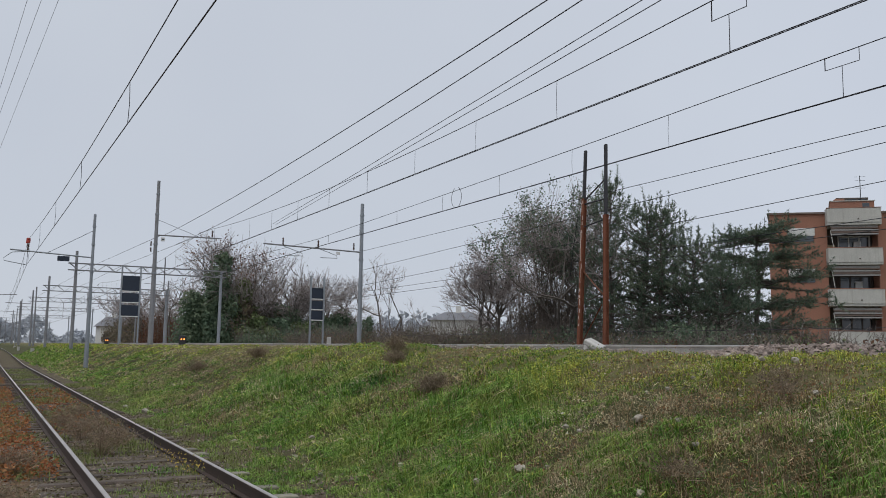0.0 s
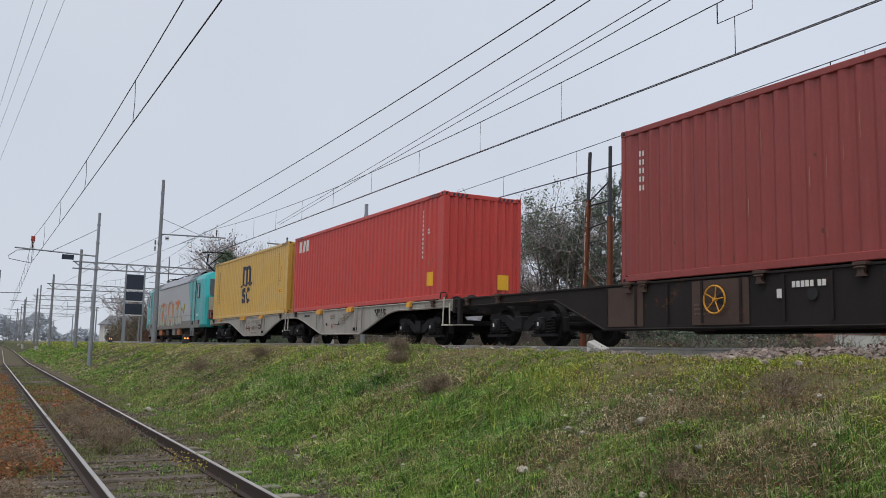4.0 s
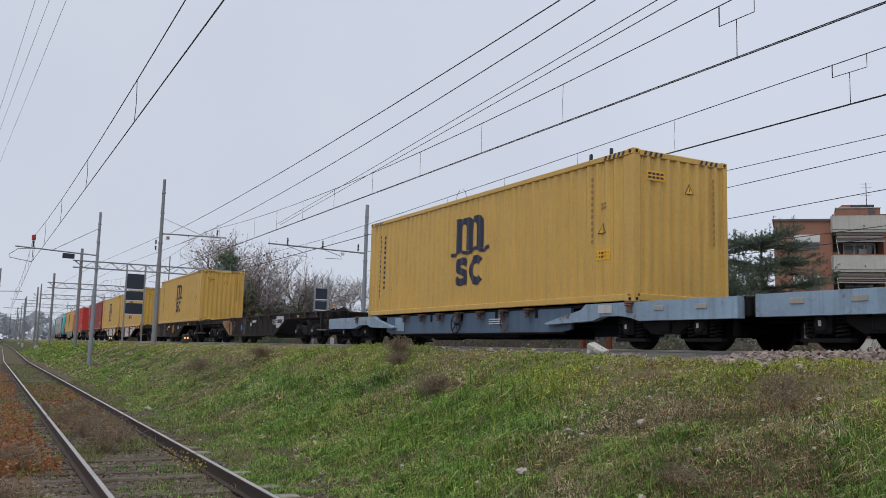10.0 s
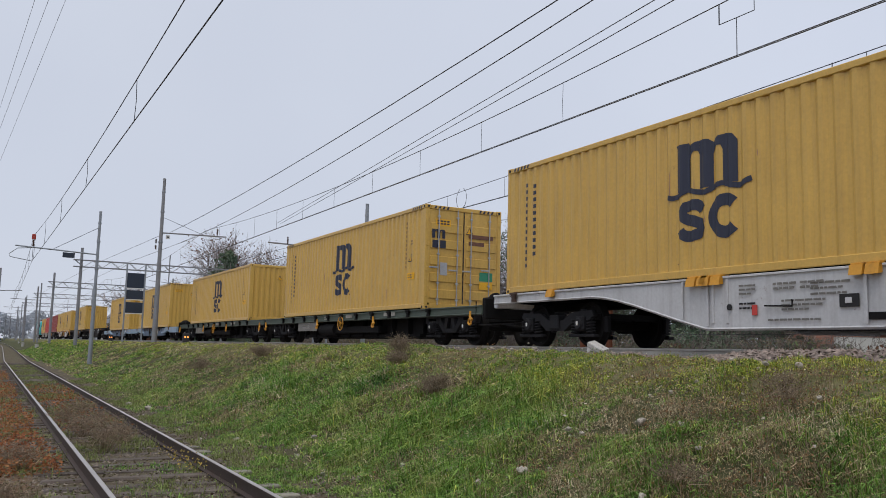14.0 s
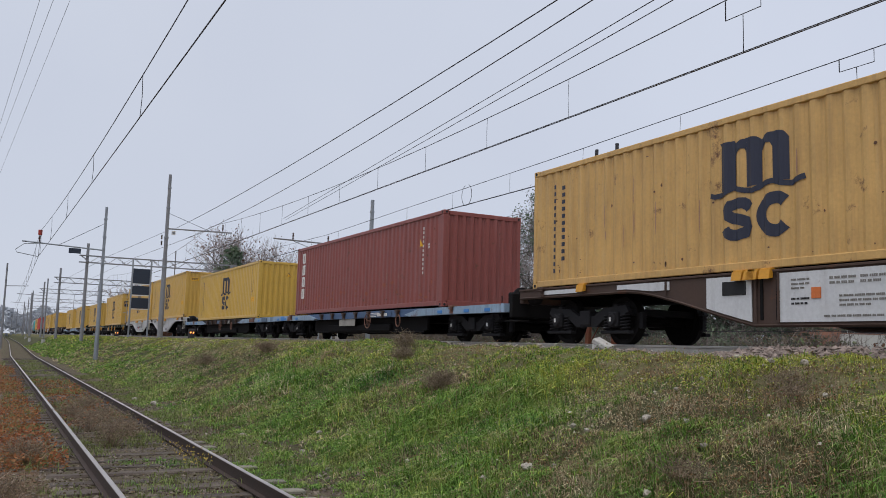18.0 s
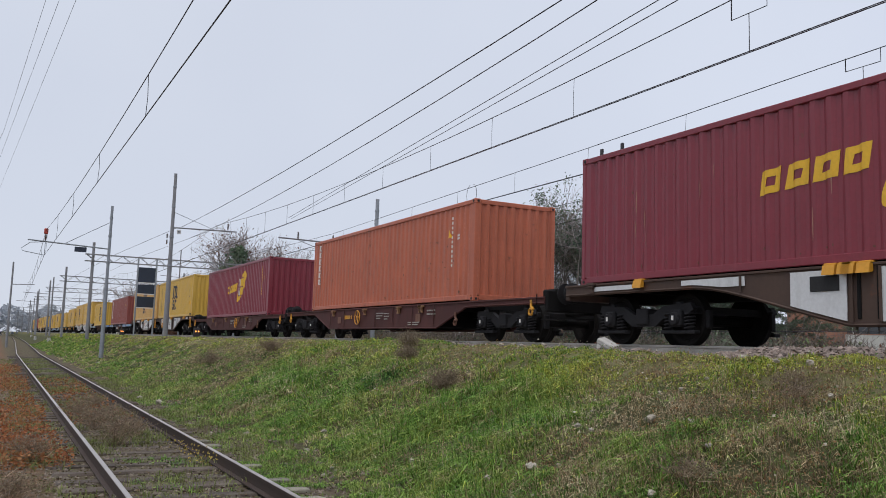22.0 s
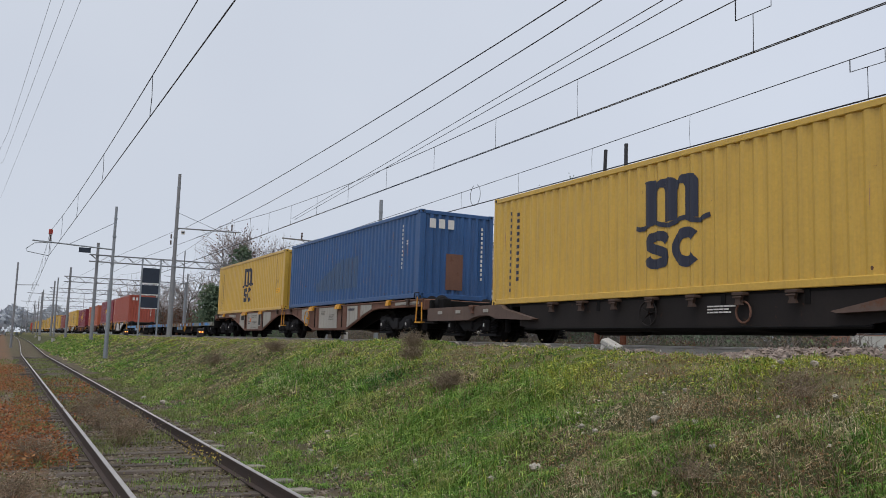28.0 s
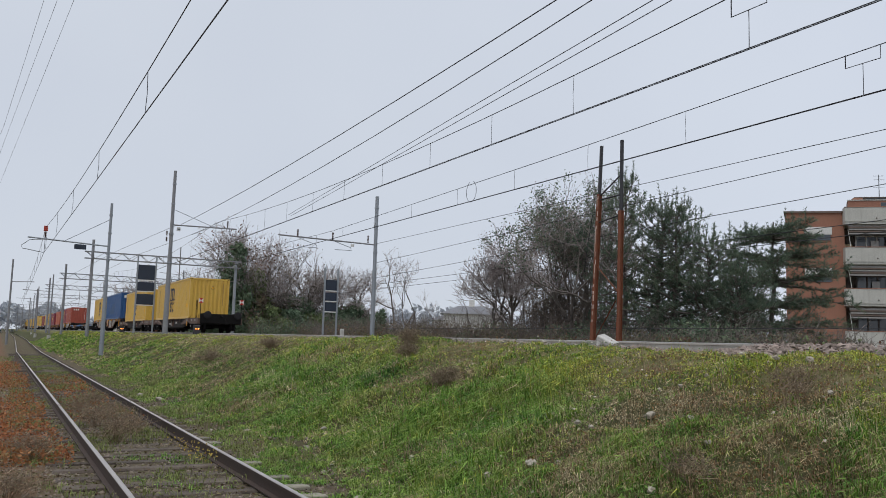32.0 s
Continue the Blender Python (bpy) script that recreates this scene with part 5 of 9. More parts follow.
def gear_meshes():
    g = {}
    for key, r in (("std", 0.46), ("low", 0.40), ("loco", 0.61)):
        s = Shape()
        for sg in (-1, 1):
            prof = [(0.0, 0.03), (0.09, 0.05), (0.11, 0.02), (r * 0.55, -0.005), (r * 0.80, 0.02), (r * 0.84, 0.06), (r - 0.005, 0.065), (r, -0.02), (r + 0.012, -0.06), (r + 0.028, -0.068), (r + 0.024, -0.085), (r * 0.82, -0.085), (r * 0.6, -0.03), (0.12, -0.04), (0.1, -0.08)]
            s.lathe([(a, -sg * -b) for a, b in prof], (sg * 0.76, 0, 0), 0, 24)
        s.tube([(-0.95, 0, 0), (0.95, 0, 0)], 0.085, 10)
        g["wheel", key] = mesh_of(s, "wheelset", P["loco_gear" if key == "loco" else "wheel"])
        t = Shape()
        for sg in (-1, 1):
            t.lathe([(r * 0.90, sg * 0.068), (r - 0.012, sg * 0.07)], (sg * 0.76, 0, 0), 0, 24)
            for k in range(8):
                a = 2 * math.pi * k / 8
                t.tube([(sg * 0.80, 0.62 * r * math.cos(a), 0.62 * r * math.sin(a)), (sg * 0.84, 0.62 * r * math.cos(a), 0.62 * r * math.sin(a))], 0.03, 6)
        g["rim", key] = mesh_of(t, "wheel_rim", P["tread"])
        b = Shape().box(-0.13, 0.11, -0.14, 0.14, -0.14, 0.16, 0.03)
        b.lathe([(0.0, -0.17), (0.10, -0.17), (0.125, -0.14), (0.125, -0.1)], (0, 0, 0.0), 0, 12)
        g["box", key] = mesh_of(b, "axle_box", P["bogie"])
        c = Shape()
        pts = [(0.085 * math.cos(a), 0.085 * math.sin(a), -0.15 + 0.30 * a / (2 * math.pi * 5)) for a in [2 * math.pi * 5 * i / 50 for i in range(51)]]
        c.tube(pts, 0.017, 5)
        g["spring", key] = mesh_of(c, "coil_spring", P["bogie"])
        g["label", key] = mesh_of(Shape().box(-0.185, -0.172, -0.022, 0.022, -0.03, 0.05), "axle_label", P["mark_white"])
    f = Shape()
    for sg in (-1, 1):
        x0, x1 = (0.93, 1.03) if sg > 0 else (-1.03, -0.93)
        f.prism([(-1.28, 0.62), (-1.2, 0.74), (-0.55, 0.70), (-0.25, 0.55), (0.25, 0.55), (0.55, 0.70), (1.2, 0.74), (1.28, 0.62), (1.15, 0.56), (0.62, 0.52), (0.32, 0.33), (-0.32, 0.33), (-0.62, 0.52), (-1.15, 0.56)], x0, x1, 0)
        f.box(min(x0, x1) - 0.05, max(x0, x1) + 0.05, -0.16, 0.16, 0.36, 0.66, 0.02)
        for yy in (-0.9, 0.9):
            f.box(x0 - 0.02, x1 + 0.02, yy - 0.42, yy + 0.42, 0.20, 0.26, 0.01)
            f.box(x0 + 0.01, x1 - 0.01, yy - 0.06, yy + 0.06, 0.64, 0.76, 0.01)
    f.box(-0.95, 0.95, -0.17, 0.17, 0.38, 0.64, 0.03)
    for yy in (-1.2, 1.2):
        f.box(-0.95, 0.95, yy - 0.05, yy + 0.05, 0.55, 0.68, 0.02)
    for yy in (-0.42, 0.42, -1.38, 1.38):
        for sg in (-1, 1):
            f.box(sg * 0.76 - 0.06, sg * 0.76 + 0.06, yy - 0.05, yy + 0.05, 0.3, 0.62, 0.02)
    g["frame"] = mesh_of(f, "bogie_frame", P["bogie"])
    h = Shape()
    for sg in (-1, 1):
        x0, x1 = (0.90, 1.04) if sg > 0 else (-1.04, -0.90)
        h.prism([(-1.35, 0.70), (-1.3, 0.88), (1.3, 0.88), (1.35, 0.70)], x0, x1, 0)
        h.prism([(-0.30, 0.32), (0.30, 0.32), (0.30, 0.42), (-0.30, 0.42)], x0, x1, 0)
        for k in (-1, 1):
            for q in ([(0.20, 0.32), (0.34, 0.32), (0.68, 0.62), (0.68, 0.72), (0.52, 0.72)], [(0.06, 0.72), (0.22, 0.72), (0.30, 0.40), (0.16, 0.40)], [(1.18, 0.56), (1.32, 0.56), (1.35, 0.72), (1.18, 0.72)], [(0.60, 0.56), (0.72, 0.56), (0.72, 0.72), (0.58, 0.72)]):
                h.prism([(k * a, b) for a, b in (q if k > 0 else q[::-1])], x0, x1, 0)
        for yy in (-0.9, 0.9):
            h.box(x0, x1, yy - 0.42, yy + 0.42, 0.20, 0.26, 0.01)
    h.box(-0.95, 0.95, -0.2, 0.2, 0.42, 0.7, 0.03)
    g["cast"] = mesh_of(h, "bogie_frame", P["bogie"])
    return g


GEAR = gear_meshes()
ROLLING = []


def bogie(parent, y, kind="std", frame_key="frame", origin=0.0):
    """origin: where the thing's own zero lies along the train, for the wheels' turning."""
    r = 0.46 if kind == "std" else 0.40
    b = copy_part("bogie", GEAR[frame_key], parent, pose(0, y, r - 0.46), "black spring-hung bogie")
    for yy in (-0.9, 0.9):
        w = copy_part("wheelset", GEAR["wheel", kind], b, pose(0, yy, 0.46), "dark steel wheelset")
        ROLLING.append((w, origin + y + yy, r, 0.46, yy))
        for sg in (-1, 1):
            rot = pose(sg * 0.98, yy, 0.46, 0, 0, 0 if sg < 0 else 180)
            copy_part("axle_box", GEAR["box", kind], b, rot)
            if sg < 0:
                copy_part("axle_label", GEAR["label", kind], b, rot, "white axle label")
            for dy in (-0.25, 0.25):
                copy_part("coil_spring", GEAR["spring", kind], b, pose(sg * 0.99, yy + dy, 0.42))
    return b


# ---- train: wagons ----
def buffers(t, y, sign):
    for x in (-0.88, 0.88):
        Shape().tube([(x, y, 1.04), (x, y + sign * 0.42, 1.04)], 0.10, 10, 0.085).ob("buffer_barrel", P["under"], t)
    for x in (-0.88, 0.88):
        h = Shape().lathe([(0.0, sign * 0.50), (0.17, sign * 0.49), (0.225, sign * 0.46), (0.225, sign * 0.43), (0.08, sign * 0.41)], (x, y, 1.04), 1, 16)
        h.ob("buffer_head", P["bogie"], t, "round black buffer")
    c = Shape().tube([(0, y, 1.0), (0, y + sign * 0.32, 1.0), (0, y + sign * 0.42, 0.92)], 0.05, 6)
    c.tube([(0.25, y, 0.85), (0.3, y + sign * 0.25, 0.5), (0.3, y + sign * 0.45, 0.62)], 0.025, 6)
    c.ob("coupling", P["under"], t, "hook and brake hose")


def sill_pair(t, pts, colour, thick=0.06, x=1.22, flange=True, label=""):
    """Deep side sills: pts run along the train (u, z) as a closed outline."""
    for sg in (-1, 1):
        a, b = sorted((sg * x, sg * (x - thick)))
        s = Shape().prism([(-u, z) for u, z in pts], a, b, 0).ob("side_sill", P[colour], t, label)
        if flange:
            tops = sorted(set(p[0] for p in pts))
            zt = max(p[1] for p in pts)
            Shape().box(min(a, sg * (x + 0.03)), max(b, sg * (x + 0.03)), -tops[-1], -tops[0], zt - 0.035, zt + 0.004, 0.006).ob("top_flange", P[colour], s)
            low = [p for p in pts if p[1] < zt - 0.05]
            low.sort()
            path = [(sg * (x - 0.01), -u, z) for u, z in low]
            Shape().tube(path, 0.03, 4).ob("bottom_flange", P[colour], s)


def plate(t, u0, u1, z0, z1, colour, x=1.23, name="side_plate", label=""):
    return Shape().box(-x - 0.012, -x + 0.004, -u1, -u0, z0, z1, 0.004).ob(name, P[colour], t, label)


def text_bars(t, u, z, n, w, h, gap, colour, x=1.245):
    """Lines of small print, word by word, as one stencilled patch."""
    rng = random.Random(int(u * 97 + z * 31))
    s = Shape()
    for i in range(n):
        a, top = u, z - i * (h + gap)
        end = u + w * (1.0 - 0.22 * rng.random() * (i % 3))
        while a < end:
            for k in range(rng.randint(2, 6)):
                b = a + h * 0.62
                if b > end + h:
                    break
                s.box(-x - 0.005, -x + 0.005, -b, -a, top - h, top)
                a = b + h * 0.24
            a += h * 0.55
    s.ob("lettering", P[colour], t, "stencilled small print")


def handwheel(t, u, z, colour="safety", x=1.27, r=0.225, spokes=5):
    s = Shape()
    s.tube([(-x - 0.03, -u + r * math.cos(a), z + r * math.sin(a)) for a in [2 * math.pi * i / 24 for i in range(25)]], 0.0155, 6)
    for k in range(spokes):
        a = 2 * math.pi * k / spokes + 0.5
        s.tube([(-x - 0.015, -u, z), (-x - 0.03, -u + r * math.cos(a), z + r * math.sin(a))], 0.011, 5)
    s.tube([(-x - 0.05, -u, z), (-x + 0.08, -u, z)], 0.03, 8)
    s.ob("brake_handwheel", P[colour], t, "spoked brake handwheel")


def spigot(t, u, zt, colour="safety", x=1.24, wide=0.22):
    s = Shape().box(-x - 0.05, -x + 0.15, -u - wide / 2, -u + wide / 2, zt - 0.02, zt + 0.03, 0.008)
    s.prism([(-x - 0.10, zt - 0.14), (-x - 0.07, zt + 0.0), (-x, zt + 0.0), (-x, zt - 0.12)], -u - wide / 2, -u + wide / 2, 1)
    s.ob("folding_spigot", P[colour], t, "yellow folding container spigot")


def steps_rail(t, u, z0, z1, x=1.25, colour="safety"):
    s = Shape()
    for du in (-0.18, 0.18):
        s.tube([(-x, -u - du, z1), (-x, -u - du, z0)], 0.013, 6)
    for z in (z0, (z0 + z1) / 2):
        s.tube([(-x, -u - 0.18, z), (-x, -u + 0.18, z)], 0.013, 6)
    s.ob("step_ladder", P[colour], t, "tubular step ladder")


def crossings_frame(t, u0, u1, z, n, colour):
    s = Shape().box(-0.16, 0.16, -u1, -u0, z - 0.36, z - 0.04, 0.02)
    for i in range(n):
        u = u0 + (u1 - u0) * (i + 0.5) / n
        s.box(-1.18, 1.18, -u - 0.05, -u + 0.05, z - 0.22, z - 0.02)
    s.ob("centre_sill", P[colour], t)


def wagon_thing(label, front):
    t = tagged(empty("container_wagon"), label, "freight wagon", "container wagons")
    MOVING.append((t, front, RAIL))
    return t


def belly(u0, u1, top, d_end, d_mid, a, b, c, d):
    """Outline of a fish-bellied sill: shallow over the bogies, deep between b and c."""
    pts = [(u0, top), (u0, top - d_end)]
    n = 8
    for i in range(n + 1):
        k = i / n
        pts.append((a + (b - a) * k, top - d_end - (d_mid - d_end) * (k ** 1.5 * (1 - k) + k * k * k * 0.0 + k * k)))
    for i in range(n + 1):
        k = 1 - i / n
        pts.append((d + (c - d) * k, top - d_end - (d_mid - d_end) * (k ** 1.5 * (1 - k) + k * k)))
    pts += [(u1, top - d_end), (u1, top)]
    out = []
    for p in pts:
        if not out or abs(p[0] - out[-1][0]) + abs(p[1] - out[-1][1]) > 1e-6:
            out.append(p)
    return out


def low_edge(pts, top):
    """The lower outline of a sill as two rising lists, u and z."""
    low = sorted(p for p in pts if p[1] < top - 0.05)
    return [p[0] for p in low], [p[1] for p in low]


def sill_panel(t, edge, u0, u1, z1, colour, x=1.23, z0=None, label="painted side panel"):
    """A flat panel whose lower edge follows the sill's curve."""
    n = max(2, int((u1 - u0) / 0.2))
    us = [u0 + (u1 - u0) * i / n for i in range(n + 1)]
    low = [max(float(np.interp(u, *edge)) + 0.045, z0 or 0) for u in us]
    pts = [(-u, min(z, z1 - 0.02)) for u, z in zip(us, low)] + [(-us[-1], z1), (-us[0], z1)]
    return Shape().prism(pts, -x - 0.012, -x + 0.004, 0).ob("side_panel", P[colour], t, label)


def hook(t, u, z, colour="safety", x=1.30):
    """A lashing eye: a bent flat bar with a round hole."""
    s = Shape().tube([(-x, -u + 0.05, z + 0.16), (-x - 0.01, -u + 0.03, z + 0.02), (-x - 0.02, -u + 0.10 * math.cos(2.6), z - 0.05)], 0.03, 5)
    s.tube([(-x - 0.02, -u + 0.02 + 0.07 * math.cos(a), z - 0.10 + 0.07 * math.sin(a)) for a in [2 * math.pi * i / 10 for i in range(11)]], 0.026, 5)
    s.ob("lashing_eye", P[colour], t, "lashing eye bar")


def bracket(t, u, zt, colour="frame_umber", x=1.25):
    """A folded spigot: a cap plate with a bell-shaped foot below it."""
    s = Shape().box(-x - 0.07, -x + 0.10, -u - 0.11, -u + 0.11, zt - 0.03, zt + 0.02, 0.006)
    s.prism([(-u - 0.07, zt - 0.03), (-u + 0.07, zt - 0.03), (-u + 0.045, zt - 0.12), (-u + 0.075, zt - 0.18), (-u - 0.075, zt - 0.18), (-u - 0.045, zt - 0.12)], -x - 0.05, -x + 0.01, 0)
    s.tube([(-x - 0.06, -u - 0.09, zt - 0.06), (-x - 0.06, -u + 0.09, zt - 0.06)], 0.014, 6)
    s.ob("spigot_bracket", P[colour], t, "folded spigot bracket")


def scribble(t, u, z, w, h, colour, seed, x=1.235):
    """A quick sprayed tag: looping strokes with an underline."""
    rng = random.Random(seed)
    s = Shape()
    n = 6
    for i in range(n):
        a = u + w * (i + 0.2) / n
        kind = rng.randrange(3)
        if kind == 0:
            pts = [(a + 0.4 * w / n * math.cos(q), z + h * 0.5 + 0.42 * h * math.sin(q)) for q in [0.4 + j * 5.6 / 10 for j in range(11)]]
        elif kind == 1:
            pts = [(a, z), (a + rng.uniform(-0.03, 0.05), z + h), (a + 0.5 * w / n, z + h * rng.uniform(0.1, 0.5)), (a + 0.7 * w / n, z + h * rng.uniform(0.7, 1.0))]
        else:
            pts = [(a + 0.4 * w / n, z + h), (a, z + h * 0.4), (a + 0.6 * w / n, z + h * 0.4), (a + 0.5 * w / n, z - 0.1 * h)]
        s.tube([(-x, -p, q) for p, q in pts], 0.011, 4)
    s.tube([(-x, -u + 0.05, z + h * 0.9), (-x, -u - w * 0.3, z - h * 0.25), (-x, -u - w * 0.7, z - h * 0.3)], 0.010, 4)
    s.ob("sprayed_tag", P[colour], t, "quick black spray tag")


def round_opening(t, u, z, r, x=1.245, colour="gasket"):
    Shape().lathe([(0.0, -0.006), (r, -0.006), (r, 0.004)], (-x, -u, z), 0, 14).ob("sill_hole", P[colour], t, "dark round opening")


def articulated(label, front, end_colour, mid_colour, panel_colour, flip=False):
    """Two deep-sill platforms that share the middle bogie."""
    t = wagon_thing(label, front)
    L, top = 26.3, 1.16
    plain = mid_colour is None
    ink = "pale_text" if end_colour == "frame_grey" else "loco_low"
    for k, (u0, u1, a, b, c, d) in enumerate(((0.05, 13.1, 3.7, 6.65, 9.75, 12.5), (13.2, 26.25, 13.9, 16.9, 20.3, 23.0))):
        pts = belly(u0, u1, top, 0.19, 0.84, a, b, c, d)
        edge = low_edge(pts, top)
        sill_pair(t, pts, end_colour, label="fish-bellied side sill")
        crossings_frame(t, u0 + 0.05, u1 - 0.05, top, 9, "under")
        Shape().box(-1.12, 1.12, -c, -b, 0.36, 0.44).ob("belly_floor", P["under"], t)
        for ends in ((a, b), (d, c)):
            e = Shape()
            for x in (-0.6, 0.0, 0.6):
                e.prism([(-ends[0], top - 0.22), (-ends[1], top - 0.8), (-ends[1], top - 0.3)], x - 0.03, x + 0.03, 0)
            e.box(-1.1, 1.1, -ends[1] - 0.03, -ends[1] + 0.03, 0.40, 1.0)
            e.ob("belly_bulkhead", P["under"], t)
        o = b
        if not plain:
            if k == 0:
                spans = ((0.95, 2.15, 0.95), (3.4, 4.8, 0.95), (5.67, 6.61, 0), (7.11, 9.14, 0), (9.95, 11.1, 0))
            else:
                spans = ((15.5, 16.25, 0), (17.55, 19.44, 0), (20.42, 21.35, 0), (21.63, 22.55, 0), (24.4, 26.0, 0.96))
            for p, q, z in spans:
                sill_panel(t, edge, p, q, top - 0.06, mid_colour, 1.23, z or None, "pale side panel")
        if k == 0:
            if plain:
                plate(t, 9.12, 9.42, 0.60, 0.78, "gasket", 1.24, "document_niche", "small dark box")
                plate(t, 9.22, 9.32, 0.65, 0.73, "frame_white", 1.255, "box_label", "pale label")
            else:
                plate(t, 9.14, 9.5, 0.5, top - 0.09, "frame_white" if mid_colour != "frame_grey" else "frame_grey", 1.232, "niche_frame", "pale document frame")
                plate(t, 9.19, 9.45, 0.55, top - 0.13, "gasket", 1.24, "document_niche", "dark document niche")
                plate(t, 6.02, 6.5, 0.80, 1.02, "gasket", 1.245, "box_cover", "black box cover")
            text_bars(t, 7.35, 1.0, 3, 0.32, 0.028, 0.035, ink, 1.244)
            text_bars(t, 7.35, 0.72, 2, 0.28, 0.03, 0.04, "gasket", 1.244)
            text_bars(t, 8.0, 1.0, 2, 0.38, 0.035, 0.035, ink, 1.244)
            text_bars(t, 8.48, 1.0, 2, 0.36, 0.035, 0.035, ink, 1.244)
            text_bars(t, 8.15, 0.74, 3, 0.72, 0.03, 0.035, ink, 1.244)
            text_bars(t, 7.9, 0.46, 1, 0.9, 0.03, 0.05, ink, 1.244)
            if not plain:
                plate(t, 7.7, 7.86, 0.70, 0.86, "gr_orange", 1.247, "warning_mark", "orange mark")
            yellow = (6.5, 6.8, 9.55)
        else:
            text_bars(t, 17.75, 0.98, 3, 0.45, 0.025, 0.03, ink, 1.244)
            text_bars(t, 18.6, 0.85, 4, 0.5, 0.022, 0.03, ink, 1.244)
            text_bars(t, 15.1 if plain else 20.55, 1.04 if plain else 1.02, 1, 0.5, 0.075, 0.05, "navy", 1.244)
            text_bars(t, 24.8, 1.06, 1, 1.0, 0.03, 0.05, ink, 1.244)
            yellow = (16.75, 19.6)
        if plain and k == 1 and end_colour == "frame_grey":
            scribble(t, 21.5, 0.86, 0.85, 0.2, "gasket", 5)
        if plain:
            for u in (o - 0.55, o + 0.02, c - 0.25, c + 0.15):
                plate(t, u, u + 0.05, max(float(np.interp(u, *edge)) + 0.04, 0.36), top - 0.05, end_colour, 1.25, "stiffener_rib")
            round_opening(t, o + 0.5, 0.66, 0.05)
            plate(t, o + 0.95, o + 1.05, 0.52, 0.68, "red", 1.24, "brake_lever", "red brake lever")
            Shape().tube([(-1.26, -o - 1.2, 0.66), (-1.26, -o - 1.7, 0.64), (-1.26, -o - 1.7, 0.74)], 0.013, 5).ob("lever_rod", P["under"], t)
            plate(t, o + 2.9, o + 3.2, 0.42, 0.52, "under", 1.235, "step_bracket")
            text_bars(t, o + 2.0, 0.98, 3, 0.6, 0.03, 0.05, ink, 1.235)
        else:
            for u in (b + 0.02, b + 0.45, c + 0.05, a + 1.0):
                plate(t, u, u + 0.045, max(float(np.interp(u, *edge)) + 0.04, 0.36), top - 0.05, end_colour, 1.25, "stiffener_rib")
        for u in yellow:
            spigot(t, u - 0.12, top, "safety", 1.24, 0.2)
            spigot(t, u + 0.12, top, "safety", 1.24, 0.2)
            Shape().box(-1.24, -1.2, -u - 0.32, -u - 0.26, 0.4, top - 0.03, 0.01).ob("sill_post", P["under" if not plain else end_colour], t, "upright post of the sill")
        for u in (u0 + 0.9, u1 - 0.9):
            bracket(t, u, top)
        spigot(t, u0 + 2.3 if k == 0 else u1 - 2.3, top, "safety")
        Shape().tube([(-0.75, -b - 0.6, 0.52), (-0.75, -b - 1.8, 0.52)], 0.2, 12).ob("air_tank", P["under"], t)
    if not plain:
        handwheel(t, 16.3, 0.74, "safety", 1.27, 0.28, 3)
    Shape().box(-1.2, 1.2, -0.14, 0.0, 0.86, 1.16, 0.02).ob("headstock", P[end_colour], t)
    Shape().box(-1.2, 1.2, -L, -L + 0.14, 0.86, 1.16, 0.02).ob("headstock", P[end_colour], t)
    for u in (13.15, L - 0.15):
        c = "safety" if not plain else "cream"
        Shape().tube([(-1.30, -u + 0.12, 1.22), (-1.31, -u + 0.16, 0.55), (-1.31, -u + 0.15, 0.50), (-1.31, -u - 0.20, 0.50), (-1.31, -u - 0.21, 0.55), (-1.30, -u - 0.17, 1.05)], 0.018, 6).ob("step_loop", P[c], t, "bent tube step")
        Shape().box(-1.36, -1.20, -u - 0.20, -u + 0.15, 0.48, 0.515, 0.008).ob("footstep", P[c], t, "folding footstep")
        Shape().tube([(-1.29, -u + 0.02, 1.2), (-1.29, -u + 0.05, 1.34), (-1.29, -u + 0.32, 1.34), (-1.29, -u + 0.35, 1.2)], 0.016, 6).ob("handrail", P["safety" if u < 20 else "bogie"], t, "bent tube handrail")
    buffers(t, -0.02, 1)
    buffers(t, -L + 0.02, -1)
    for u in (2.2, 13.15, 24.1):
        bogie(t, -u, "std", "frame", front)
    return t


def deep_sill(t, L, top, bot, thin, colour):
    """A straight sill with a deep middle that ends in slanting cuts before the bogies."""
    a, b = L - 13.45, L - 15.05
    pts = [(0.1, top), (0.1, top - thin), (b, top - thin), (a, bot), (L - a, bot), (L - b, top - thin), (L - 0.1, top - thin), (L - 0.1, top)]
    sill_pair(t, pts, colour, label="deep side sill")
    s = Shape().box(-1.1, 1.1, -L + a, -a, bot + 0.03, bot + 0.10)
    for u in (a, L - a):
        s.box(-1.1, 1.1, -u - 0.03, -u + 0.03, bot + 0.05, top - 0.1)
    s.ob("belly_floor", P["under"], t)
    return low_edge(pts, top), a


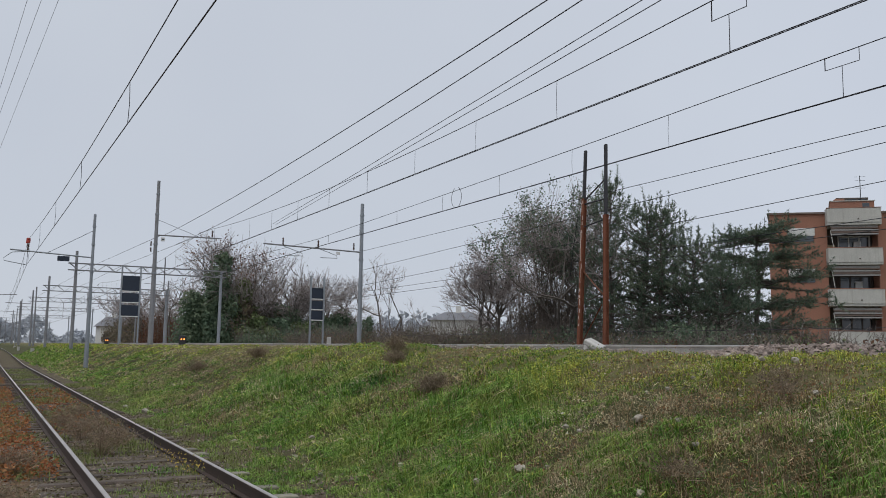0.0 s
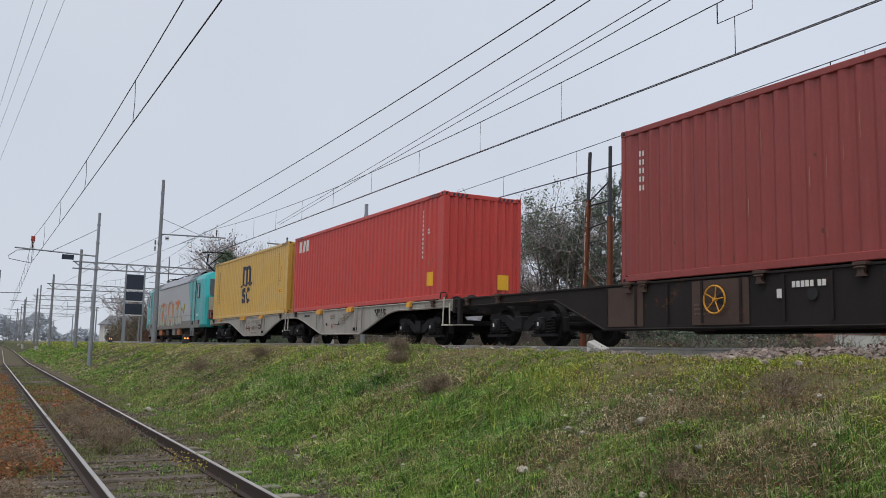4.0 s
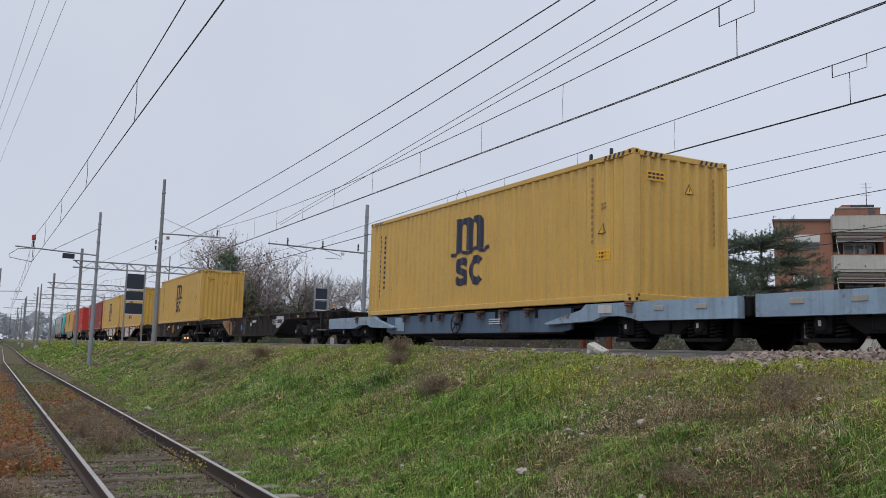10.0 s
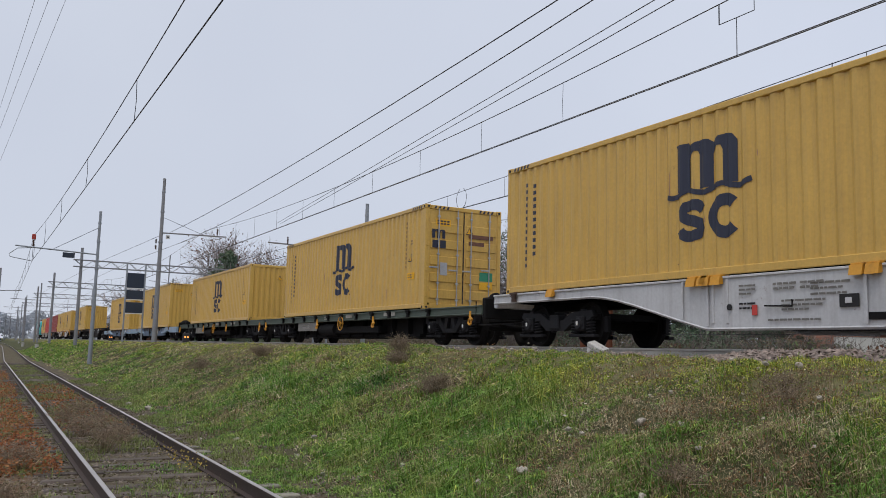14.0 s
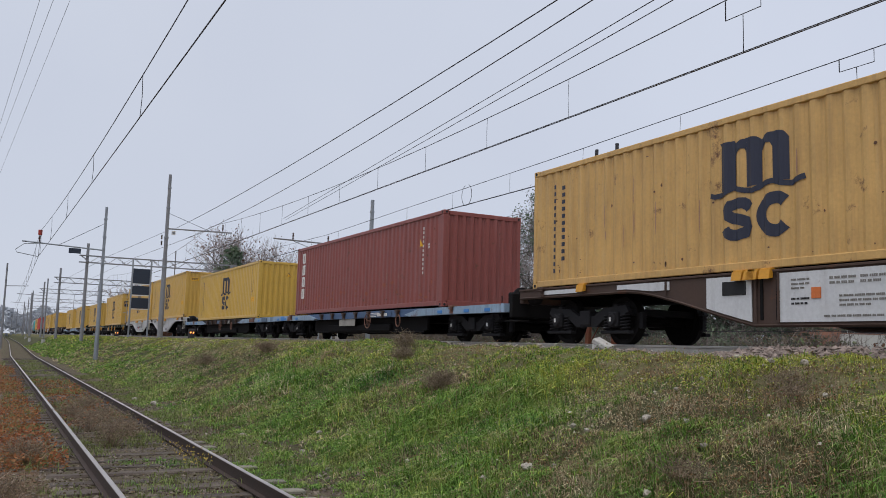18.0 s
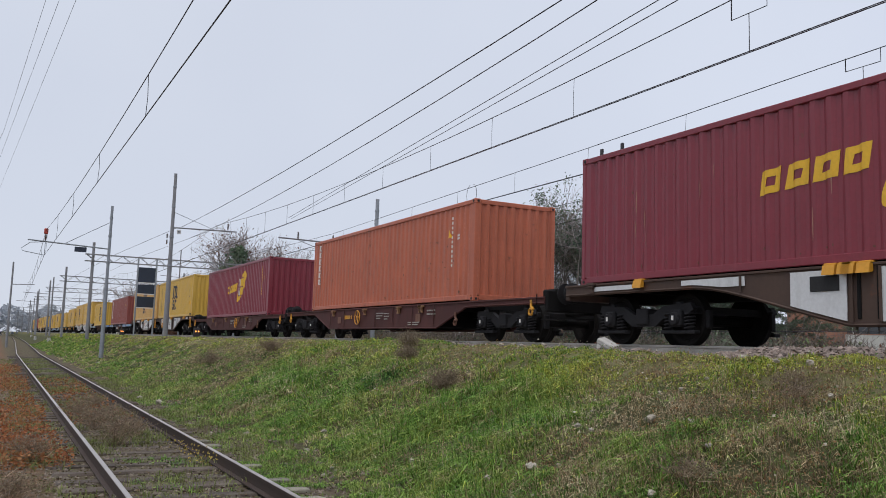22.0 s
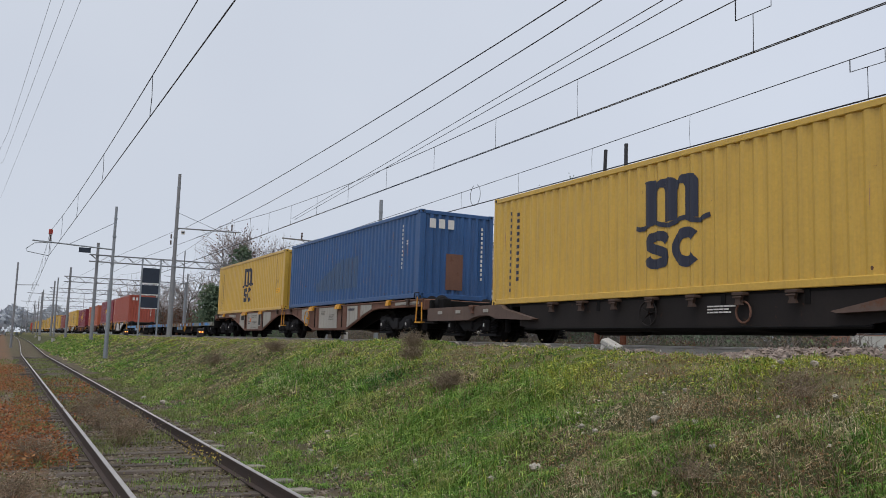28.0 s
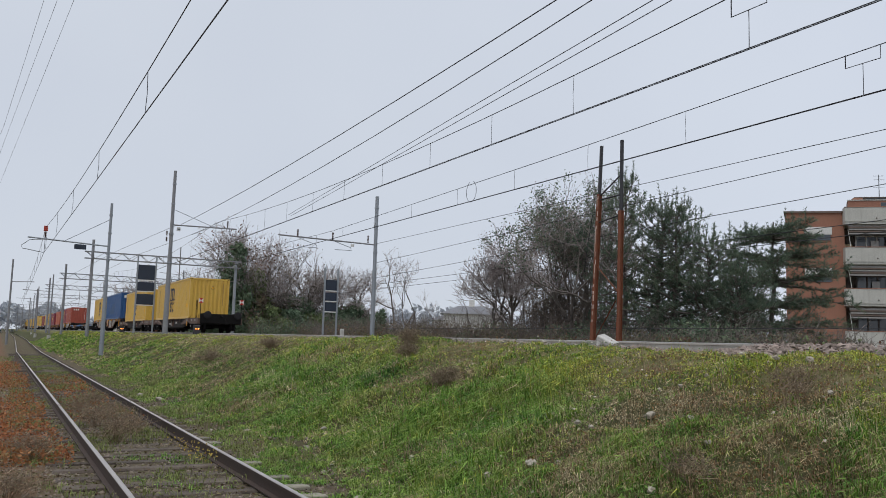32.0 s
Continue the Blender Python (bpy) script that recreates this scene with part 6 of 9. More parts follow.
def long_flat(label, front, L, colour, mark, wheel_u, empty_marks=False):
    """A sixty-foot flat with straight deep sills and one belly."""
    t = wagon_thing(label, front)
    top = 1.155
    edge, a = deep_sill(t, L, top, 0.32, 0.20, colour)
    crossings_frame(t, 0.1, L - 0.1, top, 14, "under")
    spans = ((a + 0.1, a + 1.1), (a + 2.3, a + 3.5)) if not empty_marks else ((a + 2.3, a + 2.9),)
    for u0, u1 in spans:
        sill_panel(t, edge, u0, u1, top - 0.06, "frame_umber", 1.226, None, "rust-brown sill panel")
    if empty_marks:
        sill_panel(t, edge, a - 1.35, a + 0.45, top - 0.10, "rust_tan", 1.226, None, "rust-stained ochre sill panel")
        text_bars(t, a - 0.55, 0.93, 4, 0.42, 0.026, 0.035, "frame_brown", 1.244)
    for i in range(10):
        u = a + 0.1 + i * (L - 2 * a - 0.2) / 9
        plate(t, u - 0.025, u + 0.025, 0.40, top - 0.06, colour, 1.25, "stiffener_rib")
    for u in (8.9, 10.6):
        round_opening(t, u, 0.78, 0.09)
    text_bars(t, 10.25, 0.98, 1, 0.5, 0.09, 0.05, "mark_white", 1.236)
    plate(t, 9.98, 10.1, 0.74, 0.88, "mark_white", 1.236, "inspection_label", "small white label")
    text_bars(t, 13.2, 0.96, 3, 0.6, 0.035, 0.045, "mark_white", 1.236)
    text_bars(t, 14.15, 0.92, 1, 0.45, 0.10, 0.05, "frame_blue", 1.236)
    text_bars(t, 8.3, 0.72, 3, 0.5, 0.035, 0.04, "frame_rust", 1.24)
    handwheel(t, wheel_u, 0.77, "frame_rust" if empty_marks else "safety")
    for u in (0.8, 2.2, 6.7, 7.1, 9.7, 11.4, 12.9, 15.6, 17.4, 18.6):
        bracket(t, min(u, L - 0.7), top)
    Shape().tube([(-1.28, -L + 3.1 + 0.09 * math.cos(q), 1.06 + 0.07 * math.sin(q)) for q in [math.pi + math.pi * i / 8 for i in range(9)]], 0.025, 5).ob("lashing_eye", P["safety"], t, "yellow lashing ring")
    for p, q in ((-0.14, 0.0), (-L, -L + 0.14)):
        Shape().box(-1.25, 1.25, p, q, 0.80, 1.155, 0.02).ob("headstock", P[colour], t)
    for u in (0.45, L - 0.55):
        Shape().box(-1.32, -1.22, -u - 0.06, -u + 0.06, 0.50, 1.14, 0.01).ob("step_post", P[colour], t)
        Shape().box(-1.42, -1.12, -u - 0.42, -u + 0.1, 0.47, 0.50, 0.008).ob("footstep", P["loco_low"], t, "grey footstep")
    Shape().tube([(-1.0, -L + 0.35, 1.18), (-1.0, -L + 0.35, 1.36), (-1.0, -L - 0.0, 1.36), (-1.0, -L - 0.0, 1.18)], 0.02, 6).ob("handrail", P["safety"], t, "yellow bent handrail")
    Shape().tube([(-0.6, -8.2, 0.5), (-0.6, -10.0, 0.5)], 0.22, 12).ob("air_tank", P["under"], t)
    buffers(t, -0.02, 1)
    buffers(t, -L + 0.02, -1)
    for u in (2.75, L - 2.75):
        bogie(t, -u, "std", "frame", front)
    if empty_marks:
        sill_panel(t, edge, L - 5.9, L - 5.0, 1.08, "frame_white", 1.24, 0.62, "pale owner panel with dark letter blocks")
        text_bars(t, L - 5.75, 0.95, 1, 0.6, 0.14, 0.05, "navy", 1.256)
        plate(t, 8.45, 8.75, 0.60, 0.82, "bright_blue", 1.24, label="small blue plate")
    return t


def low_unit(label, front, L, top, colour, lip, first, last, patches=(), wheel_u=8.7, rail_colour=None, style="lip"):
    """One half of a low-deck twin; style: lip (boxed side lips over the bogies), edge (slim lips), deep (belly sill) or truss (slim sill over a dark truss)."""
    t = wagon_thing(label, front)
    kind = "low" if top < 0.92 else "std"
    crossings_frame(t, 0.1, L - 0.1, top, 11, "under")
    if style == "deep":
        edge, a = deep_sill(t, L, top, 0.33, 0.13, colour)
        for i in range(7):
            u = a + 0.15 + i * (L - 2 * a - 0.3) / 6
            plate(t, u - 0.02, u + 0.02, 0.38, top - 0.05, colour, 1.25, "stiffener_rib")
        for u in (a + 0.5, 8.5, 11.1, 12.6, L - a - 0.9):
            bracket(t, u, top - 0.05, "rust_tan")
        for u in (a + 0.9, 12.2):
            plate(t, u, u + 0.3, 0.5, 0.72, "frame_brown", 1.235, "riveted_patch", "rust-stained patch")
        text_bars(t, 6.7, 0.76, 1, 0.62, 0.12, 0.03, "safety" if top > 0.96 else "frame_red", 1.24)
        text_bars(t, 9.4, 0.80, 3, 0.5, 0.035, 0.04, "frame_grey", 1.24)
        text_bars(t, 10.0, 0.78, 3, 0.35, 0.03, 0.05, "frame_grey", 1.24)
        text_bars(t, 12.9, 0.82, 2, 0.5, 0.04, 0.06, "frame_grey", 1.24)
        text_bars(t, 11.7, 0.50, 2, 0.7, 0.03, 0.03, "frame_grey", 1.24)
        for u in (0.9, L - 0.5):
            hook(t, u, top - 0.22, "safety", 1.27)
        hook(t, L - 4.0, 0.56, "frame_brown", 1.25)
    elif style == "truss":
        pts = [(0.1, top), (0.1, top - 0.20), (L - 0.1, top - 0.20), (L - 0.1, top)]
        sill_pair(t, pts, colour, 0.07, 1.24, label="slim green side sill")
        s = Shape().box(-0.9, 0.9, -13.9, -4.2, 0.20, 0.30)
        for x in (-0.8, 0.75):
            s.box(x, x + 0.05, -13.9, -4.2, 0.26, top - 0.15)
        for i in range(9):
            u = 4.4 + i * 1.1
            s.box(-0.95, -0.80, -u - 0.03, -u + 0.03, 0.22, top - 0.18)
        s.ob("under_truss", P["under"], t, "black truss below the sill")
        plate(t, 4.3, 6.35, 0.42, 0.74, "loco_low", 1.2, "equipment_panel", "grey-green equipment panel")
        text_bars(t, 4.8, 0.70, 4, 0.8, 0.03, 0.03, "frame_grey", 1.215)
        Shape().tube([(-1.02, -6.5, 0.46), (-1.02, -7.9, 0.46)], 0.2, 14).ob("air_tank", P["under"], t, "round brake air tank")
        for i in range(11):
            bracket(t, 2.6 + i * 1.25, top - 0.02, "under")
        for u in (6.64, 11.56, L - 0.5, 0.42):
            hook(t, u, 0.66)
        text_bars(t, 12.2, top - 0.03, 1, 0.75, 0.11, 0.03, "frame_grey", 1.262)
        text_bars(t, 9.2, top - 0.04, 1, 0.5, 0.10, 0.03, "frame_grey", 1.262)
        text_bars(t, 7.2, top - 0.04, 2, 0.4, 0.04, 0.03, "frame_grey", 1.262)
    else:
        slim = style == "edge"
        zb = 0.23 if slim else 0.30
        mid = [(4.6, top - 0.04), (4.6, zb + 0.08), (5.1, zb), (L - 5.1, zb), (L - 4.6, zb + 0.08), (L - 4.6, top - 0.04)]
        sill_pair(t, mid, "under" if slim else colour, 0.07, 1.0 if slim else 1.17, False, "recessed deep middle sill")
        if slim:
            sill_pair(t, [(4.4, top), (4.4, top - 0.21), (L - 4.4, top - 0.21), (L - 4.4, top)], colour, 0.06, 1.24, False, "slim middle side sill")
        Shape().box(-1.16, 1.16, -L + 0.1, -0.1, top - 0.05, top + 0.005).ob("deck", P["under"], t, "dark deck sheet")
        Shape().tube([(-1.0 if slim else -1.16, -4.8, zb + 0.01), (-1.0 if slim else -1.16, -L + 4.8, zb + 0.01)], 0.03, 4).ob("bottom_flange", P["under"], t)
        h = 0.20 if slim else 0.345
        if slim:
            out = [(0.15, top), (0.15, top - h), (3.4, top - h), (5.1, top - 0.22), (5.5, top - 0.17), (4.6, top - 0.02)]
        else:
            out = [(0.15, top), (0.15, top - h), (2.43, top - h), (2.68, top - 0.28), (3.0, top - 0.24), (3.45, top - 0.245), (3.75, top - h + 0.02), (5.25, top - h - 0.03), (5.35, top - h), (4.1, top - 0.1), (3.95, top)]
        for mirror in (False, True):
            for sg in (-1, 1):
                pts = [(-(L - u) if mirror else -u, z) for u, z in out]
                Shape().prism(pts, min(sg * 1.31, sg * 1.15), max(sg * 1.31, sg * 1.15), 0).ob("end_lip", P[lip], t, "raised side lip")
            for u in (0.9, 1.9, 3.3):
                q = L - u if mirror else u
                plate(t, q - 0.12, q + 0.12, top - 0.17, top - 0.09, "frame_grey" if not slim else "bright_blue", 1.312, "small_label", "small worn label")
            bracket(t, L - 2.65 if mirror else 2.65, top, "frame_brown", 1.30)
        for i in range(7):
            bracket(t, 6.0 + i * (L - 12.0) / 6, top - 0.03, "rust_tan" if colour == "khaki" else "frame_umber", 1.26)
        Shape().tube([(-1.22 if not slim else -1.28, -wheel_u - 2.2 + 0.15 * math.cos(q), top - 0.32 + 0.17 * math.sin(q)) for q in [2 * math.pi * i / 14 for i in range(15)]], 0.018, 5).ob("brake_ring", P["frame_brown"], t, "rusty ring handle")
        text_bars(t, 10.4, top - 0.06 if slim else top - 0.2, 3, 0.6, 0.025, 0.025, "mark_white", 1.262 if slim else 1.19)
    x = {"lip": 1.175, "edge": 1.245, "deep": 1.235, "truss": 1.25}[style]
    for u0, u1, cc in patches:
        over = style in ("lip", "edge") and not 4.5 < u0 < L - 5.2
        plate(t, u0, u1, top - 0.19 if over else top - 0.45 if style in ("lip", "deep") else top - 0.19, top - 0.03 if over or style == "edge" else top - 0.07, cc, 1.314 if over else x, "paint_patch", "patch of other paint")
    handwheel(t, wheel_u, top - 0.30, "safety" if not rail_colour else rail_colour, 1.27 if style != "lip" else 1.22)
    Shape().tube([(-0.75, -7.0, top - 0.5), (-0.75, -8.4, top - 0.5)], 0.19, 12).ob("air_tank", P["under"], t)
    Shape().box(-1.1, 1.1, -11.5, -6.2, top - 0.62, top - 0.40, 0.03).ob("brake_gear", P["under"], t)
    for u, on, sg in ((0.0, first, 1), (L, last, -1)):
        Shape().box(-1.2, 1.2, -u - 0.12 if sg > 0 else -u, -u if sg > 0 else -u + 0.12, top - 0.32, max(top, 1.12 if on else top), 0.02).ob("headstock", P["under"], t)
        if on:
            buffers(t, -u, sg)
            for x in (-0.88, 0.88):
                Shape().box(x - 0.12, x + 0.12, -u - (0.5 if sg > 0 else 0), -u + (0 if sg > 0 else 0.5), top + 0.0, 1.16, 0.03).ob("buffer_pedestal", P["under"], t, "hump that carries the buffer")
            Shape().tube([(-1.25, -u - 0.35 * sg, 1.05), (-1.25, -u - 0.35 * sg, 0.5), (-1.25, -u - 0.7 * sg, 0.5), (-1.25, -u - 0.7 * sg, 0.7)], 0.014, 6).ob("handrail", P["under"], t)
            Shape().box(-1.35, -1.1, -u - 0.3 - 0.25, -u + 0.3 - 0.25, 0.46, 0.49, 0.006).ob("footstep", P["under"], t)
        else:
            Shape().tube([(0, -u, 0.75), (0, -u + sg * 0.15, 0.75)], 0.16, 10).ob("drawbar", P["under"], t, "close-coupling bar")
    for u in (2.05, L - 2.05):
        bogie(t, -u, kind, "cast" if style == "truss" else "frame", front)
    return t


def tail_boards(t, L):
    """Two striped end-of-train boards on stalks and the last wagon's end rails."""
    for x in (-1.2, 1.2):
        s = Shape().tube([(x, -L + 0.1, 0.9), (x, -L + 0.1, 1.75)], 0.018, 6).ob("marker_stalk", P["under"], t)
        Shape().box(x - 0.13, x + 0.13, -L + 0.06, -L + 0.085, 1.72, 2.02, 0.006).ob("marker_board", P["mark_white"], s, "white tail board")
        for sg, cz in ((1, 1.95), (-1, 1.79)):
            Shape().prism([(x - 0.13, cz + 0.07 * sg), (x + 0.13, cz + 0.07 * sg), (x, cz - 0.07 * sg)], -L + 0.052, -L + 0.059, 1).ob("red_triangle", P["red"], s, "red triangle")
    Shape().tube([(-1.28, -L + 0.9, 0.8), (-1.28, -L + 0.9, 1.9), (-1.28, -L + 0.62, 1.9), (-1.28, -L + 0.62, 0.8)], 0.018, 6).ob("handrail", P["under"], t, "bent end handrail")
    hook(t, 14.9, 0.56)


# ---- train: locomotive ----
def locomotive(front):
    t = tagged(empty("electric_locomotive"), "teal and silver electric locomotive with graffiti and one raised pantograph", "locomotive")
    HALF = 9.45
    MOVING.append((t, front - HALF, RAIL))
    prof = [(-1.40, 0.80), (-1.49, 0.95), (-1.49, 2.25), (-1.488, 2.42), (-1.475, 3.42), (-1.30, 3.66), (-1.02, 3.84), (1.02, 3.84), (1.30, 3.66), (1.475, 3.42), (1.488, 2.42), (1.49, 2.25), (1.49, 0.95), (1.40, 0.80)]

    def nose(z, d=0.0):
        return 9.30 - d - max(0.0, z - 1.9) * 0.05 - max(0.0, z - 2.42) * 0.50

    def loft(secs, name, colour, label="", caps=(True, True)):
        s = Shape()
        n = len(prof)
        for fn, k in secs:
            s.v += [(x * k, fn(z), z) for x, z in prof]
        for i in range(len(secs) - 1):
            for j in range(n):
                a = i * n
                s.f.append((a + j, a + (j + 1) % n, a + n + (j + 1) % n, a + n + j))
        if caps[0]:
            s.f.append(tuple(range(n)))
        if caps[1]:
            s.f.append(tuple(range((len(secs) - 1) * n, len(secs) * n)))
        return s.ob(name, P[colour], t, label)

    cut_f = lambda z: 6.35 - (z - 0.8) * 0.575
    cut_r = lambda z: -6.35 + (z - 0.8) * 0.575
    cab_a = loft([(lambda z: nose(z), 0.88), (lambda z: nose(z, 0.14), 0.955), (lambda z: nose(z, 0.5), 1.0), (cut_f, 1.0)], "front_cab", "teal", "teal driving cab")
    body = loft([(cut_f, 0.999), (cut_r, 0.999)], "body_shell", "silver", "silver-grey body side")
    cab_b = loft([(cut_r, 1.0), (lambda z: -nose(z, 0.5), 1.0), (lambda z: -nose(z, 0.14), 0.955), (lambda z: -nose(z), 0.88)], "rear_cab", "teal", "teal driving cab")
    for sg in (-1, 1):
        a, b = sorted((sg * 1.494, sg * 1.45))
        Shape().box(a, b, -8.3, 8.3, 0.80, 1.22, 0.006).ob("skirt", P["loco_low"], t, "grimy grey skirt")
        Shape().box(sg * 1.50 - 0.006, sg * 1.50 + 0.006, -6.5, 6.5, 1.50, 1.515).ob("body_seam", P["loco_low"], body)
        Shape().box(sg * 1.47 - 0.02, sg * 1.47 + 0.02, -6.9, 6.9, 3.40, 3.44, 0.004).ob("gutter", P["roof_dark"], body)
    for end in (1, -1):
        Shape().add([(sx * 1.19, end * (nose(z) + 0.014), z) for sx, z in ((-1, 2.955), (1, 2.955), (0.95, 3.42), (-0.95, 3.42))], [(0, 1, 2, 3)]).ob("upper_windscreen", P["pane"], cab_a if end > 0 else cab_b, "sloping upper windscreen")
    # roof fairings, insulators and bus bars
    for y0, y1, c in ((-6.6, -4.6, "roof_dark"), (-4.5, -1.6, "roof"), (-1.5, 1.4, "roof"), (1.5, 4.4, "roof"), (4.5, 6.6, "roof_dark")):
        for sg in (-1, 1):
            s = Shape().add([(sg * 1.45, y0 - 0.04, 3.47), (sg * 1.45, y1 + 0.04, 3.47), (sg * 1.08, y1 + 0.03, 3.93), (sg * 1.08, y0 - 0.03, 3.93), (sg * 1.0, y1 + 0.03, 3.86), (sg * 1.0, y0 - 0.03, 3.86)], [(0, 1, 2, 3), (3, 2, 4, 5)])
            s.ob("roof_fairing", P[c], t)
    br = Shape().tube([(-0.75, 5.6, 4.12), (-0.75, 1.0, 4.12), (-0.55, 0.4, 4.2), (-0.75, -0.2, 4.12), (-0.75, -4.0, 4.10)], 0.025, 6)
    br.ob("bus_bar", P["under"], t, "dark roof conductor")
    for y in (5.0, 2.6, 0.9, -1.2, -3.2):
        Shape().lathe([(0.0, 3.8), (0.07, 3.8), (0.1, 3.86), (0.05, 3.9), (0.1, 3.96), (0.05, 4.0), (0.08, 4.06), (0.0, 4.1)], (-0.75, y, 0), 2, 10).ob("roof_insulator", M_INSUL, t)

    def pantograph(y, up, sg):
        b = Shape()
        for x in (-0.55, 0.55):
            b.box(x - 0.04, x + 0.04, y - 0.9, y + 0.9, 4.02, 4.10)
        for yy in (-0.8, 0.8):
            b.box(-0.6, 0.6, y + yy - 0.04, y + yy + 0.04, 4.02, 4.10)
            for x in (-0.5, 0.5):
                b.tube([(x, y + yy, 3.78), (x, y + yy, 4.05)], 0.06, 8)
        b = b.ob("pantograph", P["under"], t, "dark half-scissor pantograph")
        if up:
            knee, head = (y + 1.25 * sg, 4.72), (y - 0.6 * sg, 5.28)
        else:
            knee, head = (y + 1.1 * sg, 4.22), (y - 0.5 * sg, 4.28)
        Shape().tube([(0, y - 0.7 * sg, 4.1), (0, *knee)], 0.055, 6, 0.045).ob("lower_arm", P["under"], b)
        u = Shape()
        for x in (-0.1, 0.1):
            u.tube([(x, *knee), (x * 4.0, head[0], head[1] - 0.1)], 0.03, 6)
        u.tube([(0.18, y - 0.45 * sg, 4.1), (0.0, knee[0] + 0.12 * sg, knee[1] - 0.14)], 0.018, 5)
        u.ob("upper_arm", P["under"], b)
        hd = Shape()
        for dy in (-0.19, 0.19):
            hd.tube([(-0.95, head[0] + dy, head[1] - 0.22), (-0.8, head[0] + dy, head[1] - 0.06), (-0.55, head[0] + dy, head[1]), (0.55, head[0] + dy, head[1]), (0.8, head[0] + dy, head[1] - 0.06), (0.95, head[0] + dy, head[1] - 0.22)], 0.022, 6)
        for x in (-0.42, 0.42):
            hd.tube([(x, head[0] - 0.2, head[1] - 0.02), (x, head[0] + 0.2, head[1] - 0.02)], 0.018, 5)
        hd.ob("collector_head", P["under"], b)

    pantograph(-4.2, True, 1)
    pantograph(4.4, False, -1)
    # cab doors, windows, grab rails, steps
    for end in (1, -1):
        cab = cab_a if end > 0 else cab_b
        for sg in (-1, 1):
            x = sg * 1.495
            y = end * 6.62
            d = Shape().box(x - 0.012, x + 0.012, y - 0.35, y + 0.35, 1.05, 3.34, 0.008).ob("cab_door", P["teal"], cab, "teal cab door")
            Shape().box(x - 0.016, x + 0.016, y - 0.37, y - 0.352, 1.02, 3.36).ob("door_seal", P["gasket"], d)
            Shape().box(x - 0.016, x + 0.016, y + 0.352, y + 0.37, 1.02, 3.36).ob("door_seal", P["gasket"], d)
            Shape().box(x + sg * 0.012 - 0.01, x + sg * 0.012 + 0.01, y + 0.12, y + 0.3, 1.82, 1.86).ob("door_handle", P["zinc"], d, "steel door handle")
            for dy in (-0.46, 0.46):
                Shape().tube([(x + sg * 0.05, y + dy, 0.95), (x + sg * 0.05, y + dy, 3.3)], 0.02, 6).ob("grab_rail", P["zinc"], cab, "long steel grab rail")
            wy = end * 7.66
            ws = Shape().prism([(wy - 0.28, 2.42), (wy - 0.28, 3.12), (wy - 0.2, 3.2), (wy + 0.16 - 0.04 * end, 3.2), (wy + 0.28, 2.95), (wy + 0.28, 2.5), (wy + 0.2, 2.42)], x - 0.01, x + 0.01, 0)
            w = ws.ob("cab_side_window", P["pane"], cab, "dark cab side window")
            Shape().tube([(x + sg * 0.012, a, b) for a, b in [(wy - 0.28, 2.42), (wy - 0.28, 3.12), (wy - 0.2, 3.2), (wy + 0.16 - 0.04 * end, 3.2), (wy + 0.28, 2.95), (wy + 0.28, 2.5), (wy + 0.2, 2.42), (wy - 0.28, 2.42)]], 0.018, 4).ob("window_seal", P["gasket"], w)
            st = Shape()
            for z in (0.36, 0.66):
                st.box(x - sg * 0.02 - 0.12, x - sg * 0.02 + 0.06, y - 0.24, y + 0.24, z, z + 0.035)
            for dy in (-0.25, 0.25):
                st.box(x - 0.05, x + 0.02, y + dy - 0.02, y + dy + 0.02, 0.36, 0.95)
            st.ob("cab_steps", P["zinc"], cab, "pale metal steps")
            Shape().box(x - 0.02, x + 0.014, y - 0.22, y + 0.22, 0.98, 1.18).ob("step_recess", P["gasket"], cab, "dark step recess")
            Shape().box(x - 0.02, x + 0.014, end * 8.1 - 0.12, end * 8.1 + 0.12, 0.98, 1.2).ob("side_vent", P["gasket"], cab)
            Shape().box(x - 0.008, x + 0.012, end * 7.6 - 0.14, end * 7.6 + 0.14, 1.42, 1.56).ob("number_bar", P["mark_white"], cab, "white plate")
        # nose: windscreen, band, lights, buffers, plough
        s = Shape().add([(sx * 1.22, end * (nose(z) + 0.014), z) for sx, z in ((-1, 2.50), (1, 2.50), (0.98, 2.95), (-0.98, 2.95))], [(0, 1, 2, 3)])
        w = s.ob("windscreen", P["pane"], cab, "wide sloping windscreen")
        wp = Shape()
        for x in (-0.45, 0.45):
            wp.tube([(x, end * (nose(2.5) + 0.04), 2.5), (x * 1.3, end * (nose(3.1) + 0.06), 3.1)], 0.018, 5)
        wp.ob("wipers", P["gasket"], w)
        band = "cream" if end < 0 else "teal"
        Shape().box(-1.27, 1.27, end * 9.29 - 0.02, end * 9.29 + 0.02, 1.72, 2.40, 0.005).ob("nose_panel", P[band], cab, "grubby cream nose panel" if end < 0 else "teal nose panel")
        Shape().box(-1.26, 1.26, end * 9.30 - 0.02, end * 9.30 + 0.02, 1.25, 1.70, 0.005).ob("nose_band", P["dark_red"] if end < 0 else P["teal"], cab, "red nose band" if end < 0 else "")
        for x in (-0.95, 0.95):
            h = Shape().box(x - 0.2, x + 0.2, end * 9.315 - 0.015, end * 9.315 + 0.015, 1.42, 1.58, 0.01)
            h.ob("headlight", P["pane"], cab, "rectangular headlight")
            bb = Shape().tube([(x * 0.92, end * 8.8, 1.04), (x * 0.92, end * 9.25, 1.04)], 0.13, 12)
            bb.lathe([(0.0, 0.0), (0.2, 0.0), (0.25, -end * 0.03), (0.25, -end * 0.07), (0.1, -end * 0.08)], (x * 0.92, end * 9.42, 1.04), 1, 16)
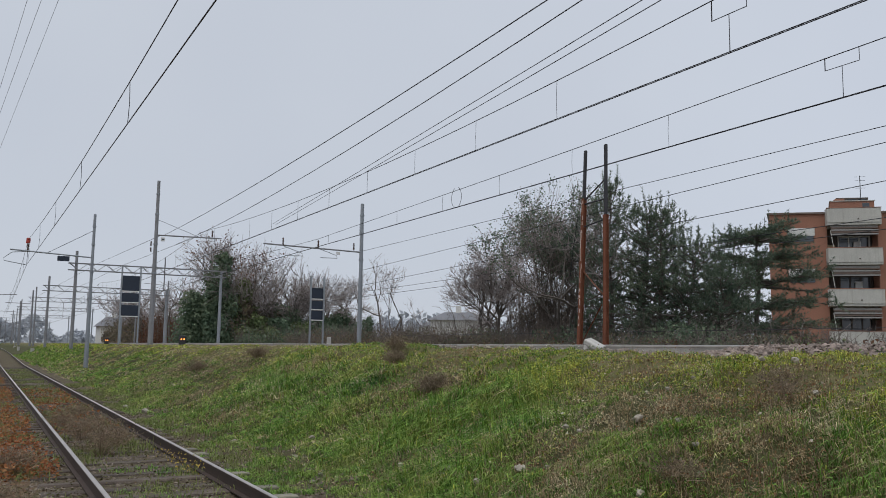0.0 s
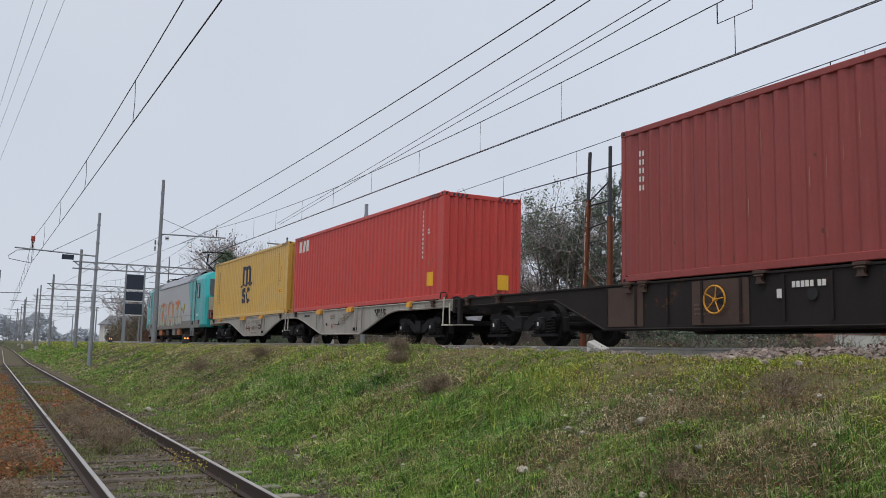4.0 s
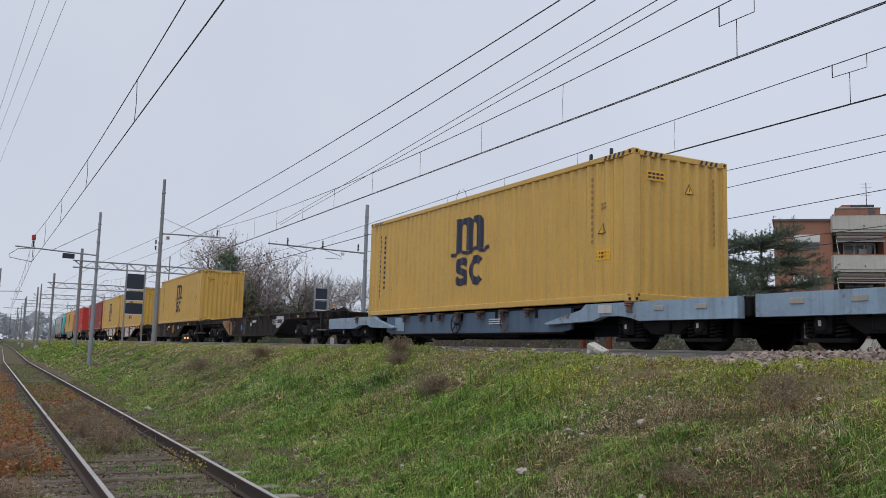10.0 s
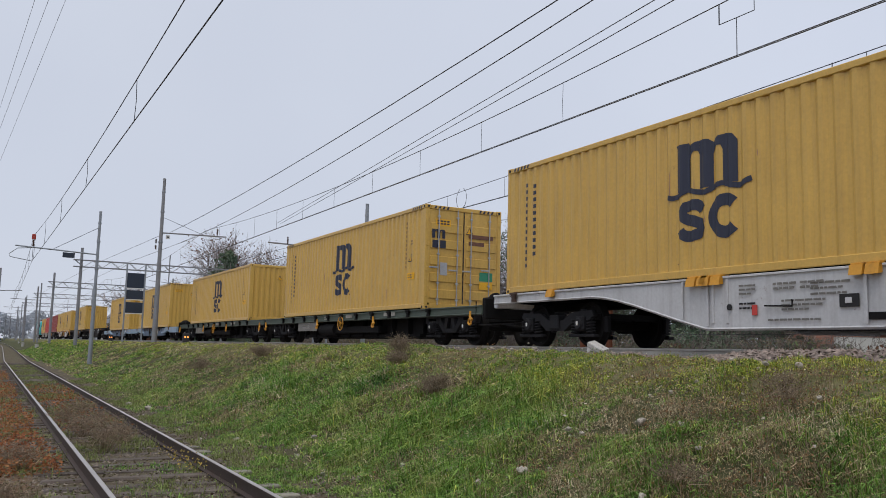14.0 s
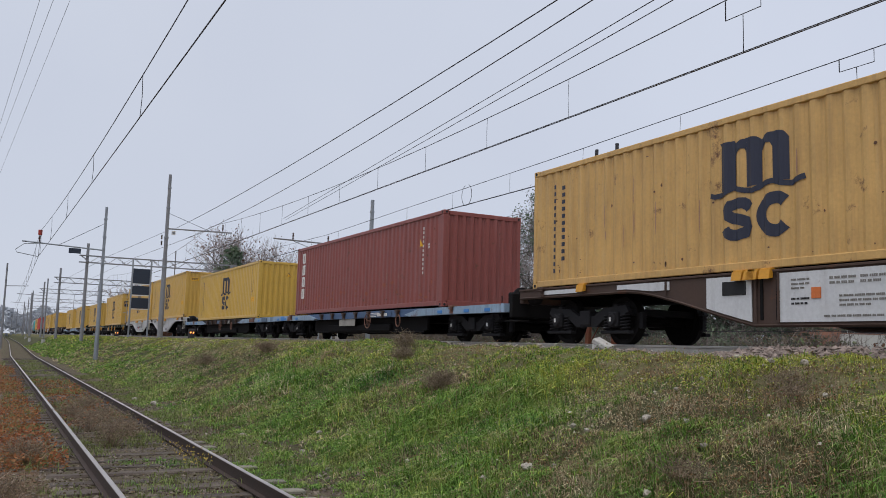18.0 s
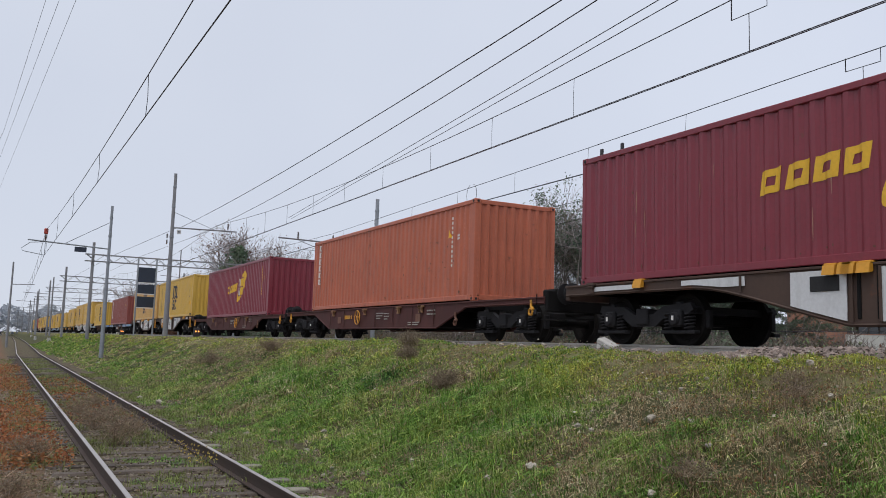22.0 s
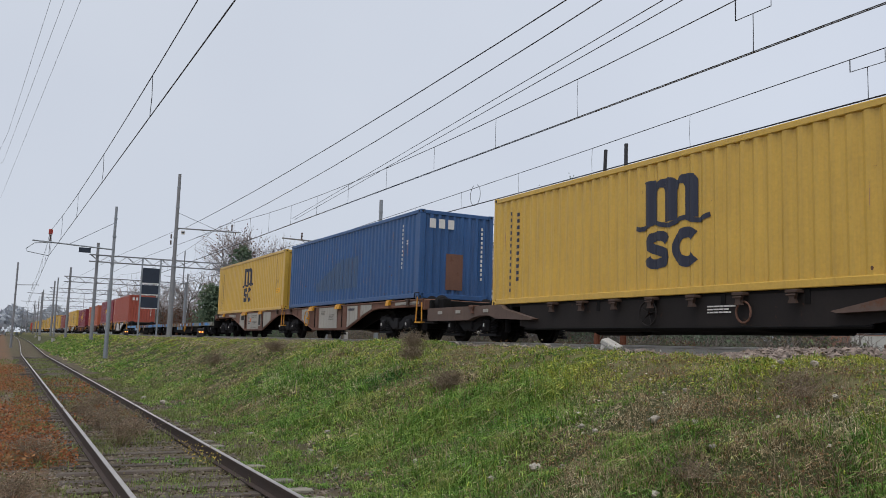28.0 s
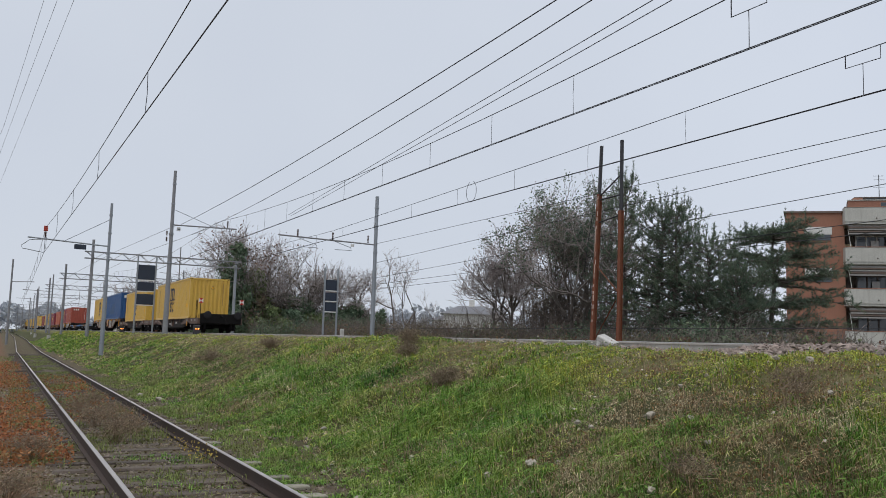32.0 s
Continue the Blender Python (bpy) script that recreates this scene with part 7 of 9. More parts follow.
            bb.ob("buffer", P["under"], t, "black buffer")
        gb = Shape().tube([(-1.0, end * 9.38, 1.72), (1.0, end * 9.38, 1.72)], 0.02, 6)
        gb.tube([(-1.15, end * 9.36, 1.3), (-1.15, end * 9.38, 2.0)], 0.02, 6)
        gb.ob("nose_handrail", P["zinc"], cab)
        s = Shape().prism([(end * 8.5, 0.75), (end * 8.95, 0.75), (end * 8.98, 0.22), (end * 8.7, 0.2)], -1.25, 1.25, 0)
        s.ob("snow_plough", P["under"], t, "dark plough plate")
        Shape().box(-1.3, 1.3, end * 8.4 - 0.2, end * 8.4 + 0.5, 0.76, 1.24, 0.02).ob("buffer_beam", P["under"], t)
        Shape().tube([(-1.28, end * 8.55, 0.35), (-1.28, end * 8.55, 1.0)], 0.02, 6).ob("shunter_step", P["under"], t)
    # underfloor
    Shape().box(-1.25, 1.25, -3.0, 3.0, 0.28, 0.80, 0.06).ob("transformer_tank", P["under"], t, "dark transformer tank")
    Shape().box(-1.3, 1.3, -8.6, 8.6, 0.62, 0.84, 0.02).ob("underframe", P["under"], t)
    for y, c in ((3.55, "sprayed_box"), (-2.3, "sprayed_box"), (1.2, "loco_gear"), (-0.9, "loco_low")):
        Shape().box(-1.42, -1.1, y - 0.45, y + 0.45, 0.42, 0.82, 0.02).ob("underfloor_box", P[c], t, "grimy orange-sprayed equipment box" if c == "sprayed_box" else "")
    pp = Shape()
    for z in (0.55, 0.65):
        pp.tube([(-1.3, 2.6, z), (-1.32, 0.5, z - 0.06), (-1.3, -2.6, z)], 0.03, 6)
    pp.ob("air_pipes", P["under"], t)
    for y in (5.2, -5.2):
        f = Shape()
        for sg in (-1, 1):
            x0, x1 = sorted((sg * 1.04, sg * 1.16))
            f.prism([(y - 1.9, 0.62), (y - 1.75, 0.80), (y - 0.9, 0.72), (y + 0.9, 0.72), (y + 1.75, 0.80), (y + 1.9, 0.62), (y + 1.6, 0.5), (y + 0.7, 0.42), (y - 0.7, 0.42), (y - 1.6, 0.5)], x0, x1, 0)
            for yy in (-1.3, 1.3):
                f.box(x0 - 0.05, x1 + 0.05, y + yy - 0.2, y + yy + 0.2, 0.42, 0.78, 0.04)
                f.tube([(sg * 1.2, y + yy + 0.5, 0.4), (sg * 1.2, y + yy + 0.5, 0.85)], 0.06, 8)
            f.tube([(sg * 1.22, y - 1.2, 0.5), (sg * 1.22, y + 1.2, 0.75)], 0.05, 8)
        fo = f.ob("bogie", P["loco_gear"], t, "grimy brown locomotive bogie")
        for yy in (-1.3, 1.3):
            w = copy_part("wheelset", GEAR["wheel", "loco"], fo, pose(0, y + yy, 0.61), "large dark wheelset")
            ROLLING.append((w, front - HALF + y + yy, 0.61, 0.61, y + yy))
            copy_part("wheel_rim", GEAR["rim", "loco"], fo, pose(0, y + yy, 0.61), "bare steel brake disc rim")
    graffiti(body)
    return t


def graffiti(body):
    """A sprayed piece: orange blaze, five chrome letter shapes with lemon sides and blue outlines, and a small tag."""
    rng = random.Random(8)

    def wall(u, z, d):
        x = 1.4905 if z < 2.25 else 1.4905 - (z - 2.25) * 0.0125
        return (-x - d, 5.55 - u, z)

    u0, u1 = 0.1, 9.1
    top, low = [], []
    n = 90
    for i in range(n + 1):
        u = u0 + (u1 - u0) * i / n
        edge = min(1.0, (i + 1) / 16.0, (n - i + 1) / 9.0)
        top.append((u, 1.30 + edge * 1.08 + 0.09 * math.sin(u * 2.6) + 0.05 * math.sin(u * 9.0) + rng.uniform(0, 0.05)))
        low.append((u, 1.16 + 0.08 * math.sin(u * 5.0)))
    paint_on([top + low[::-1]], wall, 0.003, 0.05).ob("sprayed_blaze", P["gr_orange"], body, "orange sprayed flames")
    for colour, count, tall in (("gr_orange", 420, 0.10), ("gr_rust", 200, 0.16)):
        mist = Shape()
        for i in range(count):
            u, z = top[rng.randrange(len(top))] if rng.random() < 0.75 else low[rng.randrange(len(low))]
            u, z, r = u + rng.uniform(-0.05, 0.05), z + rng.gauss(0, tall * 0.6), rng.uniform(0.006, 0.022)
            mist.add([wall(u + r * math.cos(q), z + r * math.sin(q), 0.0045) for q in [j * math.pi / 3 for j in range(6)]], [(0, 1, 2, 3, 4, 5)])
        tagged(mist.ob("overspray", P[colour], body, "fine overspray"), kind="stuff")
    glyphs = [
[(0.02, 0.0), (0.08, 0.4), (-0.12, 0.55), (0.05, 0.8), (0.22, 0.78), (0.34, 1.0), (0.62, 1.04), (0.58, 0.74), (0.78, 0.92), (1.0, 0.84), (0.76, 0.52), (1.0, 0.14), (0.84, 0.0), (0.62, 0.06), (0.56, 0.34), (0.44, 0.0)],
        [(0.0, 0.0), (0.12, 0.95), (0.38, 1.0), (0.52, 0.62), (0.7, 1.0), (0.95, 0.98), (1.05, 0.0), (0.78, 0.02), (0.74, 0.5), (0.52, 0.2), (0.32, 0.5), (0.28, 0.0)],
        [(0.0, 0.0), (0.28, 1.0), (0.68, 1.05), (1.05, 0.0), (0.74, 0.0), (0.66, 0.28), (0.38, 0.28), (0.3, 0.0)],
        [(0.0, 0.1), (0.12, 0.5), (0.0, 0.8), (0.3, 1.0), (0.7, 0.9), (0.62, 0.6), (1.0, 0.72), (0.86, 0.3), (1.0, 0.0), (0.6, 0.1), (0.4, 0.42), (0.34, 0.0)],
        [(0.0, 0.0), (0.1, 0.42), (-0.05, 0.7), (0.3, 0.86), (0.5, 1.05), (0.72, 0.8), (1.0, 0.7), (0.8, 0.4), (0.95, 0.0), (0.55, 0.12)],
    ]
    for k, g in enumerate(glyphs):
        a, w = ((0.85, 2.15), (3.1, 1.62), (4.8, 1.5), (6.4, 1.3), (7.75, 1.2))[k]
        h = 1.36 + 0.03 * (k % 2)
        base = 1.03
        shape = [(a + p * w, base + q * h) for p, q in g]
        side = [(u + 0.08, z - 0.03) for u, z in shape]
        paint_on([side], wall, 0.006, 0.04).ob("letter_side", P["gr_yellow"], body, "lemon letter side")
        paint_on([shape], wall, 0.009, 0.04).ob("letter_face", P["gr_silver"], body, "chrome letter shape")
        Shape().tube([wall(u, z, 0.004) for u, z in shape + shape[:1]], 0.013, 4).ob("letter_outline", P["gr_blue"], body, "blue outline")
        for j in range(4):
            p, q = shape[rng.randrange(len(shape))], shape[rng.randrange(len(shape))]
            c = [(p[0] * (1 - v) + q[0] * v, p[1] * (1 - v) + q[1] * v) for v in (0.12, 0.3, 0.48)]
            paint_on([stroke(c, 0.05)] if abs(c[0][0] - c[2][0]) > 0.05 else [[(c[0][0], c[0][1]), (c[0][0] + 0.05, c[0][1]), (c[0][0] + 0.05, c[2][1]), (c[0][0], c[2][1])]], wall, 0.012, 0.05).ob("letter_fill", P["gr_yellow" if j % 2 else "loco_low"], body, "shading stroke")
    for cu, cz in ((-0.45, 1.85), (9.2, 1.75)):
        tag = Shape()
        for j in range(9):
            c, d = cu + rng.uniform(0, 0.65), cz + rng.uniform(0, 0.35)
            tag.tube([wall(c + rng.uniform(-0.16, 0.16), d + rng.uniform(-0.16, 0.16), 0.004) for i in range(4)], 0.012, 4)
        tag.ob("sprayed_tag", P["gr_yellow"], body, "small lemon scribble")
    for cu, cz, size in ((-0.1, 1.22, 0.26), (0.38, 1.3, 0.22), (-0.3, 1.6, 0.2)):
        star = []
        for i in range(10):
            r = size if i % 2 == 0 else size * 0.42
            star.append(wall(cu + r * math.sin(i * math.pi / 5), cz + r * math.cos(i * math.pi / 5), 0.008))
        Shape().tube(star + star[:1], 0.013, 4).ob("sprayed_star", P["gr_orange"], body, "orange star")


# ---- the train, from the front ----
locomotive(0.48)
articulated("light grey twin-platform container wagon with deep curved sills", -18.58, "frame_grey", None, "loco_low")
long_flat("dark container flat wagon with rusty edges", -44.95, 19.4, "frame_dark", "frame_brown", 8.8)
articulated("rusty brown twin-platform container wagon with white panels", -64.33, "frame_brown", "panel_white", "frame_dark")
long_flat("dark brown container flat wagon with a yellow handwheel", -90.75, 19.7, "frame_dark", "frame_brown", 12.32)
long_flat("empty dark brown flat wagon with a pale owner panel", -110.5, 19.7, "frame_dark", "orange", 7.3, True)
low_unit("pale blue low-deck container wagon", -130.3, 18.15, 0.85, "frame_blue", "pale_blue", True, False, ((5.2, 5.8, "pale_blue"), (14.6, 15.0, "frame_white")), 8.9, "frame_dark")
low_unit("pale blue low-deck container wagon", -148.5, 18.1, 0.86, "frame_blue", "pale_blue", False, True, ((9.5, 11.0, "frame_grey"),), 8.0, "frame_dark")
low_unit("dull green container wagon with cast bogies and yellow hooks", -167.2, 17.75, 0.95, "frame_green", "frame_green", True, False, (), 8.83, None, "truss")
low_unit("dull green container wagon with cast bogies and yellow hooks", -185.0, 17.9, 0.95, "frame_green", "frame_green", False, True, (), 8.83, None, "truss")
articulated("off-white twin-platform container wagon with deep curved sills", -203.28, "frame_white", None, "frame_grey")
low_unit("grey-blue low-deck container wagon", -229.85, 18.05, 0.87, "frame_dark", "pale_blue", True, False, ((8.0, 9.0, "frame_blue"), (14.6, 15.3, "frame_brown"), (16.6, 17.4, "frame_blue")), 9.0, "frame_brown", "edge")
wagon = low_unit("faded blue low-deck container wagon with grey panels", -247.95, 18.4, 0.88, "faded_blue", "pale_blue", False, True, ((1.3, 1.75, "bright_blue"), (2.2, 2.5, "frame_brown"), (9.3, 11.9, "faded_blue")), 10.25, "frame_brown", "edge")
plate(wagon, 7.6, 9.0, 0.44, 0.66, "frame_grey", 1.2, "side_panel", "grey equipment panel")
text_bars(wagon, 10.9, 0.80, 1, 0.7, 0.09, 0.03, "mark_white", 1.262)
articulated("brown twin-platform container wagon with white panels", -266.66, "frame_umber", "panel_white", "frame_brown")
low_unit("red-brown container wagon with weathered frame", -293.35, 18.55, 0.94, "frame_red", "frame_red", True, True, (), 10.68, None, "deep")
low_unit("red-brown container wagon with weathered frame", -312.0, 18.6, 0.98, "frame_red", "frame_red", True, True, (), 7.95, None, "deep")
articulated("dark brown twin-platform container wagon with white panels", -331.24, "frame_umber", "panel_white", "frame_brown")
wagon = low_unit("empty grey low-deck wagon with bright blue patches", -357.95, 18.15, 0.78, "khaki", "sky_blue", True, False, ((4.6, 6.0, "bright_blue"), (6.6, 7.4, "bright_blue"), (7.75, 8.45, "bright_blue"), (9.1, 9.55, "bright_blue"), (11.1, 11.7, "bright_blue"), (12.1, 12.4, "bright_blue"), (14.6, 15.0, "bright_blue"), (15.2, 15.5, "frame_brown"), (15.65, 16.2, "bright_blue"), (16.75, 17.05, "bright_blue"), (17.4, 17.9, "bright_blue")), 8.04, None, "edge")
plate(wagon, 4.5, 7.6, 0.36, 0.55, "bright_blue", 1.22, "side_panel", "bright blue lettered panel")
text_bars(wagon, 4.8, 0.51, 2, 1.6, 0.05, 0.03, "mark_white", 1.236)
plate(wagon, 9.85, 10.3, 0.34, 0.62, "khaki", 1.265, "grey_box_cover", "grey box cover")
wagon = low_unit("empty grey low-deck wagon with rusty and bright blue patches", -376.15, 18.15, 0.78, "khaki", "khaki", False, True, ((0.2, 0.45, "bright_blue"), (0.95, 1.3, "bright_blue"), (1.5, 1.85, "frame_brown"), (1.95, 2.25, "bright_blue"), (3.2, 3.5, "bright_blue"), (7.75, 8.8, "bright_blue"), (8.88, 9.5, "bright_blue"), (9.85, 10.6, "bright_blue"), (12.0, 12.6, "bright_blue"), (14.6, 15.1, "bright_blue"), (16.2, 16.9, "bright_blue")), 10.05, None, "edge")
text_bars(wagon, 7.95, 0.72, 2, 0.65, 0.045, 0.03, "mark_white", 1.262)
text_bars(wagon, 9.0, 0.73, 3, 0.38, 0.03, 0.02, "mark_white", 1.262)
plate(wagon, 6.95, 8.95, 0.36, 0.55, "khaki", 1.22, "side_panel", "grey equipment panel")
plate(wagon, 7.1, 7.4, 0.365, 0.545, "bright_blue", 1.232, "paint_patch", "bright blue patch")
plate(wagon, 8.6, 8.9, 0.365, 0.545, "bright_blue", 1.232, "paint_patch", "bright blue patch")
articulated("brown twin-platform container wagon with grimy white panels", -394.42, "frame_brown", "frame_grey", "frame_dark")
low_unit("rusty brown low-deck container wagon", -421.0, 18.2, 0.87, "frame_dark", "frame_rust", True, False, (), 9.0, "frame_dark")
last_wagon = low_unit("rusty brown low-deck container wagon at the train's end", -439.3, 18.2, 0.87, "frame_dark", "frame_rust", False, True, (), 7.5, "frame_brown")
plate(last_wagon, 8.98, 9.12, 0.40, 0.70, "frame_grey", 1.19, "side_panel", "pale narrow panel")
text_bars(last_wagon, 8.2, 0.60, 1, 0.42, 0.10, 0.03, "mark_white", 1.19)
plate(last_wagon, 6.5, 6.62, 0.44, 0.62, "faded_blue", 1.19, "small_label", "small blue-grey label")
tail_boards(last_wagon, 18.2)

YEL = "yellow forty-foot container with a navy emblem"
container(YEL + ", on a grey wagon", "yellow", HC, -19.13, 1.16, emblem_marks)
container("bright red forty-foot container with white letter blocks", "red", HC, -32.15, 1.16, red_marks)
container("brick red forty-foot container with bright notices on its end", "dark_red", HC, -51.4, 1.16, dark_red_marks)
container(YEL + ", on a rusty wagon", "yellow", HC, -64.88, 1.16, emblem_marks)
container(YEL + ", on a rusty wagon", "yellow", HC, -77.91, 1.16, emblem_marks)
container(YEL + ", on a dark flat wagon", "yellow", HC, -97.62, 1.16, emblem_marks)
container(YEL + ", on a blue low wagon", "yellow", HC, -133.59, 0.86, emblem_marks)
container(YEL + ", on a blue low wagon", "yellow", HC, -151.01, 0.87, emblem_marks)
container(YEL + ", on a green wagon", "yellow", STD, -170.05, 0.96, emblem_marks)
container("yellow forty-foot container with double doors and locking bars at its end", "yellow", HC, -187.5, 0.96, emblem_marks, True)
container(YEL + ", on an off-white wagon", "yellow", HC, -203.83, 1.16, emblem_marks)
container(YEL + ", on an off-white wagon", "yellow", HC, -216.71, 1.16, emblem_marks)
container("bright yellow low forty-foot container with a navy emblem", "bright_yellow", STD, -233.11, 0.88, emblem_marks)
container("brown-red rusty forty-foot container with cream letter blocks", "brown_red", STD, -250.77, 0.90, tall_letters(4, 0.38, 0.30, 0.07, 0.58, 0.905, "mark_white"))
container("faded orange-yellow rust-stained container with a navy emblem", "worn_yellow", STD, -267.21, 1.16, emblem_marks)
container("bright yellow low forty-foot container with a navy emblem", "bright_yellow", STD, -280.47, 1.16, emblem_marks)
container("maroon forty-foot container with yellow letter blocks and an oval emblem", "maroon", STD, -297.03, 0.95, twin_marks)
container("faded orange forty-foot container with white letter blocks", "orange", STD, -315.2, 0.99, tall_letters(6, 0.2, 0.22, 0.05, 0.55, 0.93, "mark_white"))
container("maroon forty-foot container with yellow letter blocks and an oval emblem", "maroon", STD, -331.79, 1.16, twin_marks)
container("rusty red forty-foot container with white letter strokes", "rust_red", STD, -344.93, 1.16, rust_red_marks)
container("bright yellow low forty-foot container with a navy emblem", "bright_yellow", STD, -395.0, 1.16, emblem_marks)
container("blue forty-foot container with faded patches and a rusty end", "blue", STD, -408.11, 1.18, blue_marks)
container("bright yellow low forty-foot container with a navy emblem", "bright_yellow", STD, -424.43, 0.85, emblem_marks)
container("bright yellow low forty-foot container at the end of the train", "bright_yellow", STD, -441.89, 0.83, emblem_marks)

# ---- plants: makers ----
NR = np.random.RandomState(11)


def unit(v):
    return v / np.maximum(np.linalg.norm(v, axis=-1, keepdims=True), 1e-9)


def spray(centres, dirs, n, length, width, spread, rng, droop=0.0):
    """Narrow pointed leaves or needles, n from each centre, fanning round dirs. Returns triangles."""
    c = np.repeat(centres, n, axis=0)
    d = unit(np.repeat(dirs, n, axis=0) + spread * rng.normal(size=c.shape))
    d[:, 2] -= droop
    l = length * rng.uniform(0.6, 1.25, (len(c), 1))
    s = unit(np.cross(d, rng.normal(size=c.shape))) * width * 0.5
    v = np.stack([c - s, c + s, c + d * l], 1).reshape(-1, 3)
    return v, np.arange(len(v)).reshape(-1, 3)


def leaves(centres, size, rng, flat=0.0):
    """Small four-cornered leaves at random angles."""
    a = unit(rng.normal(size=centres.shape))
    b = unit(np.cross(a, rng.normal(size=centres.shape)))
    if flat:
        a[:, 2] *= 1 - flat
    s = size * rng.uniform(0.6, 1.3, (len(centres), 1))
    v = np.stack([centres - a * s, centres + b * s * 0.55, centres + a * s, centres - b * s * 0.55], 1).reshape(-1, 3)
    return v, np.arange(len(v)).reshape(-1, 4)


def blades(x, y, z, h, w, lean, rng):
    """Bent grass blades, two quads each."""
    n = len(x)
    a = rng.uniform(0, 2 * np.pi, n)
    lx, ly = np.cos(a) * lean * h, np.sin(a) * lean * h
    px, py = -np.sin(a) * w / 2, np.cos(a) * w / 2
    base = np.stack([x, y, z], 1)
    mid = base + np.stack([lx * 0.35, ly * 0.35, h * 0.62], 1)
    tip = base + np.stack([lx, ly, h * (1 - 0.35 * np.minimum(lean, 1.6))], 1)
    o = np.stack([px, py, np.zeros(n)], 1)
    v = np.stack([base - o, base + o, mid + o * 0.8, mid - o * 0.8, tip + o * 0.12, tip - o * 0.12], 1).reshape(-1, 3)
    k = np.arange(n)[:, None] * 6
    f = np.concatenate([k + np.array([[0, 1, 2, 3]]), k + np.array([[3, 2, 4, 5]])])
    return v, f


class Wood:
    """A trunk with forking limbs; thin twigs are kept apart."""

    def __init__(self, seed):
        self.rng = random.Random(seed)
        self.thick, self.thin, self.tips, self.nodes, self.floor = Shape(), Shape(), [], [], 0.0

    def grow(self, p, d, length, r, level, fork=3, bend=0.25, up=0.08, ratio=0.68, side=0.75):
        rng = self.rng
        pts = [Vector(p)]
        d = Vector(d).normalized()
        steps = 4 if level > 1 else 3
        for i in range(steps):
            d = (d + Vector((rng.gauss(0, bend), rng.gauss(0, bend), rng.gauss(0, bend) + up))).normalized()
            pts.append(pts[-1] + d * length / steps)
        tgt = self.thick if r > 0.022 else self.thin
        r = max(r, self.floor)
        tgt.tube(pts, r, 6 if r > 0.06 else (4 if r > 0.022 else 3), r * 0.62, cap=False)
        self.nodes += pts[1:]
        if level <= 0:
            self.tips.append((pts[-1], d))
            return
        for i in range(fork):
            k = rng.choice(range(max(1, steps - 2), steps + 1)) if i else steps
            q = pts[k]
            nd = (d + Vector((rng.gauss(0, side), rng.gauss(0, side), rng.gauss(0.05, side * 0.7)))).normalized()
            self.grow(q, nd, length * ratio * rng.uniform(0.75, 1.15), r * (0.62 if i == 0 else 0.5), level - 1, fork, bend, up, ratio, side)


def bare_tree(label, x, y, h, seed, stems=1, level=5, spread=0.75, girth=0.03, fork=3, ratio=0.70, name="bare_tree", floor=0.006):
    z = float(ground_z(x, y)) - 0.1
    t = tagged(empty(name, pose(x, y, z)), label, "tree", "leafless trees")
    w = Wood(seed)
    w.floor = floor
    first = h * (1 - ratio) / (1 - ratio ** (level + 1)) * 1.22
    for s in range(stems):
        a = 2 * math.pi * s / stems + seed
        lean = 0.0 if stems == 1 else 0.35
        w.grow((0.2 * math.cos(a) * (stems > 1), 0.2 * math.sin(a) * (stems > 1), 0), (lean * math.cos(a), lean * math.sin(a), 1), first, h * girth, level, fork, 0.16, 0.07, ratio, spread)
    w.thick.ob("trunk", M_BARK, t, "grey-brown trunk and limbs")
    tagged(w.thin.ob("twig_mass", M_TWIG, t, "fine bare twigs"), kind="stuff")
    return t, w


def leaf_part(t, name, pts, n, size, jitter, material, seed, label, flat=0.0):
    rng = np.random.RandomState(seed)
    p = np.array([tuple(q) for q in pts])
    c = p[rng.randint(0, len(p), n)] + rng.normal(size=(n, 3)) * jitter
    v, f = leaves(c, size, rng, flat)
    tagged(placed(name, fast_mesh(name, v, f), material, t, label), kind="stuff")


def ivy_column(t, x, y, z0, z1, r, n, seed, material=None, size=0.12):
    """Ivy that wraps a stem: leaves round an uneven column."""
    rng = np.random.RandomState(seed)
    k = rng.uniform(0, 1, n)
    a = rng.uniform(0, 2 * np.pi, n)
    rr = r * (0.75 + 0.35 * np.sin(7 * k + 2.0 * np.sin(3 * a)) + 0.12 * rng.normal(size=n)) * (1 - 0.55 * k ** 2.5)
    rr = np.abs(rr) * np.sqrt(rng.uniform(0.1, 1.5, n))
    c = np.stack([x + rr * np.cos(a), y + rr * np.sin(a), z0 + (z1 - z0) * k + 0.15 * rng.normal(size=n)], 1)
    v, f = leaves(c, size, rng)
    tagged(placed("ivy", fast_mesh("ivy", v, f), material or M_IVY, t, "dark green ivy"), kind="stuff")


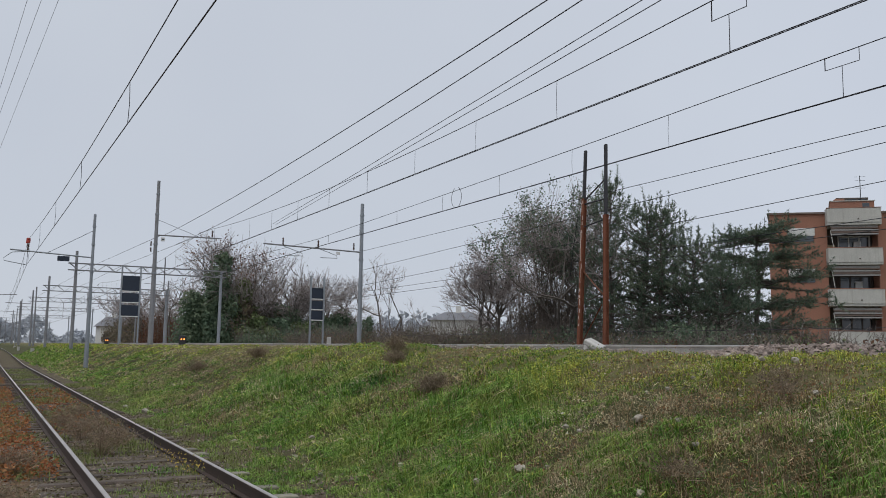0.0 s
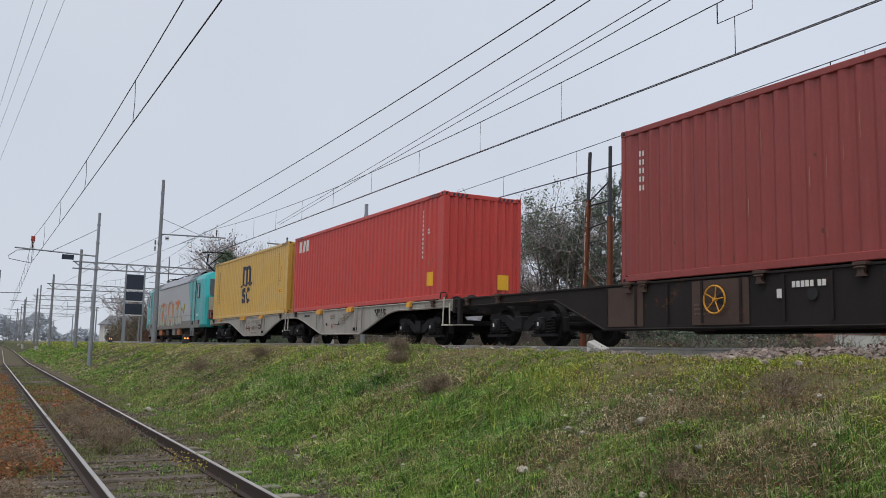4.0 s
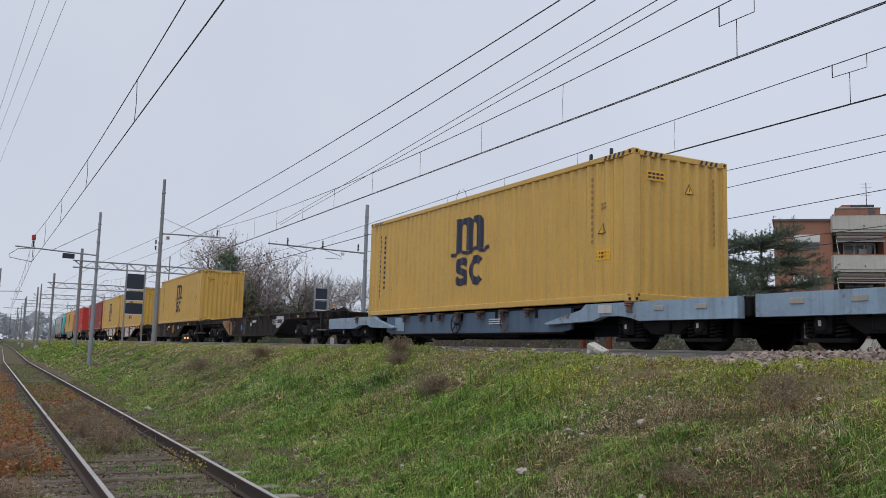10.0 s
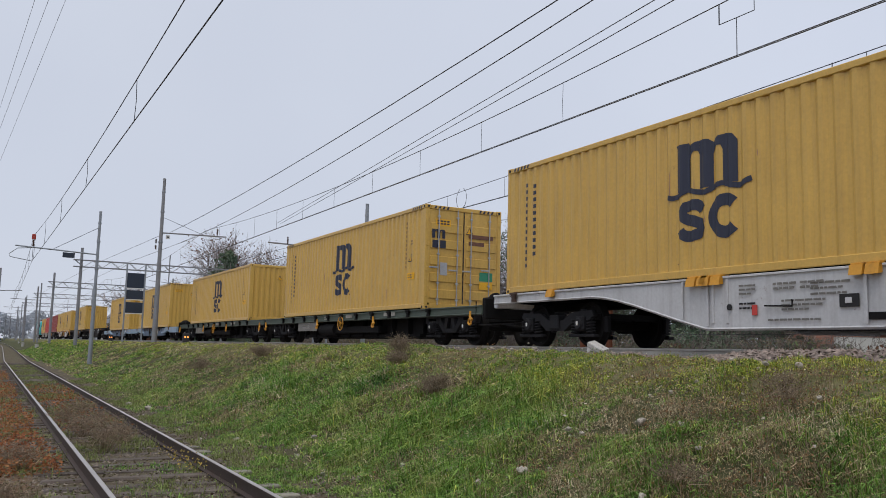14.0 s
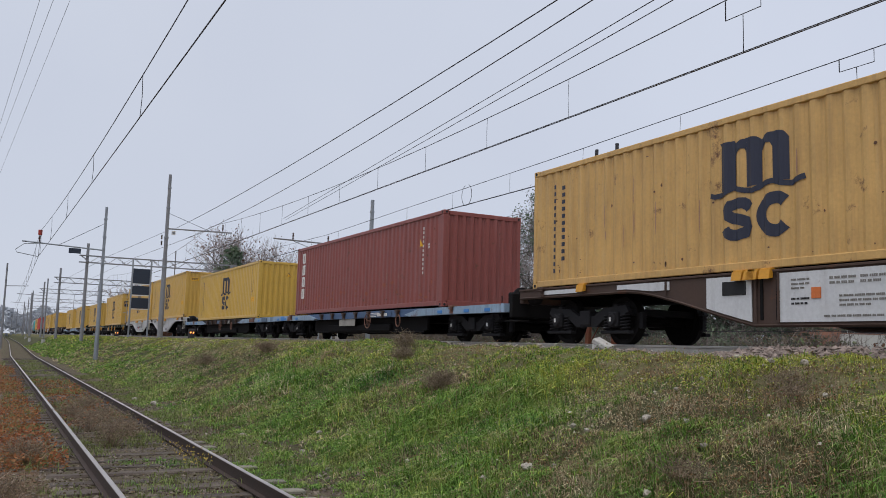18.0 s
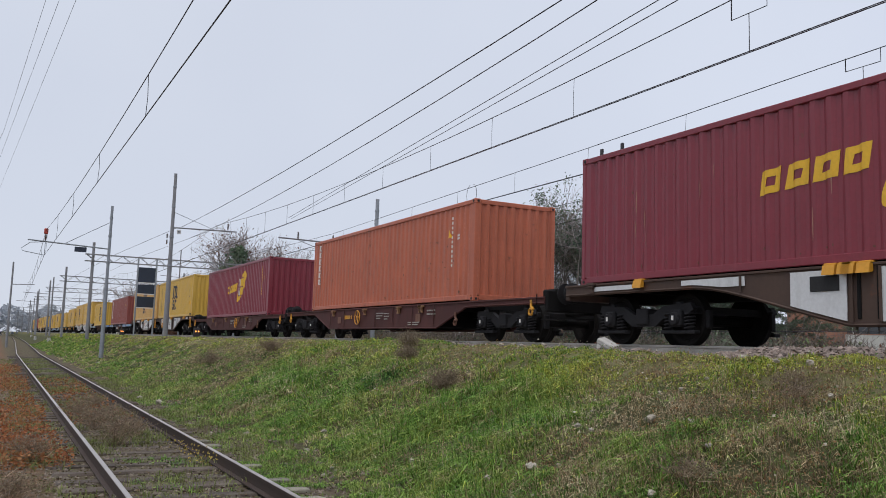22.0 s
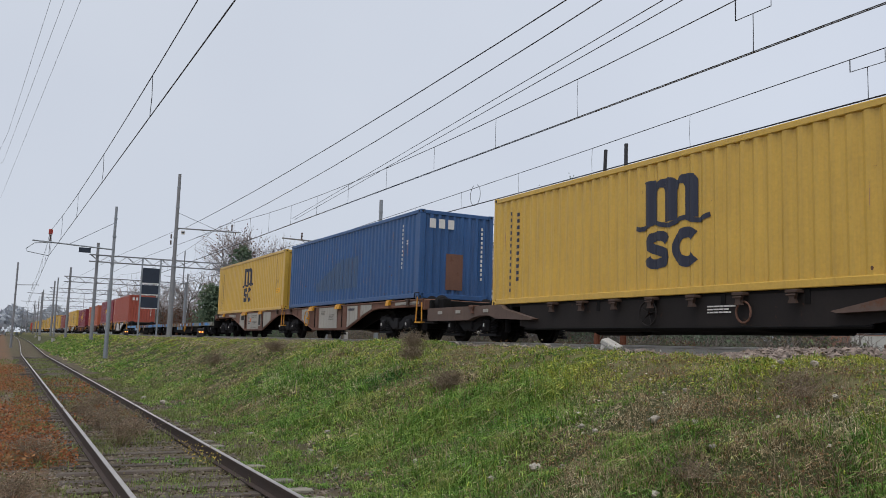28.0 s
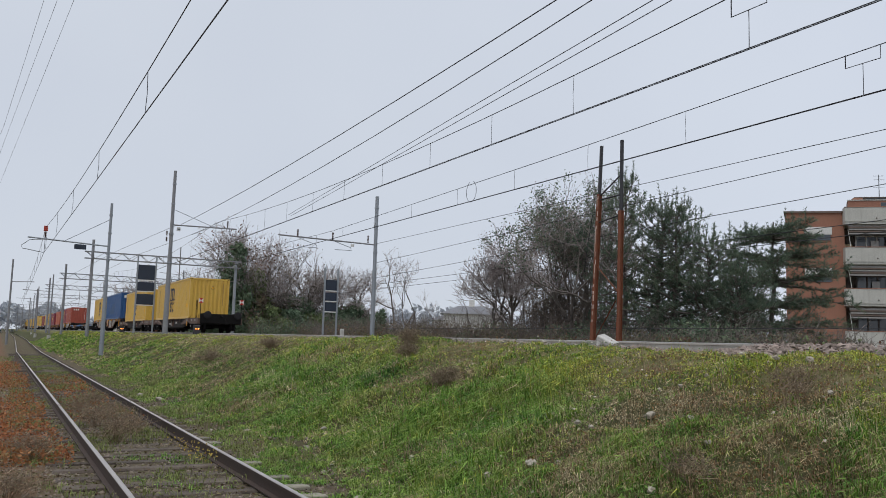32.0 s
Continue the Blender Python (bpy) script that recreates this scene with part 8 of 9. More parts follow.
def conifer(label, x, y, h, seed, reach, outline, count, twigs, material, tiers=0, leaders=0.5, flat=False):
    """A pine: trunk, crooked limbs whose reach follows an outline, side twigs with small tufts of needles, and upright end shoots."""
    z = float(ground_z(x, y)) - 0.1
    t = tagged(empty("pine_tree", pose(x, y, z)), label, "tree", "pine trees")
    rng, nr = random.Random(seed), np.random.RandomState(seed)
    tr = [Vector((0, 0, 0))]
    for i in range(8):
        tr.append(tr[-1] + Vector((rng.gauss(0, 0.07), rng.gauss(0, 0.07), h * 0.97 / 8)))
    Shape().tube(tr, 0.05 + h * 0.014, 9, 0.03).ob("trunk", M_BARK, t, "dark scaly trunk")
    ks, rs = [a for a, b in outline], [b * reach for a, b in outline]
    limbs, centres, dirs = Shape(), [], []

    def tuft(p, d):
        centres.append(tuple(p))
        dirs.append(tuple(d))

    for i in range(count):
        k = (i + rng.random()) / count
        if tiers:
            k = (math.floor(k * tiers) + rng.uniform(0.15, 0.45)) / tiers
        k = min(0.985, 0.04 + 0.96 * k)
        j = min(7, int(k * 8))
        p = tr[j].lerp(tr[j + 1], k * 8 - j)
        l = float(np.interp(k, ks, rs)) * (rng.uniform(0.6, 1.12) if flat else rng.uniform(0.4, 1.3))
        a = i * 2.4 + rng.uniform(-0.5, 0.5)
        d = Vector((math.cos(a), math.sin(a), rng.uniform(-0.1, 0.1) if flat else rng.uniform(-0.1, 0.35) + 0.5 * (k - 0.5)))
        pts = [p]
        for s in range(5):
            d = (d + Vector((rng.gauss(0, 0.16), rng.gauss(0, 0.16), rng.gauss(0.02 if flat else 0.08, 0.08)))).normalized()
            pts.append(pts[-1] + d * l / 5)
        limbs.tube(pts, 0.022 + 0.012 * l, 5, 0.008, cap=False)
        for b in range(twigs if k < 0.62 or flat else twigs // 2):
            f = pts[rng.choice((1, 2, 3, 3, 4, 4, 5, 5))]
            out = (d + Vector((rng.gauss(0, 0.8), rng.gauss(0, 0.8), rng.gauss(0.1 if flat else 0.25, 0.22 if flat else 0.4)))).normalized()
            q = f + out * rng.uniform(0.22, 0.62) * (1.25 if flat else 1.0)
            limbs.tube([f, f.lerp(q, 0.5) + Vector((0, 0, -0.015)), q], 0.009, 3, 0.005, cap=False)
            for e in (1.0, 0.74, 0.48):
                tuft(f.lerp(q, e), out + Vector((0, 0, 0.35)))
        if rng.random() < leaders * (0.35 + k):
            f, n = pts[-1], rng.randint(5, 9)
            q = f + Vector((rng.gauss(0, 0.07), rng.gauss(0, 0.07), rng.uniform(0.35, 1.05)))
            limbs.tube([f, q], 0.010, 3, 0.005, cap=False)
            for e in range(n):
                tuft(f.lerp(q, (e + 1) / n), Vector((rng.gauss(0, 0.35), rng.gauss(0, 0.35), 1)))
    limbs.ob("limb_mass", M_BARK, t, "crooked dark limbs")
    v, f = spray(np.array(centres), unit(np.array(dirs)), 15, 0.15, 0.017, 0.65, nr)
    tagged(placed("needle_mass", fast_mesh("needle_mass", v, f), material, t, "small tufts of needles"), kind="stuff")
    return t


M_DRYLEAF = two_tone("grey_withered_leaves", [(0.13, 0.115, 0.10), (0.19, 0.16, 0.135), (0.25, 0.20, 0.165)], 0.6, 3.0)


# ---- trees behind the line ----
for args in (("tall leafless tree with ivy-clad stems", 20.5, 86.0, 11.4, 3, 2, 5, 0.62), ("leafless tree with upswept twigs", 25.0, 87.0, 10.2, 5, 2, 5, 0.6),
             ("leafless tree with wide brushy twigs", 29.5, 88.0, 9.6, 7, 3, 5, 0.6), ("leafless leaning tree with brushy twigs", 33.0, 86.0, 8.4, 9, 2, 5, 0.7),
             ("bushy leafless tree with many upright stems", 22.8, 84.0, 9.0, 13, 4, 4, 0.5), ("bushy leafless tree with many stems", 27.5, 84.5, 8.4, 15, 4, 4, 0.5), ("low bushy leafless tree with stems", 31.5, 84.0, 7.2, 17, 4, 4, 0.55)):
    lab, x, y, h, sd, st, lv, sp = args
    t, w = bare_tree(lab, x, y, h, sd, st, lv, sp, 0.016, 4, 0.72, "bare_tree", 0.014)
    if sd in (3,):
        leaf_part(t, "withered_leaves", [q for q in w.nodes if q.z > 5.5], 1300, 0.12, 0.35, M_RUSSET, 21, "last brown leaves")
    if sd in (5, 7):
        leaf_part(t, "withered_leaves", [q for q in w.nodes if q.z > 4.5], 900, 0.10, 0.3, M_BRUSH, 22, "last brown leaves")
    for k in range(6):
        rr = random.Random(sd * 10 + k)
        ivy_column(t, rr.uniform(-2.6, 2.6), rr.uniform(-2, 1.5), 0, h * rr.uniform(0.3, 0.62) * (1.15 if sd == 3 and k < 3 else 0.85), rr.uniform(1.0, 1.9), 2300, sd * 7 + k, M_IVY if k % 4 else M_BRUSH, 0.17)
for i, (x, y, z1, r, m) in enumerate(((19.6, 83.0, 7.6, 1.4, 0), (20.6, 83.5, 9.4, 1.3, 0), (22.6, 83.0, 6.8, 1.3, 1), (21.4, 83.0, 5.2, 1.7, 0), (23.6, 82.0, 3.2, 1.8, 1), (26.0, 82.0, 3.0, 2.0, 0), (28.5, 82.5, 2.6, 2.0, 1), (31.0, 82.0, 2.2, 2.0, 0), (24.6, 81.0, 2.0, 2.2, 1), (33.5, 83.0, 2.4, 1.9, 0))):
    t = tagged(empty("ivy_bush", pose(x, y, float(ground_z(x, y)))), "dense heap of dark green ivy over stems" if not m else "heap of green bramble and ivy", "bush", "ivy heaps")
    ivy_column(t, 0, 0, 0, z1, r, 3600, 500 + i, M_IVYBRIGHT if m else M_IVY, 0.18)
t, w = bare_tree("slender leafless tree with an ivy-wrapped foot", 27.3, 60.0, 7.6, 31, 2, 5, 0.62, 0.014, 3, 0.70, "bare_tree", 0.010)
ivy_column(t, -1.15, 0.0, 0, 2.6, 0.62, 1800, 77)
t, w = bare_tree("low spreading leafless tree with many stems", 24.6, 39.2, 5.5, 41, 5, 5, 0.62, 0.018, 4, 0.70, "bare_tree", 0.011)
t, w = bare_tree("thin leafless sapling beside the hedge", 23.4, 43.2, 3.9, 43, 2, 4, 0.5, 0.012, 3, 0.70)
t, w = bare_tree("ragged tree with dark leaf clusters and bare browned wood", 24.2, 32.6, 6.9, 51, 4, 5, 0.42, 0.013, 4, 0.69, "ragged_tree", 0.009)
tips = [p for p, d in w.tips]
leaf_part(t, "leaf_mass", tips, 15000, 0.06, 0.10, M_PINE, 151, "dark clustered leaves")
leaf_part(t, "withered_leaves", [q for q in w.nodes if 2.0 < q.z < 6.8], 6500, 0.045, 0.32, M_DRYLEAF, 152, "withered grey-brown leaves")
CONE = ((0.0, 0.8), (0.12, 1.0), (0.35, 1.0), (0.6, 0.75), (0.8, 0.5), (1.0, 0.22))
BROAD = ((0.0, 0.7), (0.2, 1.0), (0.55, 1.0), (0.8, 0.75), (1.0, 0.3))
conifer("tall dark pine with upright pointed shoots", 24.4, 29.2, 7.8, 54, 2.1, CONE, 100, 11, M_PINE, leaders=0.8)
conifer("dense dark green pine crowded by its neighbours", 24.9, 27.7, 6.4, 58, 2.2, BROAD, 110, 12, M_PINE, leaders=0.8)
conifer("dark pine with irregular upright shoots", 24.5, 26.4, 6.2, 52, 1.7, CONE, 80, 10, M_PINE, leaders=0.9)
conifer("bushy dark green pine", 25.0, 25.1, 4.7, 59, 1.8, BROAD, 80, 10, M_PINE, leaders=0.9)
conifer("low bushy dark green pine beside the hedge", 25.4, 23.9, 3.4, 55, 1.5, BROAD, 70, 10, M_PINE, leaders=0.8)
conifer("broad dark pine with layered limbs and gaps between them", 30.0, 26.0, 6.4, 53, 3.0, ((0.0, 0.2), (0.14, 0.85), (0.3, 1.0), (0.6, 0.95), (0.85, 0.66), (1.0, 0.34)), 150, 22, M_PINE, tiers=6, leaders=0.25, flat=True)
t, w = bare_tree("tangled leafless tree grown through the pine", 23.2, 31.0, 6.9, 57, 3, 5, 0.6, 0.014, 3, 0.70)


M_HEDGETWIG = surface("brown_hedge_twigs", (0.145, 0.12, 0.105), 0.9, 0, 0.25, 1.0, 20, 0, island=0.3)


def hedge(label, x0, x1, y0, y1, h, n, seed, material, size=0.09, twigs=400):
    """A strip of brush: leaves in uneven heaps with upright twigs."""
    rng = np.random.RandomState(seed)
    t = tagged(empty("hedge"), label, "hedge", "brush along the line")
    y = rng.uniform(y0, y1, n)
    x = rng.uniform(x0, x1, n)
    top = h * (0.55 + 0.25 * np.sin(y * 0.9 + seed) + 0.2 * np.sin(y * 2.3 + 1.3 * x))
    z = ground_z(x, y) + top * rng.uniform(0, 1, n) ** 0.7
    v, f = leaves(np.stack([x, y, z], 1), size, rng)
    tagged(placed("foliage", fast_mesh("foliage", v, f), material, t), kind="stuff")
    s = Shape()
    for i in range(twigs):
        a, b = rng.uniform(x0, x1), rng.uniform(y0, y1)
        g = float(ground_z(a, b))
        q = Vector((a + rng.normal() * 0.3, b + rng.normal() * 0.3, g + h * rng.uniform(0.5, 1.25)))
        s.tube([(a, b, g), q], 0.013, 3, 0.005, cap=False)
        for k in range(4):
            m = Vector((a, b, g)).lerp(q, rng.uniform(0.3, 0.9))
            s.tube([m, m + Vector((rng.normal() * 0.3, rng.normal() * 0.3, rng.uniform(0.1, 0.5)))], 0.008, 3, 0.003, cap=False)
    tagged(s.ob("twig_mass", M_HEDGETWIG, t), kind="stuff")


hedge("grey-brown winter brush along the far side of the line", 20.5, 22.5, 8, 30, 1.0, 9000, 61, M_BRUSH, 0.06, 200)
hedge("low green brambles along the far side of the line", 20.3, 21.6, 8, 34, 0.8, 5000, 69, M_IVYBRIGHT, 0.06, 80)
hedge("russet brambles along the far side of the line", 20.2, 21.4, 9, 30, 0.75, 2600, 70, M_RUSSET, 0.06, 120)
hedge("dark evergreen brush under the pines", 22.0, 25.0, 20, 41, 1.5, 14000, 62, M_IVY, 0.08, 300)
hedge("tall grey-brown brush below the ragged tree", 23.2, 25.2, 30.2, 35.6, 4.2, 9000, 71, M_DRYLEAF, 0.06, 420)
hedge("brown brush and brambles behind the line", 21.0, 23.5, 30, 48, 1.5, 7000, 63, M_BRUSH, 0.07, 500)
hedge("tangled leafless brush behind the line", 23, 27, 46, 66, 1.9, 7000, 64, M_BRUSH, 0.08, 500)
hedge("green and brown brush below the ivy trees", 21, 34, 76, 84, 2.2, 12000, 65, M_IVY, 0.10, 500)
hedge("pale brown brush in front of the ivy trees", 24, 34, 70, 76, 1.7, 6000, 66, M_BRUSH, 0.09, 500)
hedge("russet bushes beyond the gantry", 19.5, 25, 112, 128, 4.6, 9000, 67, M_RUSSET, 0.16, 500)
hedge("dark brush along the line beyond the gantry", 19.5, 26, 128, 170, 5.0, 12000, 68, M_BRUSH, 0.2, 600)
for i, (x, y, h) in enumerate(((21.5, 112, 8.6), (23.5, 124, 9.5), (22.0, 140, 10.0), (26.0, 150, 9.0), (24, 172, 10), (28, 190, 10))):
    bare_tree("distant leafless tree by the line", x, y, h, 200 + i, 2, 4, 0.6, 0.016, 4, 0.70, "bare_tree", 0.028)


def far_wood():
    """Woods on the skyline, one mass, with haze mixed into the leaf colour."""
    rng = np.random.RandomState(5)
    n = 26000
    x = rng.uniform(-160, 420, n)
    y = 420 + 60 * np.sin(x * 0.02) + rng.normal(size=n) * 12
    top = 9 + 4 * np.sin(x * 0.11) + 3 * np.sin(x * 0.31 + 1)
    z = top * rng.uniform(0, 1, n) ** 0.6
    v, f = leaves(np.stack([x, y, z], 1), 1.3, rng)
    tagged(placed("far_wood", fast_mesh("far_wood", v, f), M_FARWOOD_HAZE), "winter woods on the skyline, pale haze in their colour", "woods", kind="stuff")
    n = 16000
    y = rng.uniform(60, 420, n)
    x = 150 + 40 * np.sin(y * 0.02) + rng.normal(size=n) * 10
    z = (7 + 3 * np.sin(y * 0.13) + 2 * np.sin(y * 0.4)) * rng.uniform(0, 1, n) ** 0.6
    v, f = leaves(np.stack([x, y, z], 1), 1.0, rng)
    tagged(placed("far_wood", fast_mesh("far_wood", v, f), M_FARWOOD_HAZE), "trees far behind the houses, pale haze in their colour", "woods", kind="stuff")


far_wood()

# ---- houses ----
M_ROSE = surface("orange_brown_render", (0.30, 0.145, 0.098), 0.9, 0, 0.14, 0.5, 14, 0.25, 0.01, 0.25)
M_PARAPET = surface("pale_concrete_parapet", (0.47, 0.465, 0.43), 0.85, 0, 0.12, 0.8, 15, 0.2, 0.01, 0.45)
M_AWNING = surface("grey_striped_awning", (0.30, 0.29, 0.28), 0.85, 0, 0.12, 2, 20, 0.1)
M_AWNING_DARK = surface("brown_awning_stripe", (0.16, 0.12, 0.10), 0.85, 0, 0.12, 2, 20, 0.1)
# Loggia wall colour darkened by the recess shade; frames and drains share it.
M_SHADE_BROWN = surface("loggia_wall_with_shade", (0.09, 0.075, 0.065), 0.8, 0, 0.15, 1, 12, 0.05)
M_PANE = glass("window_glass", (0.04, 0.05, 0.06), 0.08)
M_FRAME = surface("white_window_frame", (0.60, 0.60, 0.58), 0.5, 0, 0.06, 3, 20, 0)
M_PALEWALL = surface("pale_house_wall", (0.62, 0.61, 0.58), 0.9, 0, 0.1, 0.4, 8, 0.1)
M_ROOFGREY = surface("grey_tiled_roof", (0.17, 0.175, 0.19), 0.8, 0, 0.15, 1, 8, 0.2)
M_OCHRE = surface("ochre_house_wall", (0.42, 0.33, 0.20), 0.9, 0, 0.1, 0.4, 8, 0.1)


def apartment():
    t = tagged(empty("apartment_building", pose(57.0, 42.5, 0, 0, 0, -41.0)), "orange-brown four-storey apartment block with pale balconies", "building")
    top = 12.35
    Shape().prism([(-4.25, 0.0), (0.0, 0.0), (0.0, 12), (-2.1, 12)], 0.8, top, 2).ob("side_wall", M_ROSE, t, "orange-brown rendered wall")
    Shape().box(3.62, 15.0, 0.0, 12, 0.8, top).ob("side_wall", M_ROSE, t, "orange-brown rendered wall")
    Shape().box(0.0, 3.62, 1.7, 12, 0.8, top + 0.1).ob("loggia_wall", M_SHADE_BROWN, t, "loggia back wall, recess shade in its dark colour")
    Shape().prism([(-4.38, -0.12), (15.1, -0.12), (15.1, 12.1), (-2.2, 12.1)], top, top + 0.14, 2).ob("roof_edge", M_AWNING_DARK, t, "dark roof edge")
    p = Shape().prism([(0.35, 0.3), (3.55, 0.3), (3.55, 3.0), (0.9, 3.0)], top + 0.1, 13.35, 2).ob("penthouse", M_ROSE, t, "orange-brown roof storey")
    Shape().prism([(0.3, 0.25), (3.6, 0.25), (3.6, 3.05), (0.85, 3.05)], 13.35, 13.42, 2).ob("penthouse_roof", M_PARAPET, p)
    Shape().box(2.7, 3.2, 0.28, 0.31, 12.9, 13.2).ob("small_window", M_PANE, p)
    Shape().box(0.9, 1.6, 1.0, 1.8, 13.4, 13.7, 0.03).ob("chimney", M_ROSE, t, "low chimney")
    a = Shape().tube([(2.9, 1.5, 13.6), (2.9, 1.5, 15.6)], 0.03, 6)
    for z in (15.5, 15.2, 14.6):
        a.tube([(2.5, 1.5, z), (3.3, 1.5, z)], 0.012, 4)
    a.ob("aerial", M_WIRE, t, "thin television aerial")
    for i, z in enumerate((12.67, 9.60, 6.45, 3.25)):
        b = Shape().box(-0.12, 3.74, -0.75, -0.63, z - 1.12, z, 0.02)
        b.box(-0.12, 0.0, -0.63, 0.0, z - 1.12, z, 0.01)
        b.box(3.62, 3.74, -0.63, 0.0, z - 1.12, z, 0.01)
        b.box(-0.12, 3.74, -0.70, 1.7, z - 1.3, z - 1.12, 0.01)
        bal = b.ob("balcony", M_PARAPET, t, "pale stained concrete balcony")
        Shape().box(-0.14, 3.76, -0.78, -0.6, z, z + 0.05, 0.01).ob("coping", M_ROSE, bal)
        Shape().tube([(2.1, -0.8, z - 0.85), (2.1, -0.7, z - 0.85)], 0.06, 8).ob("drain", M_SHADE_BROWN, bal)
        f = z - 1.12
        if i:
            aw = tagged(Shape().tube([(0.15, -0.45, f + 2.8), (3.5, -0.45, f + 2.8)], 0.11, 10).ob("awning", M_AWNING, t, "rolled grey striped awning"))
            for k in range(4):
                Shape().box(0.15, 3.5, -0.62 - 0.06 * k, -0.6 - 0.06 * k, f + 2.62 - 0.17 * k, f + 2.72 - 0.17 * k).ob("awning_slat", M_AWNING if k % 2 else M_AWNING_DARK, aw)
            Shape().tube([(0.12, -0.6, f + 2.5), (0.35, -0.55, f + 0.9)], 0.025, 5).ob("awning_arm", M_FRAME, aw)
        w = Shape().box(1.2, 3.4, 1.62, 1.69, f + 0.05, f + 2.2).ob("balcony_door", M_PANE, t, "dark glazed balcony door")
        fr = Shape()
        for x in (1.15, 1.9, 2.65, 3.4):
            fr.box(x - 0.05, x + 0.05, 1.55, 1.63, f, f + 2.25)
        fr.box(1.1, 3.45, 1.55, 1.63, f + 2.2, f + 2.3)
        fr.ob("door_frame", M_FRAME if i == 1 else M_SHADE_BROWN, w)
        if i in (1, 2):
            Shape().box(2.2, 2.75, 1.4, 1.5, f + 0.5, f + 1.85).ob("pale_panel", M_FRAME, t, "pale shutter panel")
        if i == 1:
            Shape().box(0.25, 0.85, 1.3, 1.6, f + 1.1, f + 1.6, 0.05).ob("planter", M_OCHRE, t, "ochre box on the balcony")
    for z in (10.2, 7.0):
        wn_ = Shape().box(-2.8, -1.0, -0.05, 0.03, z, z + 0.9).ob("window", M_PANE, t, "window with pale shutter")
        Shape().box(-2.9, -0.9, -0.09, -0.04, z + 0.45, z + 1.05, 0.01).ob("shutter", M_FRAME, wn_, "pale roller shutter")
    for u in (6.5, 9.5, 12.5):
        for z in (10.2, 7.0, 3.8):
            Shape().box(u, u + 1.2, -0.05, 0.03, z, z + 1.4).ob("window", M_PANE, t)


def house(label, x, y, rz, w, d, h, roof, material, wins):
    t = tagged(empty("house", pose(x, y, 1.0, 0, 0, rz)), label, "house")
    Shape().box(-w / 2, w / 2, -d / 2, d / 2, 0, h).ob("wall", material, t)
    a, e = w / 2 + 0.5, d / 2 + 0.5
    r = Shape().add([(-a, -e, h), (a, -e, h), (a, e, h), (-a, e, h), (-a * 0.45, 0, h + roof), (a * 0.45, 0, h + roof)], [(0, 1, 5, 4), (1, 2, 5), (2, 3, 4, 5), (3, 0, 4), (0, 3, 2, 1)])
    r = r.ob("roof", M_ROOFGREY, t, "grey hipped roof")
    Shape().box(-0.4, 0.4, -0.4, 0.4, h + roof * 0.5, h + roof + 0.9).ob("chimney", material, r)
    for i in range(wins):
        for z in (1.2, 4.2):
            if z + 1.2 < h:
                u = -w / 2 + (i + 0.5) * w / wins
                Shape().box(u - 0.5, u + 0.5, -d / 2 - 0.05, -d / 2 + 0.02, z, z + 1.3).ob("window", M_PANE, t)


apartment()
house("far pale house with a grey hipped roof", 61.5, 108.0, -30, 8, 7, 4.6, 1.3, M_PALEWALL, 4)
house("far pale house beside it with a grey roof", 65.0, 119.0, -30, 7, 7, 3.9, 1.2, M_PALEWALL, 3)
house("far ochre house behind the gantries", 31.0, 200.0, 0, 5, 8, 6.0, 1.5, M_OCHRE, 3)
house("far white house behind the gantries", 24.3, 190.0, 0, 6, 8, 4.2, 2.0, M_PALEWALL, 3)
o = Shape().box(20.0, 20.2, -20, 19.5, 0.9, 1.75, 0.02).ob("boundary_wall", M_PARAPET)
tagged(o, "low pale concrete boundary wall behind the line", "wall", kind="structure")


# ---- ground cover ----
def patchy(x, y, s, k=0.0):
    """Smooth uneven values in 0..1 over the ground."""
    a = np.sin(x * 1.7 * s + 2.1 * np.sin(y * 0.9 * s + k)) + np.sin(y * 1.3 * s - 1.7 * np.sin(x * 1.1 * s - k)) + 0.7 * np.sin((x + y) * 3.1 * s + k)
    return np.clip(0.5 + a / 4.6, 0, 1)


def arched(x, y, z, l, w, lean, rng, downhill=0.6):
    """Arching pointed grass blades, three triangles each."""
    n = len(x)
    a = np.where(rng.uniform(0, 1, n) < downhill, np.pi + rng.normal(size=n) * 0.9, rng.uniform(0, 2 * np.pi, n))
    ca, sa = np.cos(a), np.sin(a)
    base = np.stack([x, y, z], 1)
    mid = base + np.stack([ca * l * lean * 0.32, sa * l * lean * 0.32, l * (0.62 - 0.22 * lean)], 1)
    tip = base + np.stack([ca * l * lean * 0.85, sa * l * lean * 0.85, l * (1.0 - 0.78 * lean)], 1)
    o = np.stack([-sa * w / 2, ca * w / 2, 0.25 * w * rng.normal(size=n)], 1)
    v = np.stack([base - o, base + o, mid + o, mid - o, tip], 1).reshape(-1, 3)
    k = np.arange(n)[:, None] * 5
    return v, np.concatenate([k + np.array([[0, 1, 2]]), k + np.array([[0, 2, 3]]), k + np.array([[3, 2, 4]])])


def blob(x, y, spots):
    return np.clip(sum(np.exp(-((x - a) ** 2 + (y - b) ** 2) / r ** 2) for a, b, r in spots), 0, 1)


